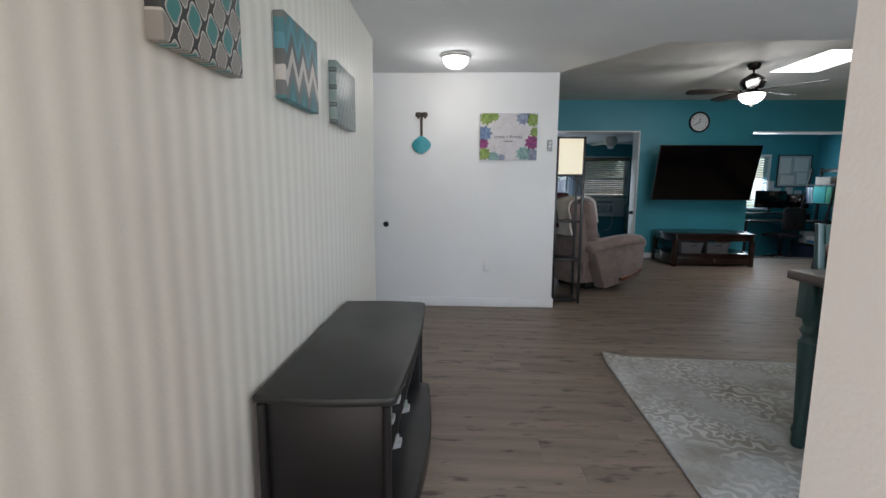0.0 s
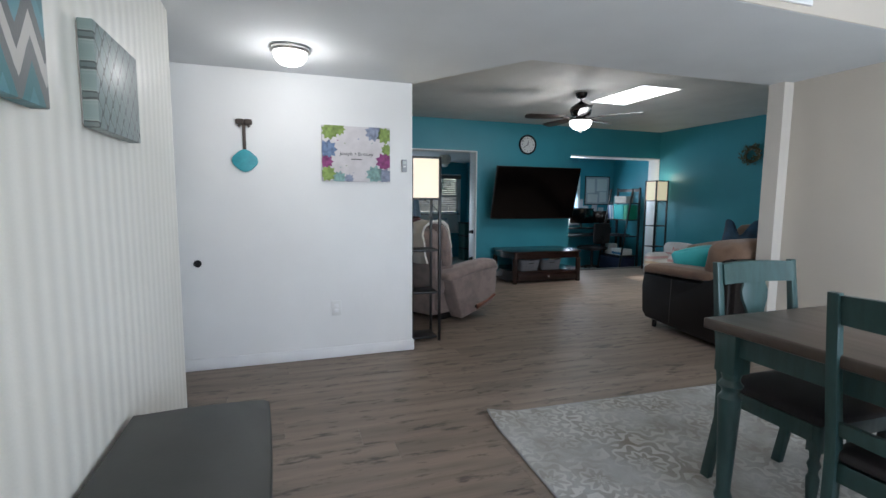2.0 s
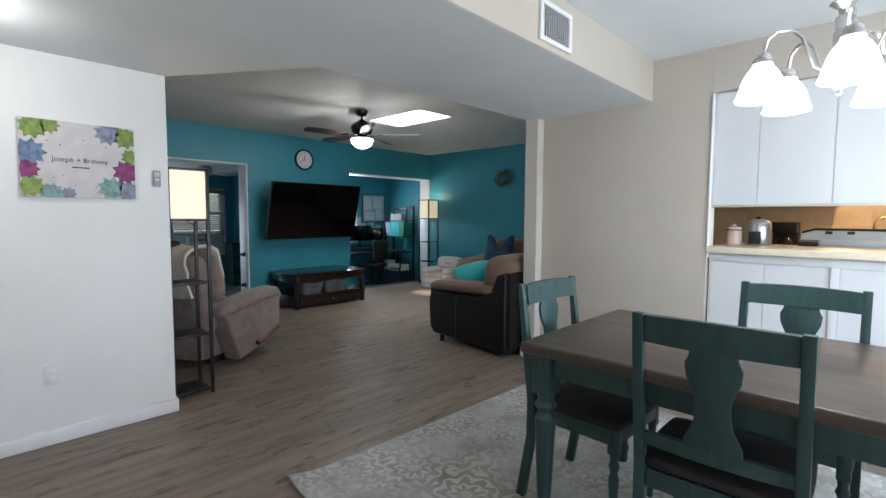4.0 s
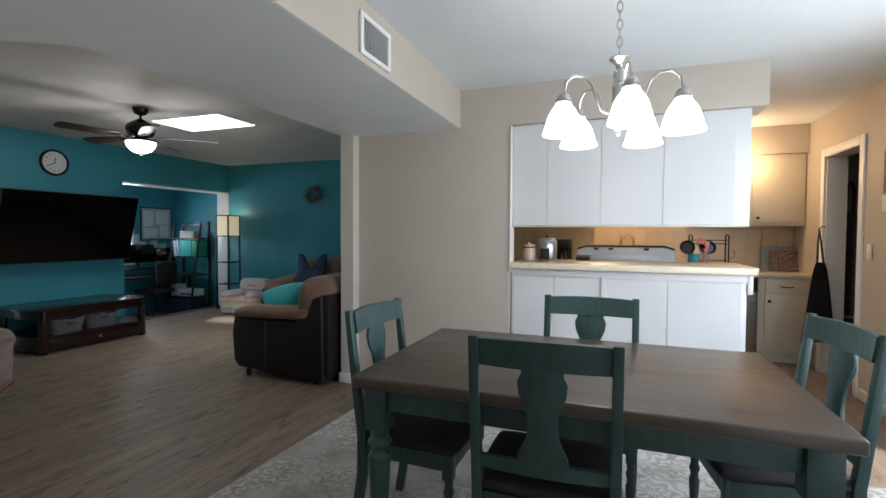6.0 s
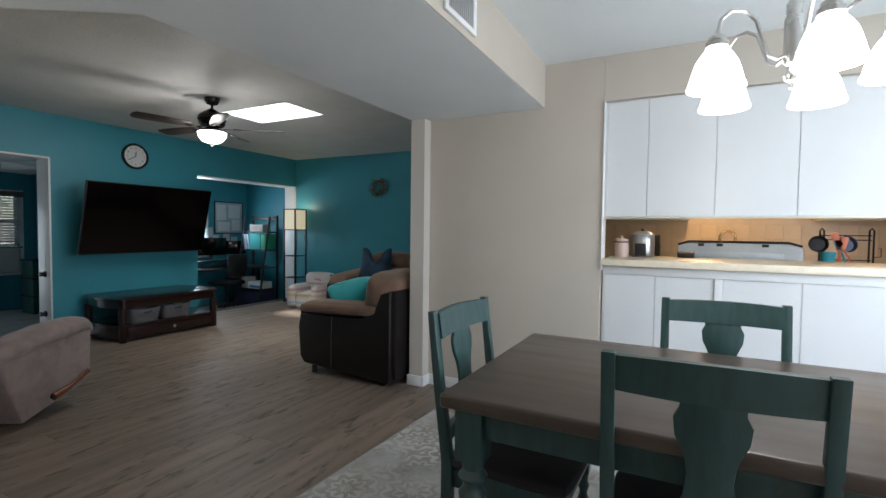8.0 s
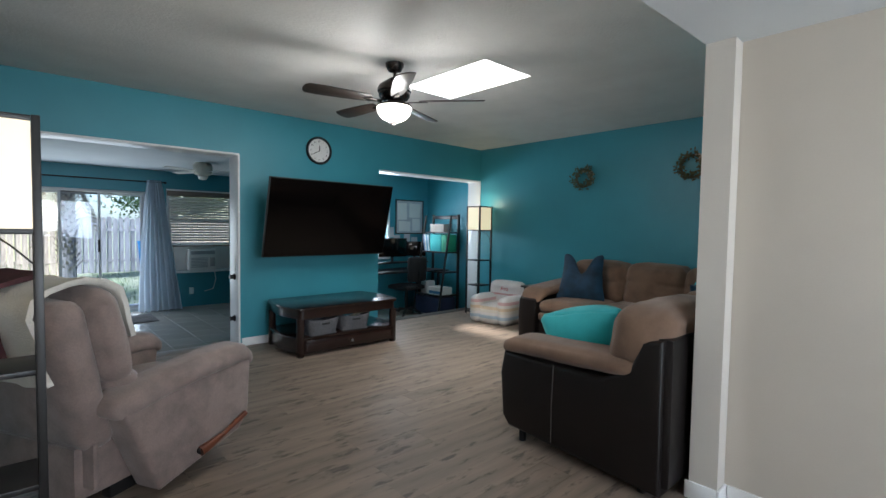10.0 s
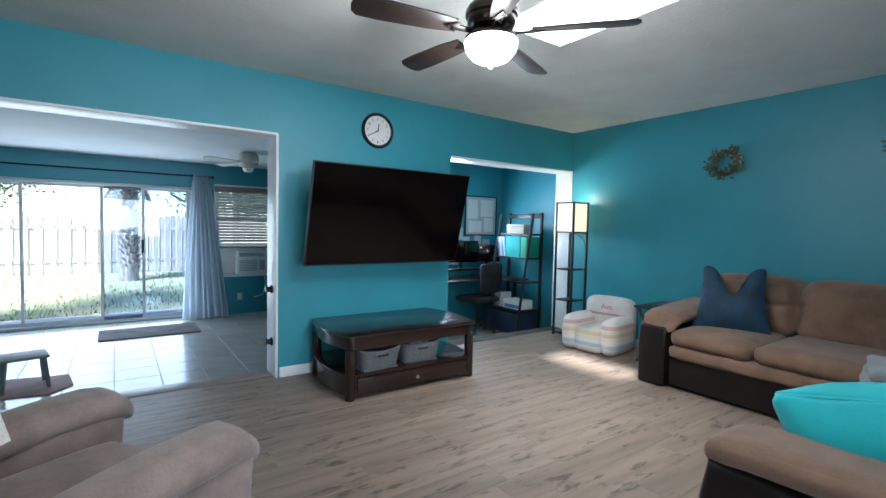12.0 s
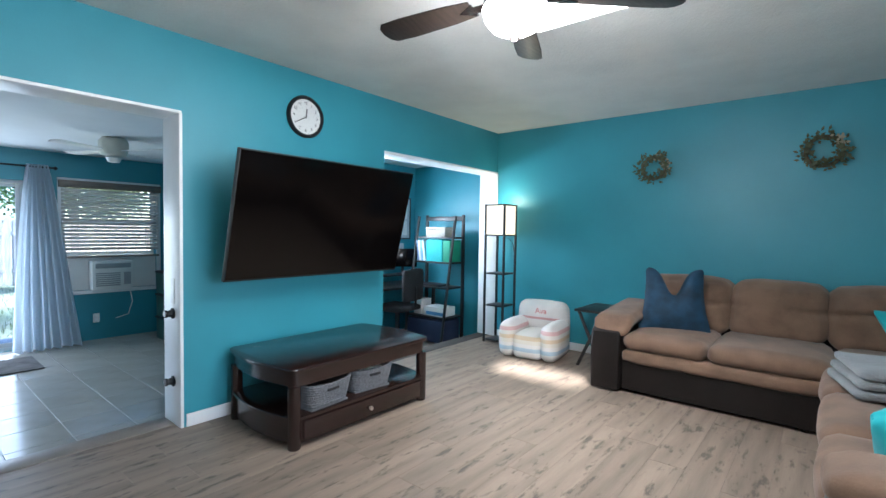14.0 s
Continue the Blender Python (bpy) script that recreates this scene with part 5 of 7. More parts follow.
# knitted throw over the recliner's back
th = thing("knitted_throw", "cream knitted throw draped over the recliner's back", "throw", (0, 0, 0))
th.matrix_basis = pose(1.985, 5.70, 0, 0, 0, -61)


def sheet(points, x0, x1, thick, nx=10, sag=0.004, seed=1):
    """A cloth strip of some thickness along points of the y-z plane."""
    bm = bmesh.new()
    n = len(points)
    grid = []
    for side in (0, 1):
        g = []
        for i, (y, z) in enumerate(points):
            a, b = points[max(i - 1, 0)], points[min(i + 1, n - 1)]
            ty, tz = b[0] - a[0], b[1] - a[1]
            l = math.hypot(ty, tz) or 1
            ny, nz = -tz / l, ty / l
            rowv = []
            for k in range(nx + 1):
                x = x0 + (x1 - x0) * k / nx
                w = sag * noise.noise(Vector((x * 12, y * 12 + seed, z * 12)))
                off = thick * side + w
                rowv.append(bm.verts.new((x + 0.008 * noise.noise(Vector((z * 9, y * 9, seed))), y + ny * off, z + nz * off)))
            g.append(rowv)
        grid.append(g)
    for side, g in enumerate(grid):
        for i in range(n - 1):
            for k in range(nx):
                q = (g[i][k], g[i][k + 1], g[i + 1][k + 1], g[i + 1][k])
                bm.faces.new(q if side == 0 else q[::-1])
    a, b = grid
    for i in range(n - 1):
        bm.faces.new((a[i][0], a[i + 1][0], b[i + 1][0], b[i][0]))
        bm.faces.new((a[i + 1][nx], a[i][nx], b[i][nx], b[i + 1][nx]))
    for k in range(nx):
        bm.faces.new((a[0][k + 1], a[0][k], b[0][k], b[0][k + 1]))
        bm.faces.new((a[n - 1][k], a[n - 1][k + 1], b[n - 1][k + 1], b[n - 1][k]))
    bmesh.ops.recalc_face_normals(bm, faces=bm.faces[:])
    return bm


part("cloth", sheet([(-0.488, 0.62), (-0.505, 0.72), (-0.522, 0.82), (-0.54, 0.90), (-0.53, 0.955), (-0.48, 0.985), (-0.41, 1.0), (-0.34, 1.01), (-0.27, 1.0), (-0.215, 0.965), (-0.185, 0.90), (-0.165, 0.82), (-0.15, 0.75)], -0.33, 0.29, 0.024, 18, 0.022), THROW, th, smooth=80)
mc = thing("maroon_blanket", "maroon blanket hanging behind the recliner's back over the throw", "blanket", (0, 0, 0))
mc.matrix_basis = pose(1.985, 5.70, 0, 0, 0, -61)
part("cloth", sheet([(-0.53, 0.70), (-0.548, 0.79), (-0.572, 0.88), (-0.585, 0.95), (-0.555, 1.005), (-0.49, 1.028), (-0.42, 1.04)], -0.34, 0.12, 0.02, 14, 0.02, 5), mat("maroon cloth", (0.10, 0.035, 0.04), 0.9, vary=0.25, fine=150, bump=0.3), mc, smooth=80)

# child's armchair and side table
kc = thing("kids_armchair", "small striped pastel child's armchair with a red embroidered name", "armchair", (0, 0, 0))
kc.matrix_basis = pose(6.45, 7.02, 0, 0, 0, 97)
KID = mat("pastel striped cotton", (0.66, 0.63, 0.58), 0.9, vary=0.05, fine=200, bump=0.1)
nt = KID.node_tree
tc, sep, fr_, rp = nt.nodes.new("ShaderNodeTexCoord"), nt.nodes.new("ShaderNodeSeparateXYZ"), nt.nodes.new("ShaderNodeMath"), nt.nodes.new("ShaderNodeValToRGB")
ml = nt.nodes.new("ShaderNodeMath")
ml.operation, fr_.operation = "MULTIPLY", "FRACT"
ml.inputs[1].default_value = 3.2
nt.links.new(tc.outputs["Object"], sep.inputs[0])
nt.links.new(sep.outputs[2], ml.inputs[0])
nt.links.new(ml.outputs[0], fr_.inputs[0])
nt.links.new(fr_.outputs[0], rp.inputs[0])
rp.color_ramp.interpolation = "CONSTANT"
cols = [(0.66, 0.64, 0.62), (0.66, 0.64, 0.62), (0.38, 0.49, 0.58), (0.66, 0.64, 0.62), (0.64, 0.60, 0.53), (0.60, 0.48, 0.34), (0.64, 0.61, 0.57), (0.58, 0.38, 0.37)]
while len(rp.color_ramp.elements) < len(cols):
    rp.color_ramp.elements.new(0.5)
for i, c in enumerate(cols):
    rp.color_ramp.elements[i].position, rp.color_ramp.elements[i].color = i / len(cols), (*c, 1)
nt.links.new(rp.outputs[0], nt.nodes["Principled BSDF"].inputs["Base Color"])
PALE_COT = mat("cream cotton", (0.60, 0.57, 0.55), 0.9, vary=0.05, fine=200)
part("seat", soft(-0.15, 0.15, -0.22, 0.24, 0.0, 0.25, 0.05, 8, puff=0.02), KID, kc, smooth=80)
for s in (-1, 1):
    part("arm", soft(s * 0.225 - 0.085, s * 0.225 + 0.085, -0.25, 0.25, 0.0, 0.36, 0.075, 8, puff=0.015), KID, kc, smooth=80)
part("backrest", soft(-0.27, 0.27, -0.34, -0.19, 0.0, 0.53, 0.06, 8, puff=0.02), PALE_COT, kc, smooth=80)
part("name", moved(lettering("Ava", 0.085, 0.001), Matrix.Translation((0.0, -0.168, 0.435)) @ pose(0, 0, 0, 90, 0, 180)), mat("red thread", (0.48, 0.09, 0.10), 0.8), kc, "red embroidered letters")
part("band", box(-0.21, 0.21, -0.178, -0.170, 0.345, 0.37, 0.002), mat("rose band", (0.50, 0.28, 0.28), 0.9), kc)

sd = thing("side_table", "small black wooden side table with crossed legs beside the sofa", "side table", (6.60, 6.40, 0))
part("top", box(-0.25, 0.28, -0.145, 0.145, 0.53, 0.553, 0.004), BLACK_WOOD, sd)
for x in (-0.2, 0.23):
    for s in (-1, 1):
        part("leg", tube([(x, s * 0.12, 0.0), (x, 0, 0.27 + 0.001 * s), (x, -s * 0.12, 0.53)], 0.016, 8), BLACK_WOOD, sd)

# wreaths
def wreath(at, r, seed, label):
    r *= 0.84
    o = thing("wreath", label, "wreath", at, 0, "wreaths on the teal wall")
    part("hoop", moved(tube([(r * math.cos(a), r * math.sin(a), 0) for a in [2 * math.pi * i / 30 for i in range(31)]], 0.014, 8), pose(0, 0, 0, 0, 90, 0)), mat("twig brown", (0.10, 0.07, 0.045), 0.9), o)
    rg = random.Random(seed)
    for name, n, cols_, lab in (("leaves", 190, WREATH_G, "dusty green leaves"), ("blossoms", 26, WREATH_W, "pale dried blossoms")):
        b = bmesh.new()
        for k in range(n):
            a = rg.uniform(0, 2 * math.pi) if name == "leaves" else rg.gauss(2.6, 0.45)
            rr = r + rg.uniform(-0.035, 0.045)
            c = Vector((-0.012 - rg.uniform(0, 0.04), rr * math.cos(a), rr * math.sin(a)))
            ln, wd = (rg.uniform(0.03, 0.055), 0.011) if name == "leaves" else (0.022, 0.016)
            dv = Vector((rg.uniform(-0.6, 0.1), rg.uniform(-1, 1), rg.uniform(-1, 1))).normalized()
            sv = dv.cross(Vector((1, rg.uniform(-0.5, 0.5), 0))).normalized()
            vs = [b.verts.new(p) for p in (c, c + dv * ln * 0.5 + sv * wd, c + dv * ln, c + dv * ln * 0.5 - sv * wd)]
            b.faces.new(vs)
        part(name, b, cols_, o, lab, smooth=False)


WREATH_G = mat("dusty green leaf", (0.085, 0.105, 0.05), 0.8, vary=0.3, scale=30, color2=(0.05, 0.055, 0.03))
WREATH_W = mat("dried blossom", (0.33, 0.30, 0.22), 0.9, vary=0.2)
wreath((RW - 0.016, 6.01, 1.925), 0.125, 3, "small wreath of dusty green leaves and pale blossoms")
wreath((RW - 0.016, 4.73, 1.965), 0.14, 8, "larger wreath of dark green leaves on the teal wall")

# ---- kitchen ----
def cabinet_door(parent, x, y0, y1, z0, z1, m, name="door", face=-1):
    """A flat door in the plane x, that looks to -x, with a shadow gap round it."""
    return part(name, box(x + face * 0.004, x, y0 + 0.001, y1 - 0.001, z0, z1, 0.0012, 1), m, parent)


bar = thing("bar_cabinet", "white painted base cabinet under the pass-through counter", "cabinet", (0, 0, 0))
part("body", box(4.115, 4.62, 0.575, 2.165, 0.0, 1.03, 0.003), CAB_WHITE, bar)
for k, (a, b) in enumerate(((2.15, 1.84), (1.835, 1.50), (1.452, 1.06), (1.055, 0.605))):
    cabinet_door(bar, 4.1145, b, a, 0.085, 0.972, CAB_WHITE)
part("stile", box(4.098, 4.1145, 1.455, 1.497, 0.02, 0.975, 0.002), CAB_WHITE, bar)
part("latch", box(4.088, 4.0975, 1.468, 1.484, 0.73, 0.80, 0.003), NICKEL, bar)
part("top_rail", box(4.10, 4.1145, 0.575, 2.165, 0.976, 1.029, 0.002), CAB_WHITE, bar)
part("end_bracket", box(4.10, 4.20, 0.54, 0.574, 0.90, 1.029, 0.006), CAB_WHITE, bar)

ct = thing("pass_through_counter", "cream laminate counter with rounded edge over the white cabinet", "counter", (0, 0, 0))
pts = [(4.05, 0.575), (4.075, 0.53), (4.12, 0.505), (4.70, 0.505), (4.70, 2.165), (4.05, 2.165)]
part("worktop", slab(pts, 1.031, 1.08, "z", 0.010, 3), CREAM_TOP, ct)
jm = thing("pass_through_jamb", "white painted jamb of the pass-through opening", "trim", kind="structure")
part("jamb", box(4.058, 4.20, 2.166, 2.174, 1.0, 2.136, 0.003), TRIM, jm)

hang = thing("hanging_cabinet", "row of white flat-front cupboards hanging under the bulkhead", "cabinet", (0, 0, 0))
part("body", box(4.105, 4.40, 0.572, 2.165, 1.362, C2, 0.003), CAB_WHITE, hang)
for a, b in ((2.15, 1.90), (1.897, 1.515), (1.51, 1.10), (1.095, 0.66)):
    cabinet_door(hang, 4.1045, b, a, 1.368, C2 - 0.01, CAB_WHITE)
part("light_rail", box(4.10, 4.13, 0.572, 2.165, 1.352, 1.3615, 0.001), CREAM_TOP, hang)

# far run of the kitchen along the back wall
WARM_CAB = mat("cream painted cabinet", (0.64, 0.59, 0.49), 0.4, vary=0.02)
base = thing("base_cabinet", "cream painted kitchen base cabinet with drawer and door", "cabinet", (0, 0, 0))
part("body", box(6.07, 6.655, FY + 0.013, 0.03, 0.10, 0.868, 0.003), WARM_CAB, base)
part("toe_kick", box(6.13, 6.655, FY + 0.013, 0.03, 0.0, 0.099, 0), WARM_CAB, base)
dr_ = part("drawer", box(6.05, 6.0695, -0.40, -0.03, 0.72, 0.845, 0.003), WARM_CAB, base)
part("handle", tube([(6.05, -0.27, 0.785), (6.03, -0.25, 0.778), (6.03, -0.18, 0.778), (6.05, -0.16, 0.785)], 0.005, 8), BRONZE, dr_, "dark curved handle")
do_ = part("door", box(6.05, 6.0695, -0.40, -0.03, 0.13, 0.705, 0.003), WARM_CAB, base)
part("knob", box(6.028, 6.0495, -0.075, -0.05, 0.62, 0.645, 0.004), BRONZE, do_, "dark square knob")
dw = thing("dishwasher", "stainless steel dishwasher front under the back counter", "dishwasher", (0, 0, 0))
part("body", box(6.07, 6.655, 0.035, 0.63, 0.10, 0.868, 0.003), STEEL, dw)
part("panel", box(6.045, 6.0695, 0.04, 0.625, 0.72, 0.865, 0.004), BLACK_PLASTIC, dw)
part("front", box(6.045, 6.0695, 0.04, 0.625, 0.11, 0.715, 0.004), STEEL, dw)
b2 = thing("sink_cabinet", "cream painted sink cabinet along the kitchen wall", "cabinet", (0, 0, 0))
part("body", box(6.07, 6.655, 0.635, 3.49, 0.0, 0.868, 0.003), WARM_CAB, b2)
wt = thing("back_counter", "cream laminate worktop along the kitchen wall", "counter", (0, 0, 0))
part("worktop", box(6.03, 6.657, FY + 0.013, 3.49, 0.869, 0.91, 0.008), CREAM_TOP, wt)
for name, y0, y1, z0 in (("wall_cabinet", FY + 0.013, 0.53, 1.40), ("wall_cabinet", 1.64, 3.49, 1.40)):
    u = thing(name, "cream painted wall cupboard over the back counter", "cabinet", (0, 0, 0), group="kitchen wall cupboards")
    part("body", box(6.34, 6.655, y0, y1, z0, 2.149, 0.003), WARM_CAB, u)
    n = max(1, round((y1 - y0) / 0.45))
    for k in range(n):
        a = y0 + (y1 - y0) * k / n
        d_ = part("door", box(6.32, 6.3395, a + 0.02, a + (y1 - y0) / n - 0.02, z0 + 0.04, 2.12, 0.003), WARM_CAB, u)
        part("knob", box(6.298, 6.3195, a + (y1 - y0) / n - 0.07, a + (y1 - y0) / n - 0.045, z0 + 0.07, z0 + 0.095, 0.004), BRONZE, d_, "dark square knob")
for y in (0.15, 2.7):
    dl = thing("downlight", "small round recessed downlight in the kitchen soffit", "downlight", (6.31, y, 2.149), group="downlights")
    part("lens", lathe([(0.0, -0.004), (0.03, -0.004), (0.032, 0.0)], seg=20), glow("lit downlight", (1, 0.72, 0.38), 12), dl)
lamp("kitchen_downlight", "POINT", 12, (1.0, 0.66, 0.36), Matrix.Translation((6.08, 0.12, 2.06)), 0.04)
# no fixture hangs here: a warm fill lamp added to brighten the backsplash
lamp("kitchen_downlight", "POINT", 36, (1.0, 0.66, 0.36), Matrix.Translation((6.2, 1.55, 2.05)), 0.05)
# backsplash tiles
rng = random.Random(9)
BT = mat("tan wall tile", (0.56, 0.44, 0.30), 0.3, vary=0.05, rand=0.06)
bts = thing("backsplash", "tan tiled backsplash behind the counter", "backsplash", kind="structure")
tmesh = put_mesh("tile", box(-0.006, 0.0, 0, 0.147, 0, 0.147, 0.0015, 1), BT, False)
for i in range(26):
    for j in range(3):
        o = new("tile", tmesh)
        o.location = (6.659, FY + 0.02 + 0.15 * i, 0.912 + 0.15 * j)
        o.parent = bts

# range seen from behind
rg_ = thing("stove", "stove with pale grey back panel facing the pass-through", "stove", (0, 0, 0))
part("body", box(4.76, 5.40, 0.94, 1.72, 0.0, 0.915, 0.01), BLACK_PLASTIC, rg_)
pn = [(0.94, 0.916), (1.72, 0.916), (1.72, 1.165), (1.64, 1.19), (1.02, 1.19), (0.94, 1.165)]
part("back_panel", slab(pn, 4.745, 4.80, "x", 0.012, 3), mat("pale grey enamel", (0.44, 0.49, 0.52), 0.35, vary=0.06), rg_, "pale grey sheet metal back")
part("ridge", box(4.738, 4.746, 1.05, 1.60, 1.075, 1.125, 0.004), mat("pale grey enamel ridge", (0.52, 0.57, 0.60), 0.3), rg_)
part("cap", tube([(4.772, 0.945, 1.172), (4.772, 1.02, 1.197), (4.772, 1.64, 1.197), (4.772, 1.715, 1.172)], 0.010, 8), BLACK_PLASTIC, rg_)
for y in (1.16, 1.44, 1.56):
    part("clip", box(4.737, 4.7445, y - 0.02, y + 0.02, 1.165, 1.185, 0.002), BLACK_PLASTIC, rg_)


def small(name, label, cat, at, pieces, turn=0):
    o = thing(name, label, cat, at, turn)
    for n_, b_, m_ in pieces:
        part(n_, b_, m_, o)
    return o


TOP = 1.0805
small("canister", "pale pink ceramic canister with dark band on the counter", "canister", (4.42, 2.085, TOP), [
    ("jar", lathe([(0.05, 0), (0.052, 0.01), (0.052, 0.10), (0.05, 0.104)], seg=28), mat("pink ceramic", (0.60, 0.44, 0.38), 0.35)),
    ("band", lathe([(0.053, 0.1045), (0.053, 0.112), (0.05, 0.1125)], seg=28), BLACK_PLASTIC),
    ("lid", lathe([(0.05, 0.113), (0.05, 0.128), (0.012, 0.136), (0.014, 0.15), (0.0, 0.156)], seg=28), mat("pink ceramic lid", (0.60, 0.44, 0.38), 0.35))])
small("rice_cooker", "round steel cooker with black control panel on the counter", "cooker", (4.50, 1.945, TOP), [
    ("body", lathe([(0.075, 0), (0.08, 0.012), (0.082, 0.14), (0.078, 0.15)], seg=32), STEEL),
    ("lid", lathe([(0.079, 0.1505), (0.078, 0.165), (0.05, 0.185), (0.0, 0.192)], seg=32), GREY_PLASTIC),
    ("panel", box(-0.087, -0.079, -0.03, 0.045, 0.01, 0.10, 0.004), BLACK_PLASTIC),
    ("lid_knob", box(-0.02, 0.02, -0.012, 0.012, 0.188, 0.208, 0.004), BLACK_PLASTIC)])
small("coffee_maker", "black coffee maker with glass jug on the back counter", "coffee maker", (6.35, 2.02, 0.9105), [
    ("body", box(0.04, 0.13, -0.11, 0.11, 0, 0.33, 0.01), BLACK_PLASTIC), ("base", box(-0.13, 0.0395, -0.11, 0.11, 0, 0.03, 0.006), BLACK_PLASTIC),
    ("head", box(-0.13, 0.0395, -0.11, 0.11, 0.22, 0.33, 0.012), BLACK_PLASTIC), ("jug", lathe([(0.05, 0.031), (0.075, 0.05), (0.075, 0.13), (0.05, 0.18)], -0.05, 0, 24), mat("dark jug glass", (0.02, 0.015, 0.012), 0.1))])
small("radio_box", "small black box on the counter", "box", (4.60, 1.66, TOP), [("body", box(-0.03, 0.03, -0.055, 0.055, 0, 0.045, 0.006), BLACK_PLASTIC), ("plate", box(-0.0325, -0.0305, -0.05, 0.05, 0.03, 0.042, 0.001), mat("bronze plate", (0.14, 0.09, 0.06), 0.4))])
fa = [(0, 0, 0.91), (0, 0, 1.215)] + [(-0.075 + 0.075 * math.cos(a), 0, 1.215 + 0.075 * math.sin(a)) for a in [math.pi * i / 10 for i in range(1, 11)]] + [(-0.15, 0, 1.17)]
small("kitchen_faucet", "brass gooseneck kitchen faucet at the sink", "faucet", (6.50, 1.20, 0.001), [("spout", tube(fa, 0.013, 10), BRASS), ("base", lathe([(0.03, 0.91), (0.03, 0.925), (0.016, 0.95)], seg=20), BRASS), ("lever", tube([(0, 0.02, 0.96), (0, 0.08, 1.0)], 0.007, 8), BRASS)], -75)
# dish rack with pans and utensils behind the counter end
rack = thing("dish_rack", "black wire dish rack standing on the counter", "dish rack", (4.93, 0.665, 0.0))
for y in (-0.14, 0.13):
    part("upright", tube([(0, y, 1.05), (0, y, 1.29), (0, y + 0.012, 1.305), (0, y + 0.024, 1.29), (0, y + 0.024, 1.05)], 0.006, 8), BLACK_METAL, rack)
for z in (1.085, 1.225, 1.255):
    part("wire", tube([(0, -0.13, z), (0, 0.15, z)], 0.004, 6), BLACK_METAL, rack)
part("hook", tube([(0, -0.14, 1.11), (0, -0.18, 1.11), (0, -0.18, 1.17), (0, -0.165, 1.17)], 0.003, 6), BLACK_METAL, rack)
part("stand", box(-0.12, 0.14, -0.19, 0.19, 0.0, 1.05, 0.01), CAB_WHITE, rack)
ute = [("pan", moved(lathe([(0.0, 0), (0.045, 0), (0.058, 0.03), (0.055, 0.03), (0.043, 0.006), (0.0, 0.006)], seg=28), pose(4.88, 0.84, 1.19, 0, -80, 0)), BLACK_METAL, "black frying pan leaning in the dish rack", "pan"),
       ("pan", moved(lathe([(0.0, 0), (0.045, 0), (0.058, 0.03), (0.055, 0.03), (0.043, 0.006), (0.0, 0.006)], seg=28), pose(4.87, 0.69, 1.19, 0, -76, 8)), mat("dark blue enamel", (0.02, 0.03, 0.07), 0.3), "dark blue pan leaning in the dish rack", "pan")]
for n_, b_, m_, lab, cat in ute:
    single(n_, b_, m_, lab, cat, group="washed dishes")
ORANGE, CYAN = mat("orange silicone", (0.55, 0.15, 0.07), 0.5), mat("turquoise plastic", (0.03, 0.28, 0.36), 0.4)
small("drying_cup", "small turquoise cup in the dish rack", "cup", (4.84, 0.79, 1.0505), [("cup", lathe([(0.035, 0), (0.045, 0.09), (0.042, 0.09), (0.032, 0.006), (0, 0.006)], seg=20), CYAN)])
for k, (y, tilt, m_, h) in enumerate(((0.79, 12, ORANGE, 0.20), (0.765, -8, ORANGE, 0.18), (0.70, -28, ORANGE, 0.25), (0.735, -20, CYAN, 0.18))):
    small("spatula", ("orange" if m_ is ORANGE else "turquoise") + " spatula standing in the dish rack", "spatula", (4.835, y - 0.05, 1.0505), [("handle", moved(tube([(0, 0, 0), (0, 0, h * 0.6)], 0.006, 8), pose(0, 0, 0, tilt, 0, 0)), m_), ("blade", moved(box(-0.004, 0.004, -0.02, 0.02, h * 0.6, h, 0.003), pose(0, 0, 0, tilt, 0, 0)), m_)])
small("picture_tray", "framed tray and patterned tin leaning on the back counter", "tray", (6.52, -0.275, 0.9105), [
    ("tray", moved(box(-0.012, 0.012, -0.13, 0.15, 0, 0.27, 0.006), pose(0.07, 0, 0, 0, 12, 0)), GREY_PLASTIC), ("tin", moved(box(-0.03, 0.03, -0.17, 0.09, 0, 0.215, 0.006), pose(0.0, 0, 0.004, 0, 10, 0)), pattern_mat("flowered tin", "floral", [(0.02, 0.02, 0.025), (0.02, 0.02, 0.025), (0.55, 0.30, 0.20), (0.02, 0.02, 0.025), (0.5, 0.42, 0.33)], 16))])
tg = thing("hanging_tongs", "black handled steel tongs hanging on the cupboard", "tongs", (4.25, 0.565, 1.36))
for s in (-1, 1):
    part("handle", tube([(0.012 * s, -0.004, 0.42), (0.02 * s, -0.004, 0.22)], 0.011, 8), BLACK_PLASTIC, tg)
    part("jaw", tube([(0.02 * s, -0.004, 0.22), (0.03 * s, -0.004, 0.10), (0.01 * s, -0.004, 0.03)], 0.004, 6), BRONZE, tg)

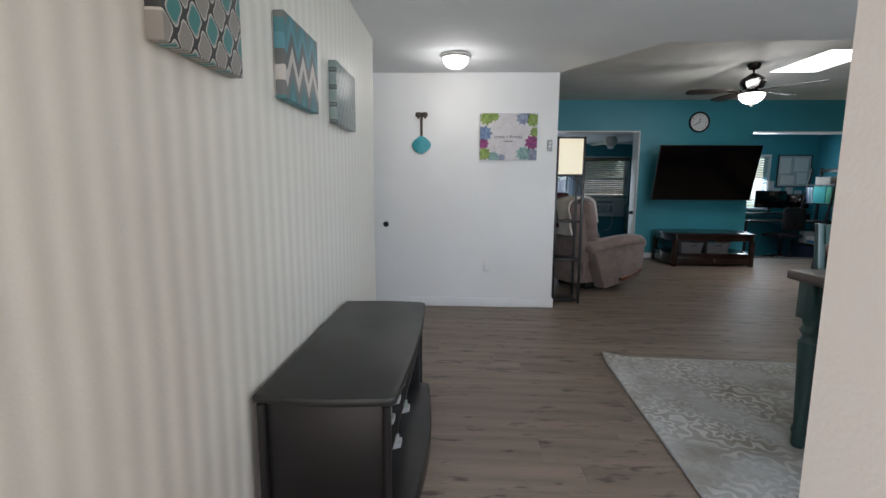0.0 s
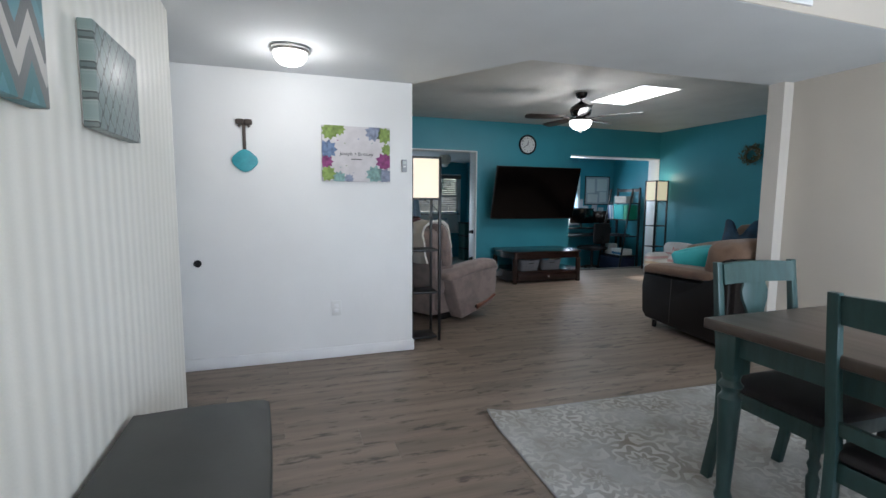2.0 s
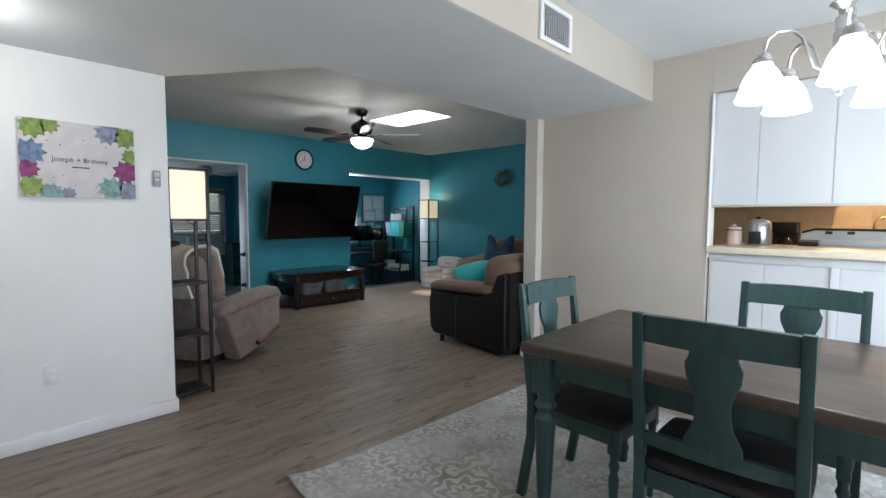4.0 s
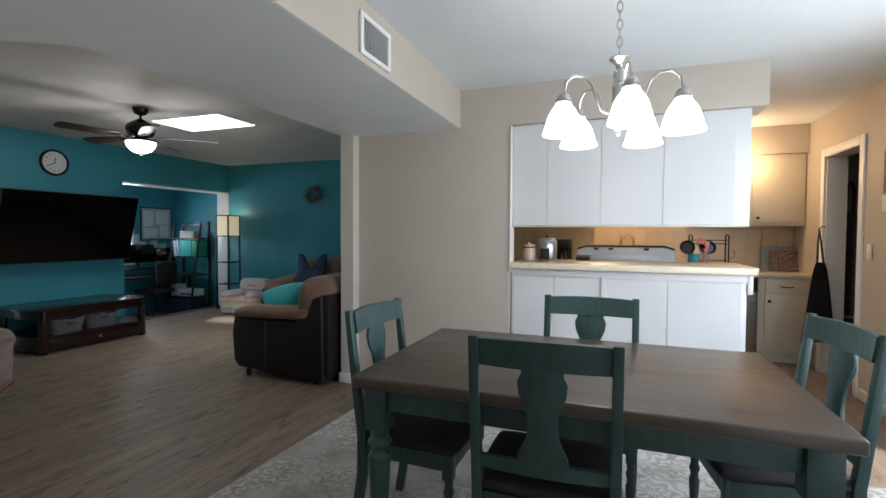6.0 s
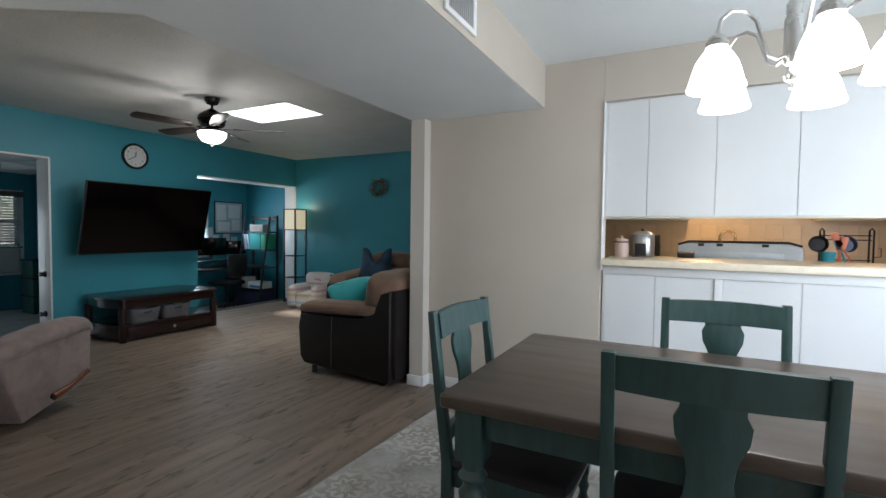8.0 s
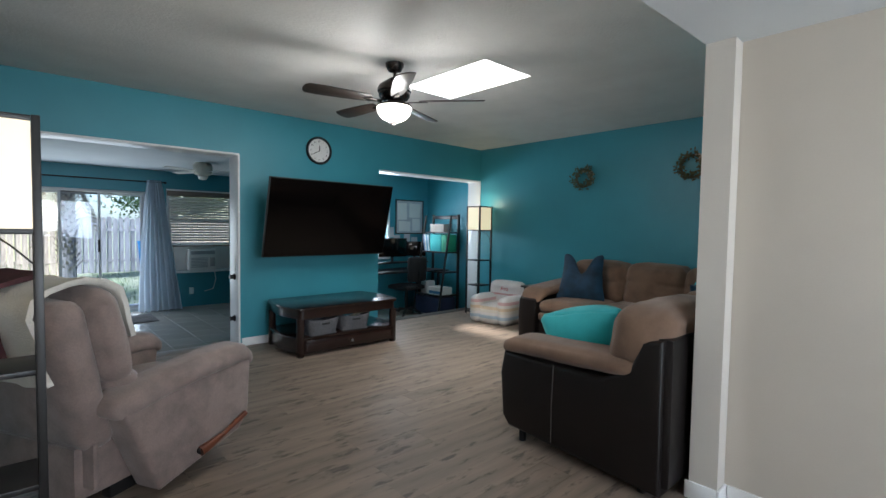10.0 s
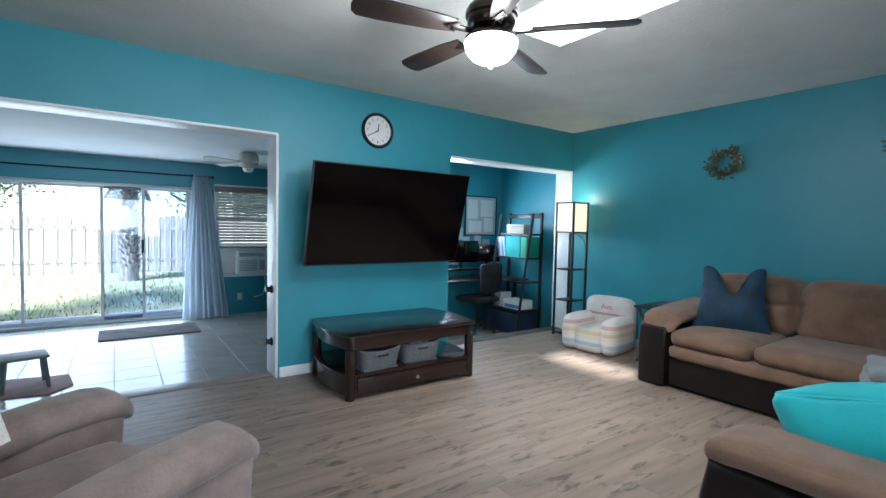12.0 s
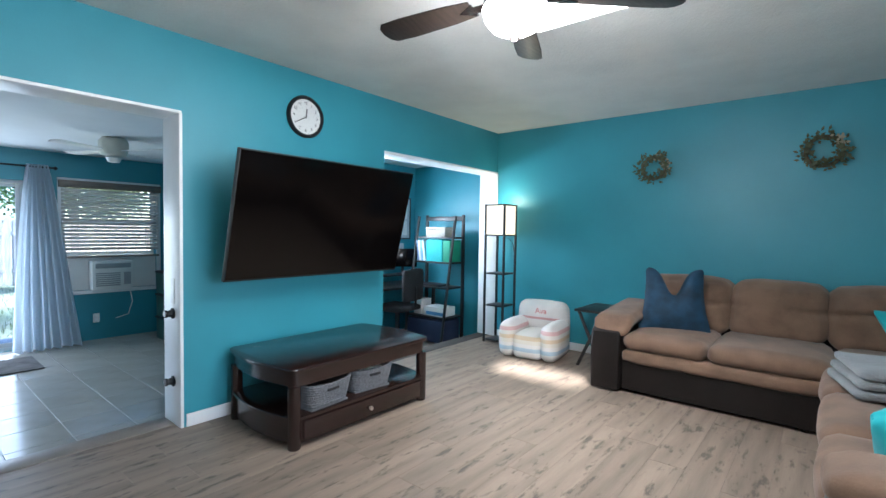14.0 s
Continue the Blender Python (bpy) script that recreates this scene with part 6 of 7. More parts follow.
# doorway with water heater behind it
dt = thing("door_frame_1", "white painted door frame to the utility closet", "door frame", kind="structure")
for x in (DOOR[0] - 0.075, DOOR[1]):
    part("casing", box(x + 0.002, x + 0.073, FY + 0.0105, FY + 0.028, 0, 2.105, 0.004), TRIM, dt)
part("casing", box(DOOR[0] + 0.0, DOOR[1], FY + 0.0105, FY + 0.028, 2.032, 2.105, 0.004), TRIM, dt)
for x in (DOOR[0] + 0.0005, DOOR[1] - 0.0145):
    part("jamb", box(x, x + 0.014, FY - 0.15, FY + 0.01, 0, 2.028, 0.002), TRIM, dt)
setting("closet_walls", join(plain(4.95, 5.07, FY - 1.15, FY - 0.152, 0, 2.4), plain(6.60, 6.72, FY - 1.15, FY - 0.152, 0, 2.4), plain(4.95, 6.72, FY - 1.27, FY - 1.151, 0, 2.4), plain(4.95, 6.72, FY - 1.27, FY - 0.152, 2.401, 2.5), plain(4.95, 6.72, FY - 1.27, FY - 0.152, -0.1, -0.002)), mat("grey closet paint", (0.30, 0.30, 0.31), 0.7), "grey utility closet walls", "wall")
wh = thing("water_heater", "dark grey cylindrical water heater with a pipe loop on top", "water heater", (6.27, FY - 0.43, 0))
part("tank", lathe([(0.22, 0.0), (0.23, 0.01), (0.23, 1.48), (0.20, 1.52), (0.0, 1.53)], seg=40), mat("dark grey enamel", (0.05, 0.053, 0.06), 0.35), wh)
part("ring", lathe([(0.233, 0.50), (0.236, 0.51), (0.233, 0.52)], seg=40), STEEL, wh)
part("pipe", tube([(-0.08, 0.1, 1.50), (-0.08, 0.1, 1.75), (-0.02, 0.1, 1.83), (0.06, 0.1, 1.80), (0.09, 0.1, 1.52)], 0.012, 8), BLACK_METAL, wh)
small("trash_can", "slim steel trash can in front of the water heater", "trash can", (5.88, FY - 0.36, 0), [("can", lathe([(0.11, 0), (0.115, 0.01), (0.115, 0.44), (0.11, 0.45)], seg=28), STEEL), ("lid", lathe([(0.117, 0.4505), (0.118, 0.48), (0.0, 0.50)], seg=28), BLACK_PLASTIC)])

ap = thing("hanging_apron", "black apron hanging from the kitchen wall end", "apron", (5.613, FY + 0.047, 0.0), 20)
bm = bmesh.new()
rows = []
for i in range(13):
    z = 1.04 - 0.72 * i / 12
    wd = 0.04 + 0.12 * (i / 12) ** 0.7
    rows.append([bm.verts.new((-0.03 + 0.012 * math.sin(3 * math.pi * k / 10 + i * 0.25) * (0.3 + i / 12), wd * (k / 5 - 1), z)) for k in range(11)])
for a, b in zip(rows, rows[1:]):
    for k in range(10):
        bm.faces.new((a[k], a[k + 1], b[k + 1], b[k]))
bmesh.ops.solidify(bm, geom=bm.faces[:], thickness=0.01)
moved(bm, pose(0, 0.11, 0.02))
part("cloth", bm, mat("black apron cotton", (0.018, 0.016, 0.018), 0.9, vary=0.2), ap, smooth=80)
part("strap", tube([(-0.03, 0.08, 1.03), (-0.02, 0.10, 1.22), (-0.01, 0.115, 1.36), (-0.02, 0.13, 1.22), (-0.03, 0.14, 1.03)], 0.008, 8), mat("black strap", (0.015, 0.014, 0.015), 0.9), ap)
part("hook", tube([(0.168, -0.085, 1.37), (0.06, 0.02, 1.385), (-0.02, 0.12, 1.362)], 0.005, 6), BRONZE, ap)

cb = thing("cork_board", "brown cork pin board with notes and a pink heart", "pin board", (4.50, FY + 0.012, 1.71))
part("board", box(-0.31, 0.31, 0.0, 0.018, -0.20, 0.21, 0.003), mat("cork", (0.36, 0.21, 0.10), 0.9, vary=0.2, scale=60, fine=200, bump=0.3), cb)
hp = [(0.05 * 16 * math.sin(a) ** 3 / 16, 0.05 * (13 * math.cos(a) - 5 * math.cos(2 * a) - 2 * math.cos(3 * a) - math.cos(4 * a)) / 16) for a in [2 * math.pi * i / 24 for i in range(24)]]
part("heart", moved(slab(hp, 0.019, 0.022, "y"), Matrix.Translation((0.23, 0, 0.03))), mat("pink card", (0.62, 0.32, 0.28), 0.7), cb)
for x, z, w_, h_, t_ in ((0.26, -0.17, 0.05, 0.06, 8), (0.20, -0.20, 0.05, 0.045, -12), (0.15, -0.16, 0.05, 0.05, 5)):
    part("note", moved(box(-w_, w_, 0.0185, 0.0215, -h_, h_, 0), Matrix.Translation((x, 0.0, z)) @ pose(0, 0, 0, 0, t_, 0)), WHITE_PLASTIC, cb)
wall_plate("light_switch", "white light switch on the beige wall", "switch", (5.01, FY + 0.015, 1.175), 180, (0.0,))

# ---- sunroom ----
ALU = mat("white aluminium frame", (0.62, 0.64, 0.66), 0.35, vary=0.03, metal=0.1)
GREY_ALU = mat("grey aluminium", (0.20, 0.22, 0.25), 0.4, metal=0.3)
sl = thing("sliding_door_1", "white framed sliding glass door to the garden", "sliding door", (0, YB + 0.03, 0), kind="structure")
x0, x1, z0, z1 = SUN_SLIDE
part("frame", join(box(x0, x1, 0, 0.10, z1 - 0.04, z1, 0.003), box(x0, x1, 0, 0.10, z0, z0 + 0.035, 0.003), box(x0, x0 + 0.04, 0, 0.10, z0 + 0.0355, z1 - 0.0405, 0.003), box(x1 - 0.04, x1, 0, 0.10, z0 + 0.0355, z1 - 0.0405, 0.003)), ALU, sl)
SCREENED = glass_mat("glass with insect screen", (0.74, 0.82, 0.94))
XM = (0.39, 1.20, 2.05, 2.56, 3.15)
for a, b, dy, stile in ((XM[0], XM[1] + 0.03, 0.06, ALU), (XM[1], XM[2] + 0.03, 0.02, ALU), (XM[2], XM[3] + 0.02, 0.06, GREY_ALU), (XM[3] - 0.02, XM[4], 0.02, ALU)):
    p = part("leaf", join(box(a, a + 0.035, dy, dy + 0.03, z0 + 0.04, z1 - 0.045, 0.003), box(b - 0.035, b, dy, dy + 0.03, z0 + 0.04, z1 - 0.045, 0.003), box(a + 0.0355, b - 0.0355, dy, dy + 0.03, z0 + 0.04, z0 + 0.09, 0.003), box(a + 0.0355, b - 0.0355, dy, dy + 0.03, z1 - 0.08, z1 - 0.045, 0.003)), stile, sl)
    g = part("pane", box(a + 0.036, b - 0.036, dy + 0.012, dy + 0.018, z0 + 0.09, z1 - 0.08, 0), SCREENED if a > 2.0 else GLASS, p)
    g.visible_shadow = False
part("handle", box(2.53, 2.56, -0.03, 0.018, 0.80, 1.0, 0.008), BLACK_PLASTIC, sl, "black pull handle")

rod = thing("curtain_rod", "black curtain rod over the sliding door", "curtain rod", (0, YB - 0.09, 1.965))
part("bar", moved(cyl(0.011, 0.25, 3.46, 0, 0, 12), pose(0, 0, 0, 0, 90, 0)), BLACK_METAL, rod)
for x in (0.28, 2.24, 3.40):
    part("bracket", tube([(x, 0.088, 0.01), (x, 0.0, -0.012)], 0.007, 8), BLACK_METAL, rod)
part("finial", lathe([(0.012, -0.02), (0.024, 0.0), (0.012, 0.02)], seg=14), BLACK_METAL, rod)
rod.children[-1].matrix_basis = pose(3.46, 0, 0, 0, 90, 0)


def curtain(xa_top, xb_top, xa, xb, label):
    o = thing("curtain", label, "curtain", (0, YB - 0.09, 0), 0, "sheer curtains")
    bm = bmesh.new()
    rows, nx, nz = [], 72, 16
    for i in range(nz + 1):
        t = i / nz
        z = 1.99 - t * (1.99 - SUNZ - 0.012)
        k = t ** 0.8
        rows.append([bm.verts.new((xa_top + (xa - xa_top) * k + ((xb_top - xa_top) + ((xb - xa) - (xb_top - xa_top)) * k) * j / nx,
                                   -0.02 + (0.028 + 0.03 * t) * (math.sin(2 * math.pi * (j / nx * 7 + 0.35 * noise.noise(Vector((j * 0.11, t * 1.3, xa)))) + 0.8 * math.sin(3 * t)) + 0.5 * noise.noise(Vector((j * 0.3, t * 2.0, 4.0)))) - 0.13 * t, z)) for j in range(nx + 1)])
    for a, b in zip(rows, rows[1:]):
        for j in range(nx):
            bm.faces.new((a[j], a[j + 1], b[j + 1], b[j]))
    bmesh.ops.solidify(bm, geom=bm.faces[:], thickness=0.002)
    part("cloth", bm, SHEER, o, smooth=80)
    return o


SHEER = mat("sheer pale blue voile", (0.80, 0.84, 0.88), 0.8, vary=0.04, fine=260, trans=0.0)
_nt = SHEER.node_tree
_tl, _mx = _nt.nodes.new("ShaderNodeBsdfTranslucent"), _nt.nodes.new("ShaderNodeMixShader")
_tl.inputs[0].default_value = (0.82, 0.87, 0.92, 1)
_mx.inputs[0].default_value = 0.62
_out = [n for n in _nt.nodes if n.type == "OUTPUT_MATERIAL"][0]
_nt.links.new(_nt.nodes["Principled BSDF"].outputs[0], _mx.inputs[1])
_nt.links.new(_tl.outputs[0], _mx.inputs[2])
_nt.links.new(_mx.outputs[0], _out.inputs[0])
curtain(3.19, 3.39, 3.02, 3.66, "sheer pale blue curtain gathered beside the sliding door")
curtain(0.36, 0.60, 0.30, 0.72, "sheer pale blue curtain at the door's far side")

x0, x1, z0, z1 = SUN_WIN
ACZ = 0.89
wn = thing("window_1", "window with wooden frame and half-closed blinds above an air conditioner", "window", (0, YB, 0), kind="structure")
TAUPE_WOOD = mat("taupe wood valance", (0.21, 0.17, 0.14), 0.5, vary=0.15, stretch=(1, 8, 8))
part("window_frame", join(box(x0 - 0.05, x1 + 0.05, -0.02, 0.0, z1, z1 + 0.05, 0.003), box(x0 - 0.05, x1 + 0.05, -0.05, 0.0, z0 - 0.045, z0 - 0.001, 0.004), box(x0 - 0.05, x0, -0.02, 0.0, z0, z1, 0.003), box(x1, x1 + 0.05, -0.02, 0.0, z0, z1, 0.003)), TRIM, wn)
part("sash", join(box(x0, x1, 0.09, 0.12, ACZ + 0.0, ACZ + 0.05, 0.002), box(x0, x1, 0.09, 0.12, 1.30, 1.34, 0.002), box(x0, x0 + 0.04, 0.09, 0.12, ACZ + 0.05, z1, 0.002), box(x1 - 0.04, x1, 0.09, 0.12, ACZ + 0.05, z1, 0.002)), ALU, wn)
part("pane", box(x0 + 0.04, x1 - 0.04, 0.10, 0.105, ACZ + 0.05, z1, 0), GLASS, wn).visible_shadow = False
part("filler_panel", box(x0 + 0.001, x1 - 0.001, 0.02, 0.05, z0 + 0.001, ACZ, 0.003), WHITE_PLASTIC, wn, "white filler panel round the air conditioner")
bd = thing("window_blinds", "taupe horizontal slat blinds half open at the sunroom window", "blinds", (0, YB - 0.035, 0))
part("valance", box(x0 - 0.045, x1 + 0.045, -0.035, 0.013, z1 - 0.07, z1 + 0.02, 0.004), TAUPE_WOOD, bd)
SLAT = mat("pale slat", (0.66, 0.64, 0.61), 0.5, vary=0.05)
for k in range(17):
    part("slat", moved(box(x0 - 0.02, x1 + 0.02, -0.024, 0.024, -0.0015, 0.0015, 0), pose(0, 0, z1 - 0.10 - 0.046 * k, -46)), SLAT, bd)
part("bottom_rail", box(x0 - 0.02, x1 + 0.02, -0.02, 0.018, 0.87, 0.895, 0.003), TAUPE_WOOD, bd)
for x in (x0 + 0.15, x1 - 0.15):
    part("cord", tube([(x, -0.026, z1 - 0.08), (x, -0.026, 0.89)], 0.002, 6), SLAT, bd)
ac = thing("air_conditioner", "white window air conditioner with grille under the blinds", "air conditioner", (4.02, YB - 0.06, 0.455))
part("case", box(-0.225, 0.225, -0.10, 0.075, 0.0, 0.37, 0.012), WHITE_PLASTIC, ac)
for k in range(7):
    part("louver", box(-0.19, 0.08, -0.108, -0.1005, 0.05 + 0.026 * k, 0.064 + 0.026 * k, 0.002), GREY_PLASTIC, ac)
part("outlet_slot", box(-0.19, 0.20, -0.106, -0.1005, 0.28, 0.34, 0.002), GREY_PLASTIC, ac)
part("control", box(0.12, 0.20, -0.106, -0.1005, 0.06, 0.22, 0.002), GREY_PLASTIC, ac)
part("cord", tube([(0.20, -0.05, 0.0), (0.24, -0.02, -0.18), (0.20, 0.02, -0.36), (0.06, 0.035, -0.40)], 0.006, 6), WHITE_PLASTIC, ac)
wall_plate("wall_outlet", "white electric outlet under the sunroom window", "outlet", (3.87, YB - 0.005, 0.08), 0, (-0.02, 0.02))
sf = thing("ceiling_fan", "white flush ceiling fan in the sunroom", "ceiling fan", (3.62, 10.3, 2.169))
part("housing", lathe([(0.06, -0.19), (0.11, -0.17), (0.13, -0.11), (0.13, -0.04), (0.10, 0.0)], seg=30), mat("cream enamel", (0.62, 0.60, 0.52), 0.35), sf)
part("light_bowl", lathe([(0.0, -0.25), (0.05, -0.24), (0.07, -0.20), (0.06, -0.191)], seg=24), WHITE_PLASTIC, sf)
for k in range(4):
    part("blade", moved(slab([(0.14, -0.04), (0.58, -0.06), (0.60, 0.0), (0.58, 0.06), (0.14, 0.04)], -0.004, 0.004, "z", 0.002), pose(0, 0, -0.13, 8, 0, 90 * k + 25)), WHITE_PLASTIC, sf)
mt = single("door_mat", soft(2.03, 3.15, 10.85, 11.5, SUNZ + 0.001, SUNZ + 0.016, 0.007, 8), mat("grey-brown mat", (0.13, 0.12, 0.12), 0.95, vary=0.2, fine=200, bump=0.6), "grey-brown door mat in front of the sliding door", "door mat")
# child's stool on a pink mat
pm = single("play_mat", slab([(1.25, 9.05), (1.75, 8.95), (1.9, 9.15), (1.85, 9.5), (1.3, 9.6)], SUNZ + 0.001, SUNZ + 0.012, "z", 0.004), mat("pink mat", (0.42, 0.27, 0.26), 0.9, vary=0.1), "pink play mat on the tiled floor", "play mat")
sto = thing("child_stool", "small grey wooden child's stool on the pink mat", "stool", (1.56, 9.25, SUNZ + 0.0125), 12)
GREYW = mat("grey painted wood", (0.22, 0.22, 0.22), 0.6)
part("seat", box(-0.16, 0.16, -0.14, 0.14, 0.26, 0.285, 0.006), GREYW, sto)
for sx in (-1, 1):
    for sy in (-1, 1):
        part("leg", tube([(sx * 0.15, sy * 0.13, 0.0), (sx * 0.125, sy * 0.105, 0.26)], 0.016, 8), GREYW, sto)
    part("stretcher", tube([(sx * 0.14, -0.12, 0.08), (sx * 0.14, 0.12, 0.08)], 0.010, 8), GREYW, sto)
bn = thing("storage_bin", "dark green lidded storage bin in the sunroom corner", "bin", (4.58, 11.35, SUNZ + 0.001))
for k in range(3):
    part("bin", box(-0.16, 0.16, -0.2, 0.2, 0.30 * k, 0.30 * k + 0.27, 0.012), mat("dark green plastic", (0.015, 0.07, 0.06), 0.45), bn)
    part("lid", box(-0.17, 0.17, -0.21, 0.21, 0.30 * k + 0.2705, 0.30 * k + 0.297, 0.006), BLACK_PLASTIC, bn)
# gate cups and a strike plate left on the opening's white lining
for z in (0.285, 0.725):
    cup = part("gate_cup", moved(lathe([(0.0, 0.0), (0.034, 0.0), (0.036, 0.006), (0.024, 0.014), (0.020, 0.034), (0.026, 0.040), (0.024, 0.052), (0.0, 0.054)], seg=20), pose(0, 0, 0, 0, -90, 0)), BLACK_METAL, OPENING_1, "black gate mounting cup")
    cup.location = (OP1[1] - 0.0165, TVW + 0.10, z)
plate = part("strike_plate", box(-0.003, 0.0, -0.03, 0.03, -0.08, 0.08, 0.001), WHITE_PLASTIC, OPENING_1, "white strike plate")
plate.location = (OP1[1] - 0.0165, TVW + 0.10, 0.87)

# ---- office ----
lad = thing("ladder_shelf", "black ladder shelf loaded with bins, binders and papers", "shelf", (6.87, 8.76, SUNZ + 0.001), 90)
# local: front to +y after the turn looks to -x
W_ = 0.32
for s in (-1, 1):
    part("front_rail", tube([(s * W_, 0.25, 0.0), (s * W_, -0.02, 1.68)], 0.019, 8), BLACK_WOOD, lad)
    part("back_rail", box(s * W_ - 0.016, s * W_ + 0.016, -0.21, -0.17, 0.0, 1.70, 0.003), BLACK_WOOD, lad)
part("top_bar", box(-W_ + 0.02, W_ - 0.02, -0.205, -0.175, 1.62, 1.68, 0.003), BLACK_WOOD, lad)
SH = ((0.33, 0.20), (0.72, 0.13), (1.05, 0.08), (1.38, 0.03))
for z, yf in SH:
    part("shelf", box(-W_ + 0.002, W_ - 0.002, -0.20, yf, z, z + 0.022, 0.003), BLACK_WOOD, lad)
part("drawer", box(-W_ + 0.02, W_ - 0.02, -0.16, 0.215, 0.03, 0.31, 0.004), mat("navy fabric box", (0.012, 0.02, 0.055), 0.7), lad, "dark blue bottom drawer")


def on_shelf(name, label, cat, lx, ly, z, bm, m, extra=()):
    o = thing(name, label, cat, (6.87 - ly, 8.76 + lx, SUNZ + 0.001 + z + 0.0225), 90)
    part("body", bm, m, o)
    for n_, b_, m_ in extra:
        part(n_, b_, m_, o)
    return o


on_shelf("storage_box", "beige lidded fabric box on top of the ladder shelf", "box", 0.0, -0.08, 1.38, box(-0.17, 0.17, -0.09, 0.09, 0, 0.10, 0.006), mat("beige box", (0.42, 0.38, 0.33), 0.8), [("lid", box(-0.175, 0.175, -0.095, 0.095, 0.101, 0.13, 0.005), mat("beige lid", (0.46, 0.42, 0.37), 0.8))])
BIN_T, BIN_G = mat("turquoise fabric bin", (0.02, 0.36, 0.36), 0.7, vary=0.06), mat("green fabric bin", (0.02, 0.28, 0.16), 0.7)
on_shelf("fabric_bin", "turquoise fabric bin on the ladder shelf", "bin", -0.03, -0.05, 1.05, box(-0.14, 0.14, -0.12, 0.12, 0, 0.285, 0.01), BIN_T, [("rim", box(-0.142, 0.142, -0.122, 0.122, 0.2855, 0.295, 0.003), BIN_T)])
on_shelf("fabric_bin", "green fabric bin on the ladder shelf", "bin", -0.24, -0.05, 1.05, box(-0.06, 0.06, -0.12, 0.12, 0, 0.285, 0.01), BIN_G)
for k, c in enumerate(((0.50, 0.55, 0.58), (0.12, 0.28, 0.42), (0.55, 0.55, 0.53), (0.10, 0.16, 0.30))):
    o = on_shelf("binder", "ring binder leaning on the ladder shelf", "binder", 0.155 + 0.038 * k, -0.06, 1.05, moved(box(-0.016, 0.016, -0.11, 0.11, 0, 0.28, 0.003), pose(0, 0, 0, 0, 8, 0)), mat("binder cover", c, 0.5))
    o["group"] = "binders"
on_shelf("laptop", "closed dark laptop lying on the ladder shelf", "laptop", 0.05, -0.02, 0.72, box(-0.19, 0.19, -0.13, 0.13, 0, 0.022, 0.005), BLACK_PLASTIC)
on_shelf("paper_box", "white box with blue print on the ladder shelf", "box", -0.08, 0.0, 0.33, box(-0.17, 0.17, -0.13, 0.13, 0, 0.12, 0.004), WHITE_PLASTIC, [("print", box(-0.172, 0.12, 0.1305, 0.1325, 0.015, 0.06, 0), mat("blue print band", (0.08, 0.25, 0.48), 0.5))])
on_shelf("paper_stack", "stack of white papers on the ladder shelf", "papers", 0.20, 0.02, 0.33, box(-0.07, 0.07, -0.10, 0.10, 0, 0.20, 0.003), mat("paper stack", (0.58, 0.58, 0.56), 0.7))

dk = thing("desk", "black computer desk against the office wall", "desk", (6.45, 9.26, SUNZ + 0.001))
part("desktop", box(-0.75, 0.72, -0.30, 0.30, 0.71, 0.74, 0.004), BLACK_WOOD, dk)
for x in (-0.70, 0.67):
    for y in (-0.26, 0.26):
        part("leg", box(x - 0.02, x + 0.02, y - 0.02, y + 0.02, 0, 0.7095, 0.003), BLACK_WOOD, dk)
part("shelf_top", box(-0.6, 0.7, 0.05, 0.28, 0.84, 0.86, 0.003), BLACK_WOOD, dk)
for x in (-0.55, 0.65):
    part("riser", box(x - 0.012, x + 0.012, 0.06, 0.27, 0.7405, 0.8395, 0.002), BLACK_WOOD, dk)
mo = thing("computer_monitor", "black computer monitor on the desk", "monitor", (6.36, 9.33, SUNZ + 0.8615), -12)
part("screen", box(-0.26, 0.26, -0.015, 0.015, 0.10, 0.42, 0.006), SCREEN, mo)
part("stand", join(box(-0.02, 0.02, 0.0155, 0.035, 0.01, 0.25, 0.003), box(-0.1, 0.1, -0.06, 0.08, 0, 0.012, 0.004)), BLACK_PLASTIC, mo)
mo2 = thing("computer_monitor", "second dark monitor turned on the desk", "monitor", (6.86, 9.36, SUNZ + 0.8615), -35)
part("screen", box(-0.20, 0.20, -0.015, 0.015, 0.10, 0.36, 0.006), SCREEN, mo2)
part("stand", join(box(-0.02, 0.02, 0.0155, 0.035, 0.01, 0.25, 0.003), box(-0.09, 0.09, -0.06, 0.07, 0, 0.012, 0.004)), BLACK_PLASTIC, mo2)
oc = thing("office_chair", "black swivel office chair at the desk", "office chair", (6.43, 9.03, SUNZ + 0.001), 8)
part("seat", soft(-0.23, 0.23, -0.23, 0.23, 0.43, 0.51, 0.035, 8, puff=0.01), SEAT_BLACK, oc)
part("backrest", soft(-0.21, 0.21, -0.28, -0.21, 0.58, 0.98, 0.03, 8, puff=0.01), SEAT_BLACK, oc)
part("column", cyl(0.03, 0.08, 0.43, 0, 0, 14), BLACK_METAL, oc)
part("back_bar", tube([(0, -0.15, 0.44), (0, -0.29, 0.50), (0, -0.29, 0.75)], 0.014, 8), BLACK_METAL, oc)
for k in range(5):
    a = radians(72 * k)
    lg = part("base_arm", tube([(0, 0, 0.10), (0.26 * math.cos(a), 0.26 * math.sin(a), 0.065)], 0.016, 8), BLACK_PLASTIC, oc)
    part("caster", moved(cyl(0.025, -0.02, 0.02, 0, 0, 12), pose(0.27 * math.cos(a), 0.27 * math.sin(a), 0.026, 90, 0, 72 * k)), BLACK_PLASTIC, lg)
nb = thing("notice_board", "black framed notice board with white papers on the teal wall", "notice board", (6.92, OY - 0.012, 1.46))
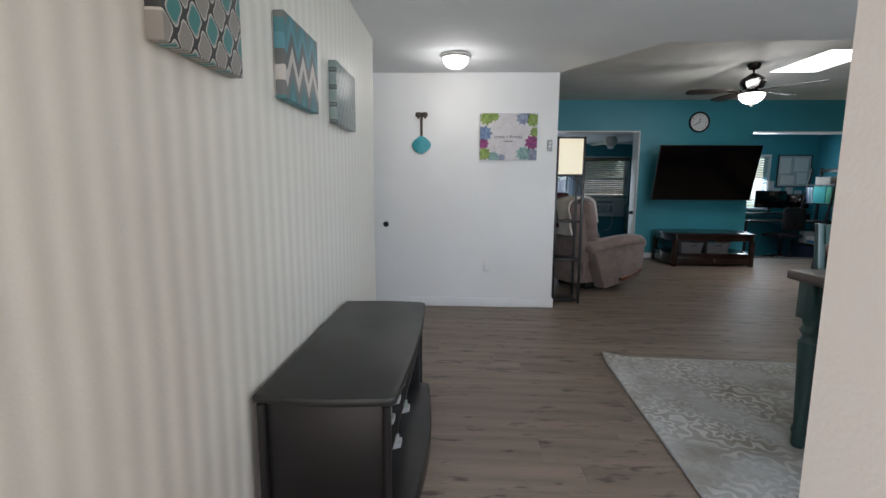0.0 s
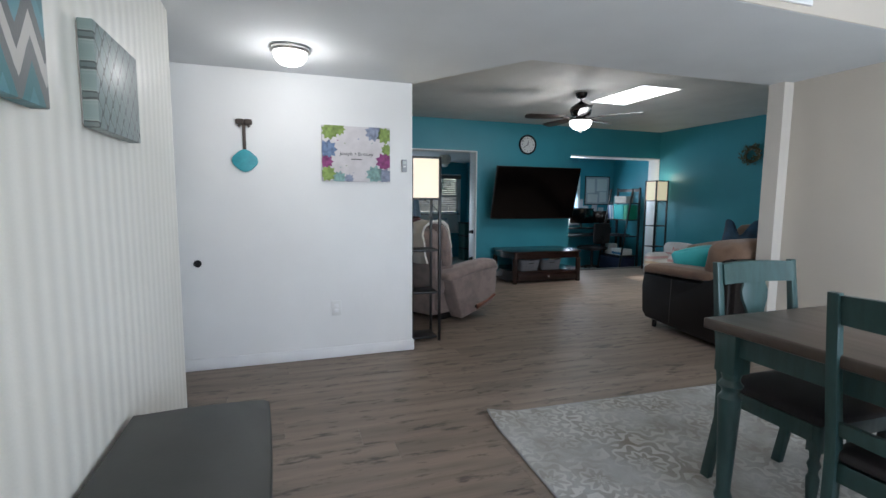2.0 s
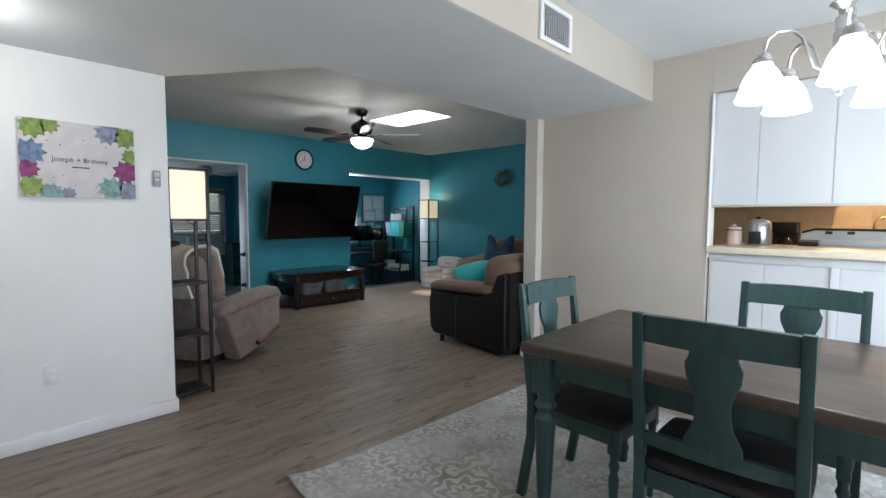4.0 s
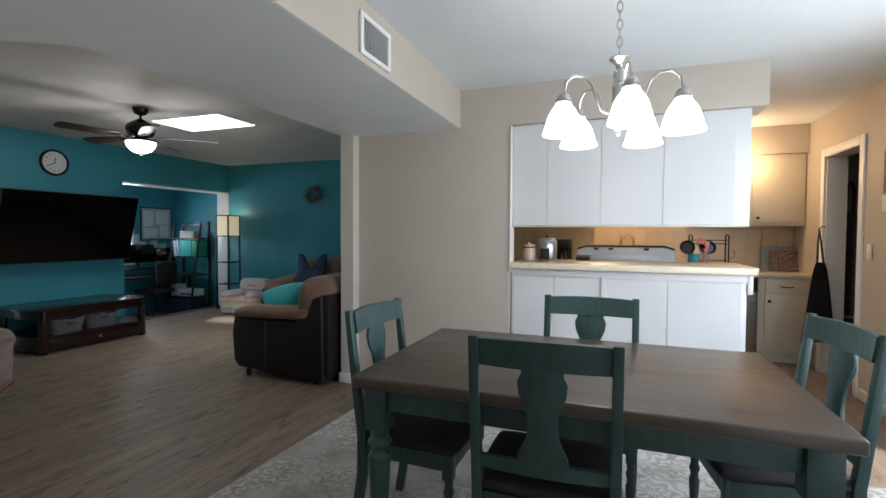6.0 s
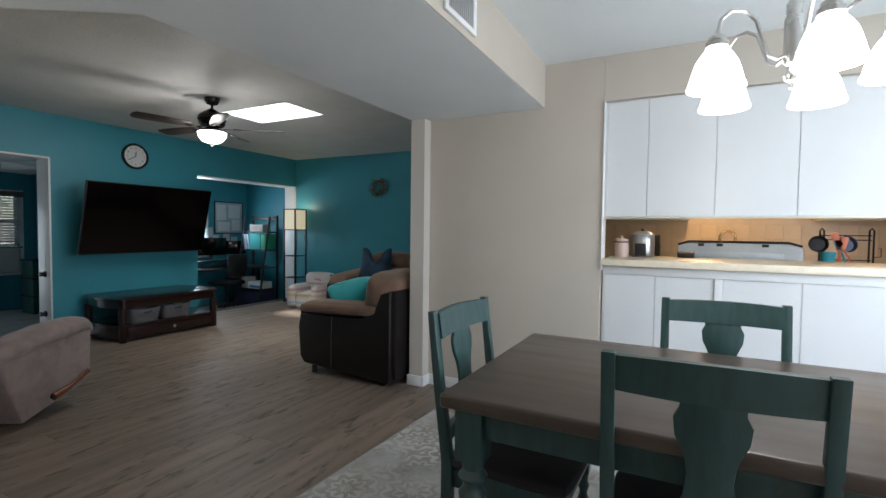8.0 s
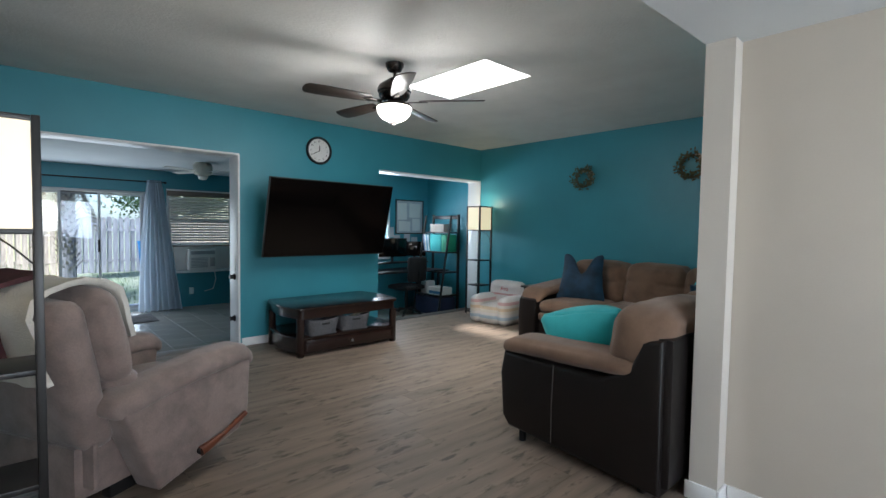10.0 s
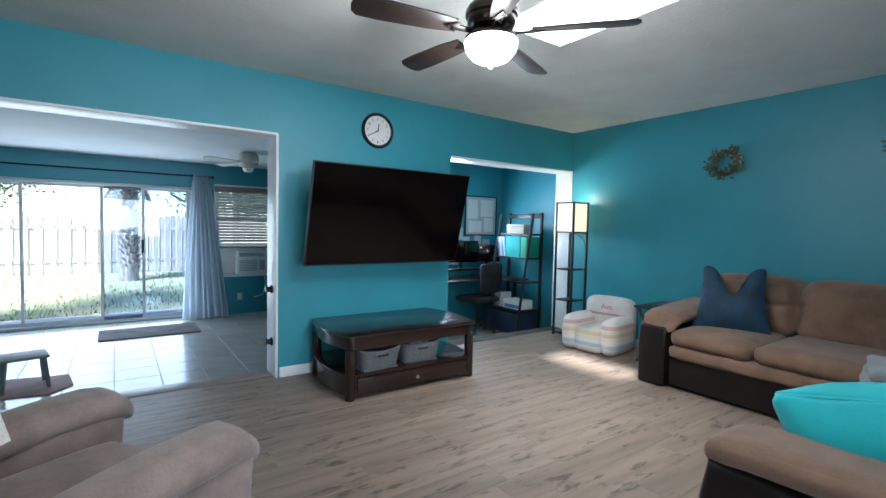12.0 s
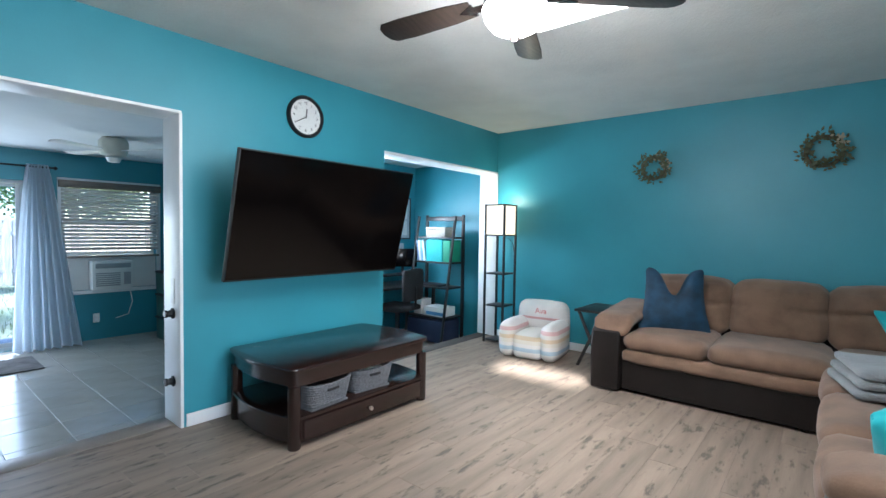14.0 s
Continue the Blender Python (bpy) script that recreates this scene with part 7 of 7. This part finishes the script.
part("frame", join(box(-0.32, 0.32, -0.008, 0.010, 0.29, 0.31, 0.002), box(-0.32, 0.32, -0.008, 0.010, -0.31, -0.29, 0.002), box(-0.32, -0.30, -0.008, 0.010, -0.29, 0.29, 0.002), box(0.30, 0.32, -0.008, 0.010, -0.29, 0.29, 0.002)), BLACK_WOOD, nb)
part("board", box(-0.30, 0.30, 0.0, 0.009, -0.29, 0.29, 0), mat("white board", (0.50, 0.52, 0.55), 0.5), nb)
for k, (x, z, w2, h2) in enumerate(((-0.17, 0.10, 0.10, 0.15), (0.12, 0.12, 0.13, 0.13), (-0.12, -0.17, 0.13, 0.09), (0.15, -0.14, 0.09, 0.11))):
    part("paper", moved(box(-w2, w2, -0.004, -0.0005, -h2, h2, 0), Matrix.Translation((x, -0.001 * k, z)) @ pose(0, 0, 0, 0, (k * 7) % 5 - 2, 0)), WHITE_PLASTIC, nb)
for k, (x, z) in enumerate(((-0.42, -0.28), (-0.28, -0.42), (-0.05, -0.40), (0.12, -0.46))):
    single("wall_note", moved(box(-0.07, 0.07, -0.003, 0.0, -0.09, 0.09, 0), pose(6.92 + x, OY - 0.002, 1.46 + z)), mat("note paper", (0.56, 0.58, 0.62), 0.7), "white paper note pinned on the teal wall", "note", group="wall notes")
x0, x1, z0, z1 = OFF_WIN
ow = thing("window_2", "office window with white slat blinds", "window", (0, OY, 0), kind="structure")
part("window_frame", join(box(x0 - 0.05, x1 + 0.05, -0.02, 0, z1, z1 + 0.05, 0.003), box(x0 - 0.05, x1 + 0.05, -0.04, 0, z0 - 0.04, z0 - 0.001, 0.003), box(x0 - 0.05, x0, -0.02, 0, z0, z1, 0.003), box(x1, x1 + 0.05, -0.02, 0, z0, z1, 0.003)), TRIM, ow)
part("pane", box(x0, x1, 0.06, 0.065, z0, z1, 0), GLASS, ow).visible_shadow = False
ob_ = thing("window_blinds", "white horizontal slat blinds at the office window", "blinds", (0, OY - 0.03, 0))
for k in range(int((z1 - z0) / 0.045)):
    part("slat", moved(box(x0 - 0.02, x1 + 0.02, -0.02, 0.02, -0.0015, 0.0015, 0), pose(0, 0, z1 - 0.02 - 0.045 * k, -30)), WHITE_PLASTIC, ob_)

# ---- outside ----
GRASS = mat("sunlit lawn", (0.26, 0.29, 0.15), 0.95, vary=0.3, scale=1.2, fine=40, bump=0.6, color2=(0.34, 0.32, 0.21))
bm = bmesh.new()
bmesh.ops.create_grid(bm, x_segments=2, y_segments=2, size=300)
moved(bm, Matrix.Translation((0, 0, SUNZ - 0.16)))
tagged(new("ground", put_mesh("ground", bm, GRASS)), "dry green lawn behind the house", "lawn", kind="structure")
setting("patio", box(-2.5, 6.0, YB + 0.16, YB + 1.3, SUNZ - 0.25, SUNZ - 0.06, 0.01), mat("pale patio slab", (0.42, 0.40, 0.37), 0.8, vary=0.1), "pale concrete patio slab", "patio")
GR = mat("grass blade", (0.20, 0.26, 0.10), 0.8, vary=0.3)
rng = random.Random(11)
bm = bmesh.new()
for k in range(5200):
    x, y = rng.uniform(-2.0, 7.5), YB + 1.35 + 7.5 * rng.random() ** 1.5
    h, a = rng.uniform(0.04, 0.10), rng.uniform(0, 6.28)
    dx, dy = 0.01 * math.cos(a), 0.01 * math.sin(a)
    z = SUNZ - 0.165
    bm.faces.new([bm.verts.new(p) for p in ((x - dx, y - dy, z), (x + dx, y + dy, z), (x + rng.uniform(-0.03, 0.03), y + rng.uniform(-0.03, 0.03), z + h))])
tagged(new("grass", put_mesh("grass", bm, GR, False)), "short grass blades on the lawn", "grass", kind="stuff")
fe = thing("fence", "weathered grey wooden board fence at the lawn's end", "fence", (0, 21.5, SUNZ - 0.16))
FENCE = mat("weathered fence board", (0.46, 0.42, 0.40), 0.9, vary=0.2, scale=3, fine=30, stretch=(6, 6, 0.6), rand=0.15)
fm = [put_mesh("board", slab([(-0.068, 0), (0.068, 0), (0.068, 1.75 + h), (0.04, 1.80 + h), (-0.04, 1.80 + h), (-0.068, 1.75 + h)], 0, 0.02, "y"), FENCE, False) for h in (0, 0.03, -0.03)]
for k in range(110):
    o = new("board", fm[k % 3])
    o.location = (-5.5 + 0.16 * k, -0.012 if k % 2 else 0.03, 0)
    o.parent = fe
for z in (0.35, 1.35):
    part("rail", box(-5.6, 12.2, 0.009, 0.029, z, z + 0.09, 0), FENCE, fe)
bb = thing("garden_bin", "blue plastic wheeled bin standing at the fence", "bin", (4.75, 20.6, SUNZ - 0.16))
part("body", lathe([(0.26, 0.05), (0.33, 0.95), (0.33, 1.0)], seg=4), mat("blue bin plastic", (0.02, 0.16, 0.34), 0.5), bb)
part("lid", lathe([(0.35, 1.0005), (0.35, 1.05), (0.1, 1.10)], seg=4), mat("blue lid plastic", (0.02, 0.18, 0.36), 0.5), bb)
for s in (-1, 1):
    part("wheel", moved(cyl(0.1, -0.03, 0.03, 0, 0, 16), pose(s * 0.2, 0.24, 0.1, 0, 90, 0)), BLACK_PLASTIC, bb)


BARK = mat("tree bark", (0.32, 0.29, 0.26), 0.95, vary=0.3, fine=30, stretch=(3, 3, 0.6), bump=0.8)
LEAF = mat("green leaf", (0.07, 0.13, 0.03), 0.6, vary=0.35, scale=3)


def tree(at, h, spread, n, seed, label):
    rg = random.Random(seed)
    o = thing("tree", label, "tree", at, rg.uniform(0, 360), "trees behind the fence")
    limbs, tips = [], []
    limbs.append(tube([(0, 0, 0), (0.05, 0.03, h * 0.3), (0.0, 0.1, h * 0.55), (0.1, 0.05, h * 0.8)], [0.2, 0.16, 0.11, 0.03], 10))
    for k in range(9):
        a, z = rg.uniform(0, 6.28), h * rg.uniform(0.3, 0.7)
        l = spread * rg.uniform(0.6, 1.0)
        e = Vector((l * math.cos(a), l * math.sin(a), z + l * rg.uniform(0.2, 0.8)))
        m_ = Vector((e.x * 0.45, e.y * 0.45, z + (e.z - z) * 0.6))
        limbs.append(tube([(0, 0.05, z), m_, e], [0.06, 0.04, 0.012], 7))
        tips += [e, m_, (e + m_) / 2]
    tips += [Vector((0, 0, h * 0.85)), Vector((0, 0, h))]
    part("trunk", join(*limbs), BARK, o)
    b = bmesh.new()
    for k in range(n):
        c = rg.choice(tips) + Vector((rg.gauss(0, 1), rg.gauss(0, 1), rg.gauss(0, 0.7))) * spread * 0.22
        s = rg.uniform(0.06, 0.13)
        u = Vector((rg.gauss(0, 1), rg.gauss(0, 1), rg.gauss(0, 1))).normalized()
        v_ = u.orthogonal().normalized() * 0.45
        b.faces.new([b.verts.new(p) for p in (c, c + s * (u * 0.5 + v_), c + s * u, c + s * (u * 0.5 - v_))])
    part("crown", b, LEAF, o, smooth=False)


# the first tree stands out of view, added only to throw shade on the lawn
tree((-0.45, 13.3, SUNZ - 0.17), 5.4, 2.5, 9000, 1, "unseen leafy tree added to shade the lawn")
tree((6.2, 24.0, SUNZ - 0.17), 4.6, 2.2, 8000, 2, "leafy tree behind the wooden fence")
tree((-1.5, 25.5, SUNZ - 0.17), 5.0, 2.2, 7000, 5, "leafy tree behind the wooden fence")


def palm(at, h, seed, label):
    """A rough trunk set with old leaf bases, a skirt of dry fronds and a green crown."""
    rg = random.Random(seed)
    o = thing("palm_tree", label, "tree", at)
    part("trunk", tube([(0, 0, 0), (0.02, 0, h * 0.3), (0.05, 0.02, h * 0.65), (0.04, 0.0, h)], [0.24, 0.19, 0.18, 0.15], 12), BARK, o)
    boots = bmesh.new()
    for k in range(190):
        a, z = 2.4 * k, 0.25 + (h - 0.4) * k / 190
        d, t = Vector((math.cos(a), math.sin(a), 0)), Vector((-math.sin(a), math.cos(a), 0))
        c = d * 0.17 + Vector((0.04, 0, z))
        tip = c + d * rg.uniform(0.10, 0.2) + Vector((0, 0, rg.uniform(0.10, 0.2)))
        q = [boots.verts.new(p) for p in (c - t * 0.05, c + t * 0.05, tip + t * 0.02, tip - t * 0.02)]
        e = boots.verts.new(c + d * 0.05 - Vector((0, 0, 0.06)))
        boots.faces.new(q)
        boots.faces.new((q[1], q[0], e))
    part("leaf_bases", boots, BARK, o, "ragged old leaf bases", smooth=False)
    for name, n, lo, hi, m in (("dry_fronds", 26, -1.1, -0.2, FROND_DRY), ("crown", 30, -0.2, 1.0, LEAF)):
        b = bmesh.new()
        for k in range(n):
            a, up = rg.uniform(0, 6.28), rg.uniform(lo, hi)
            d, t = Vector((math.cos(a), math.sin(a), 0)), Vector((-math.sin(a), math.cos(a), 0))
            ln = rg.uniform(1.0, 1.5)
            for j in range(16):
                u = (j + 1) / 16
                c = Vector((0.04, 0, h - 0.1)) + d * ln * u * (0.5 if lo < -1 else 1.0) + Vector((0, 0, ln * (up * u - 0.5 * u * u)))
                for sgn in (-1, 1):
                    e = c + t * sgn * 0.34 * math.sin(math.pi * min(1, u + 0.12)) + d * 0.16 - Vector((0, 0, 0.10))
                    b.faces.new([b.verts.new(p) for p in (c, c + d * 0.05, e)])
        part(name, b, m, o, smooth=False)


FROND_DRY = mat("dry palm frond", (0.30, 0.26, 0.20), 0.9, vary=0.25)
palm((2.53, 19.2, SUNZ - 0.17), 3.1, 7, "shaggy palm tree standing on the lawn")

# ---- floor planks and tiles ----
def piece_mesh(name, w, d, h, bev, material):
    bm = bmesh.new()
    lo = [bm.verts.new((x, y, -h)) for x, y in ((0, 0), (w, 0), (w, d), (0, d))]
    mid = [bm.verts.new((x, y, -bev)) for x, y in ((0, 0), (w, 0), (w, d), (0, d))]
    top = [bm.verts.new((x, y, 0)) for x, y in ((bev, bev), (w - bev, bev), (w - bev, d - bev), (bev, d - bev))]
    bm.faces.new(top)
    for a, b in ((lo, mid), (mid, top)):
        for i in range(4):
            bm.faces.new((a[i], a[(i + 1) % 4], b[(i + 1) % 4], b[i]))
    return put_mesh(name, bm, material, False)


PW, PL = 0.188, 1.32
rng = random.Random(4)
cache = {}
y = FY - 0.14
row = 0
while y < TVW + 0.09:
    w = min(PW, TVW + 0.088 - y)
    xs0 = PX if 3.3 < y < WW + 0.1 else (SW - 0.05 if y < 3.4 else LX)
    x = xs0 - rng.random() * PL
    xe = RW if y > 3.4 else 6.66
    while x < xe:
        x0, x1 = max(x, xs0), min(x + PL, xe)
        if x1 - x0 > 0.04:
            key = (round(x1 - x0, 3), round(w, 3))
            if key not in cache:
                cache[key] = piece_mesh("plank", x1 - x0 - 0.0008, w - 0.0008, 0.007, 0.0008, PLANK)
            o = new("plank", cache[key])
            o.location = (x0, y, 0)
            o.parent = FLOOR
        x += PL
    y += PW
    row += 1

TP = 0.365
tile = piece_mesh("tile", TP - 0.006, TP - 0.006, 0.004, 0.001, TILE)
for i in range(14):
    for j in range(11):
        x, y = 2.93 + (i - 9) * TP, 12.0 - (j + 1) * TP
        if x > LX - 0.05 and x + TP < 4.83 and y > TVW + 0.2:
            o = new("tile", tile)
            o.location = (x, y, SUNZ)
            o.parent = FLOOR_SUN

for i in range(7):
    for j in range(5):
        x, y = 4.93 + i * TP, OY - (j + 1) * TP
        if x + TP < OX + 0.02 and y > TVW + 0.24:
            o = new("tile", tile)
            o.location = (x, y, SUNZ)
            o.parent = FLOOR_OFF
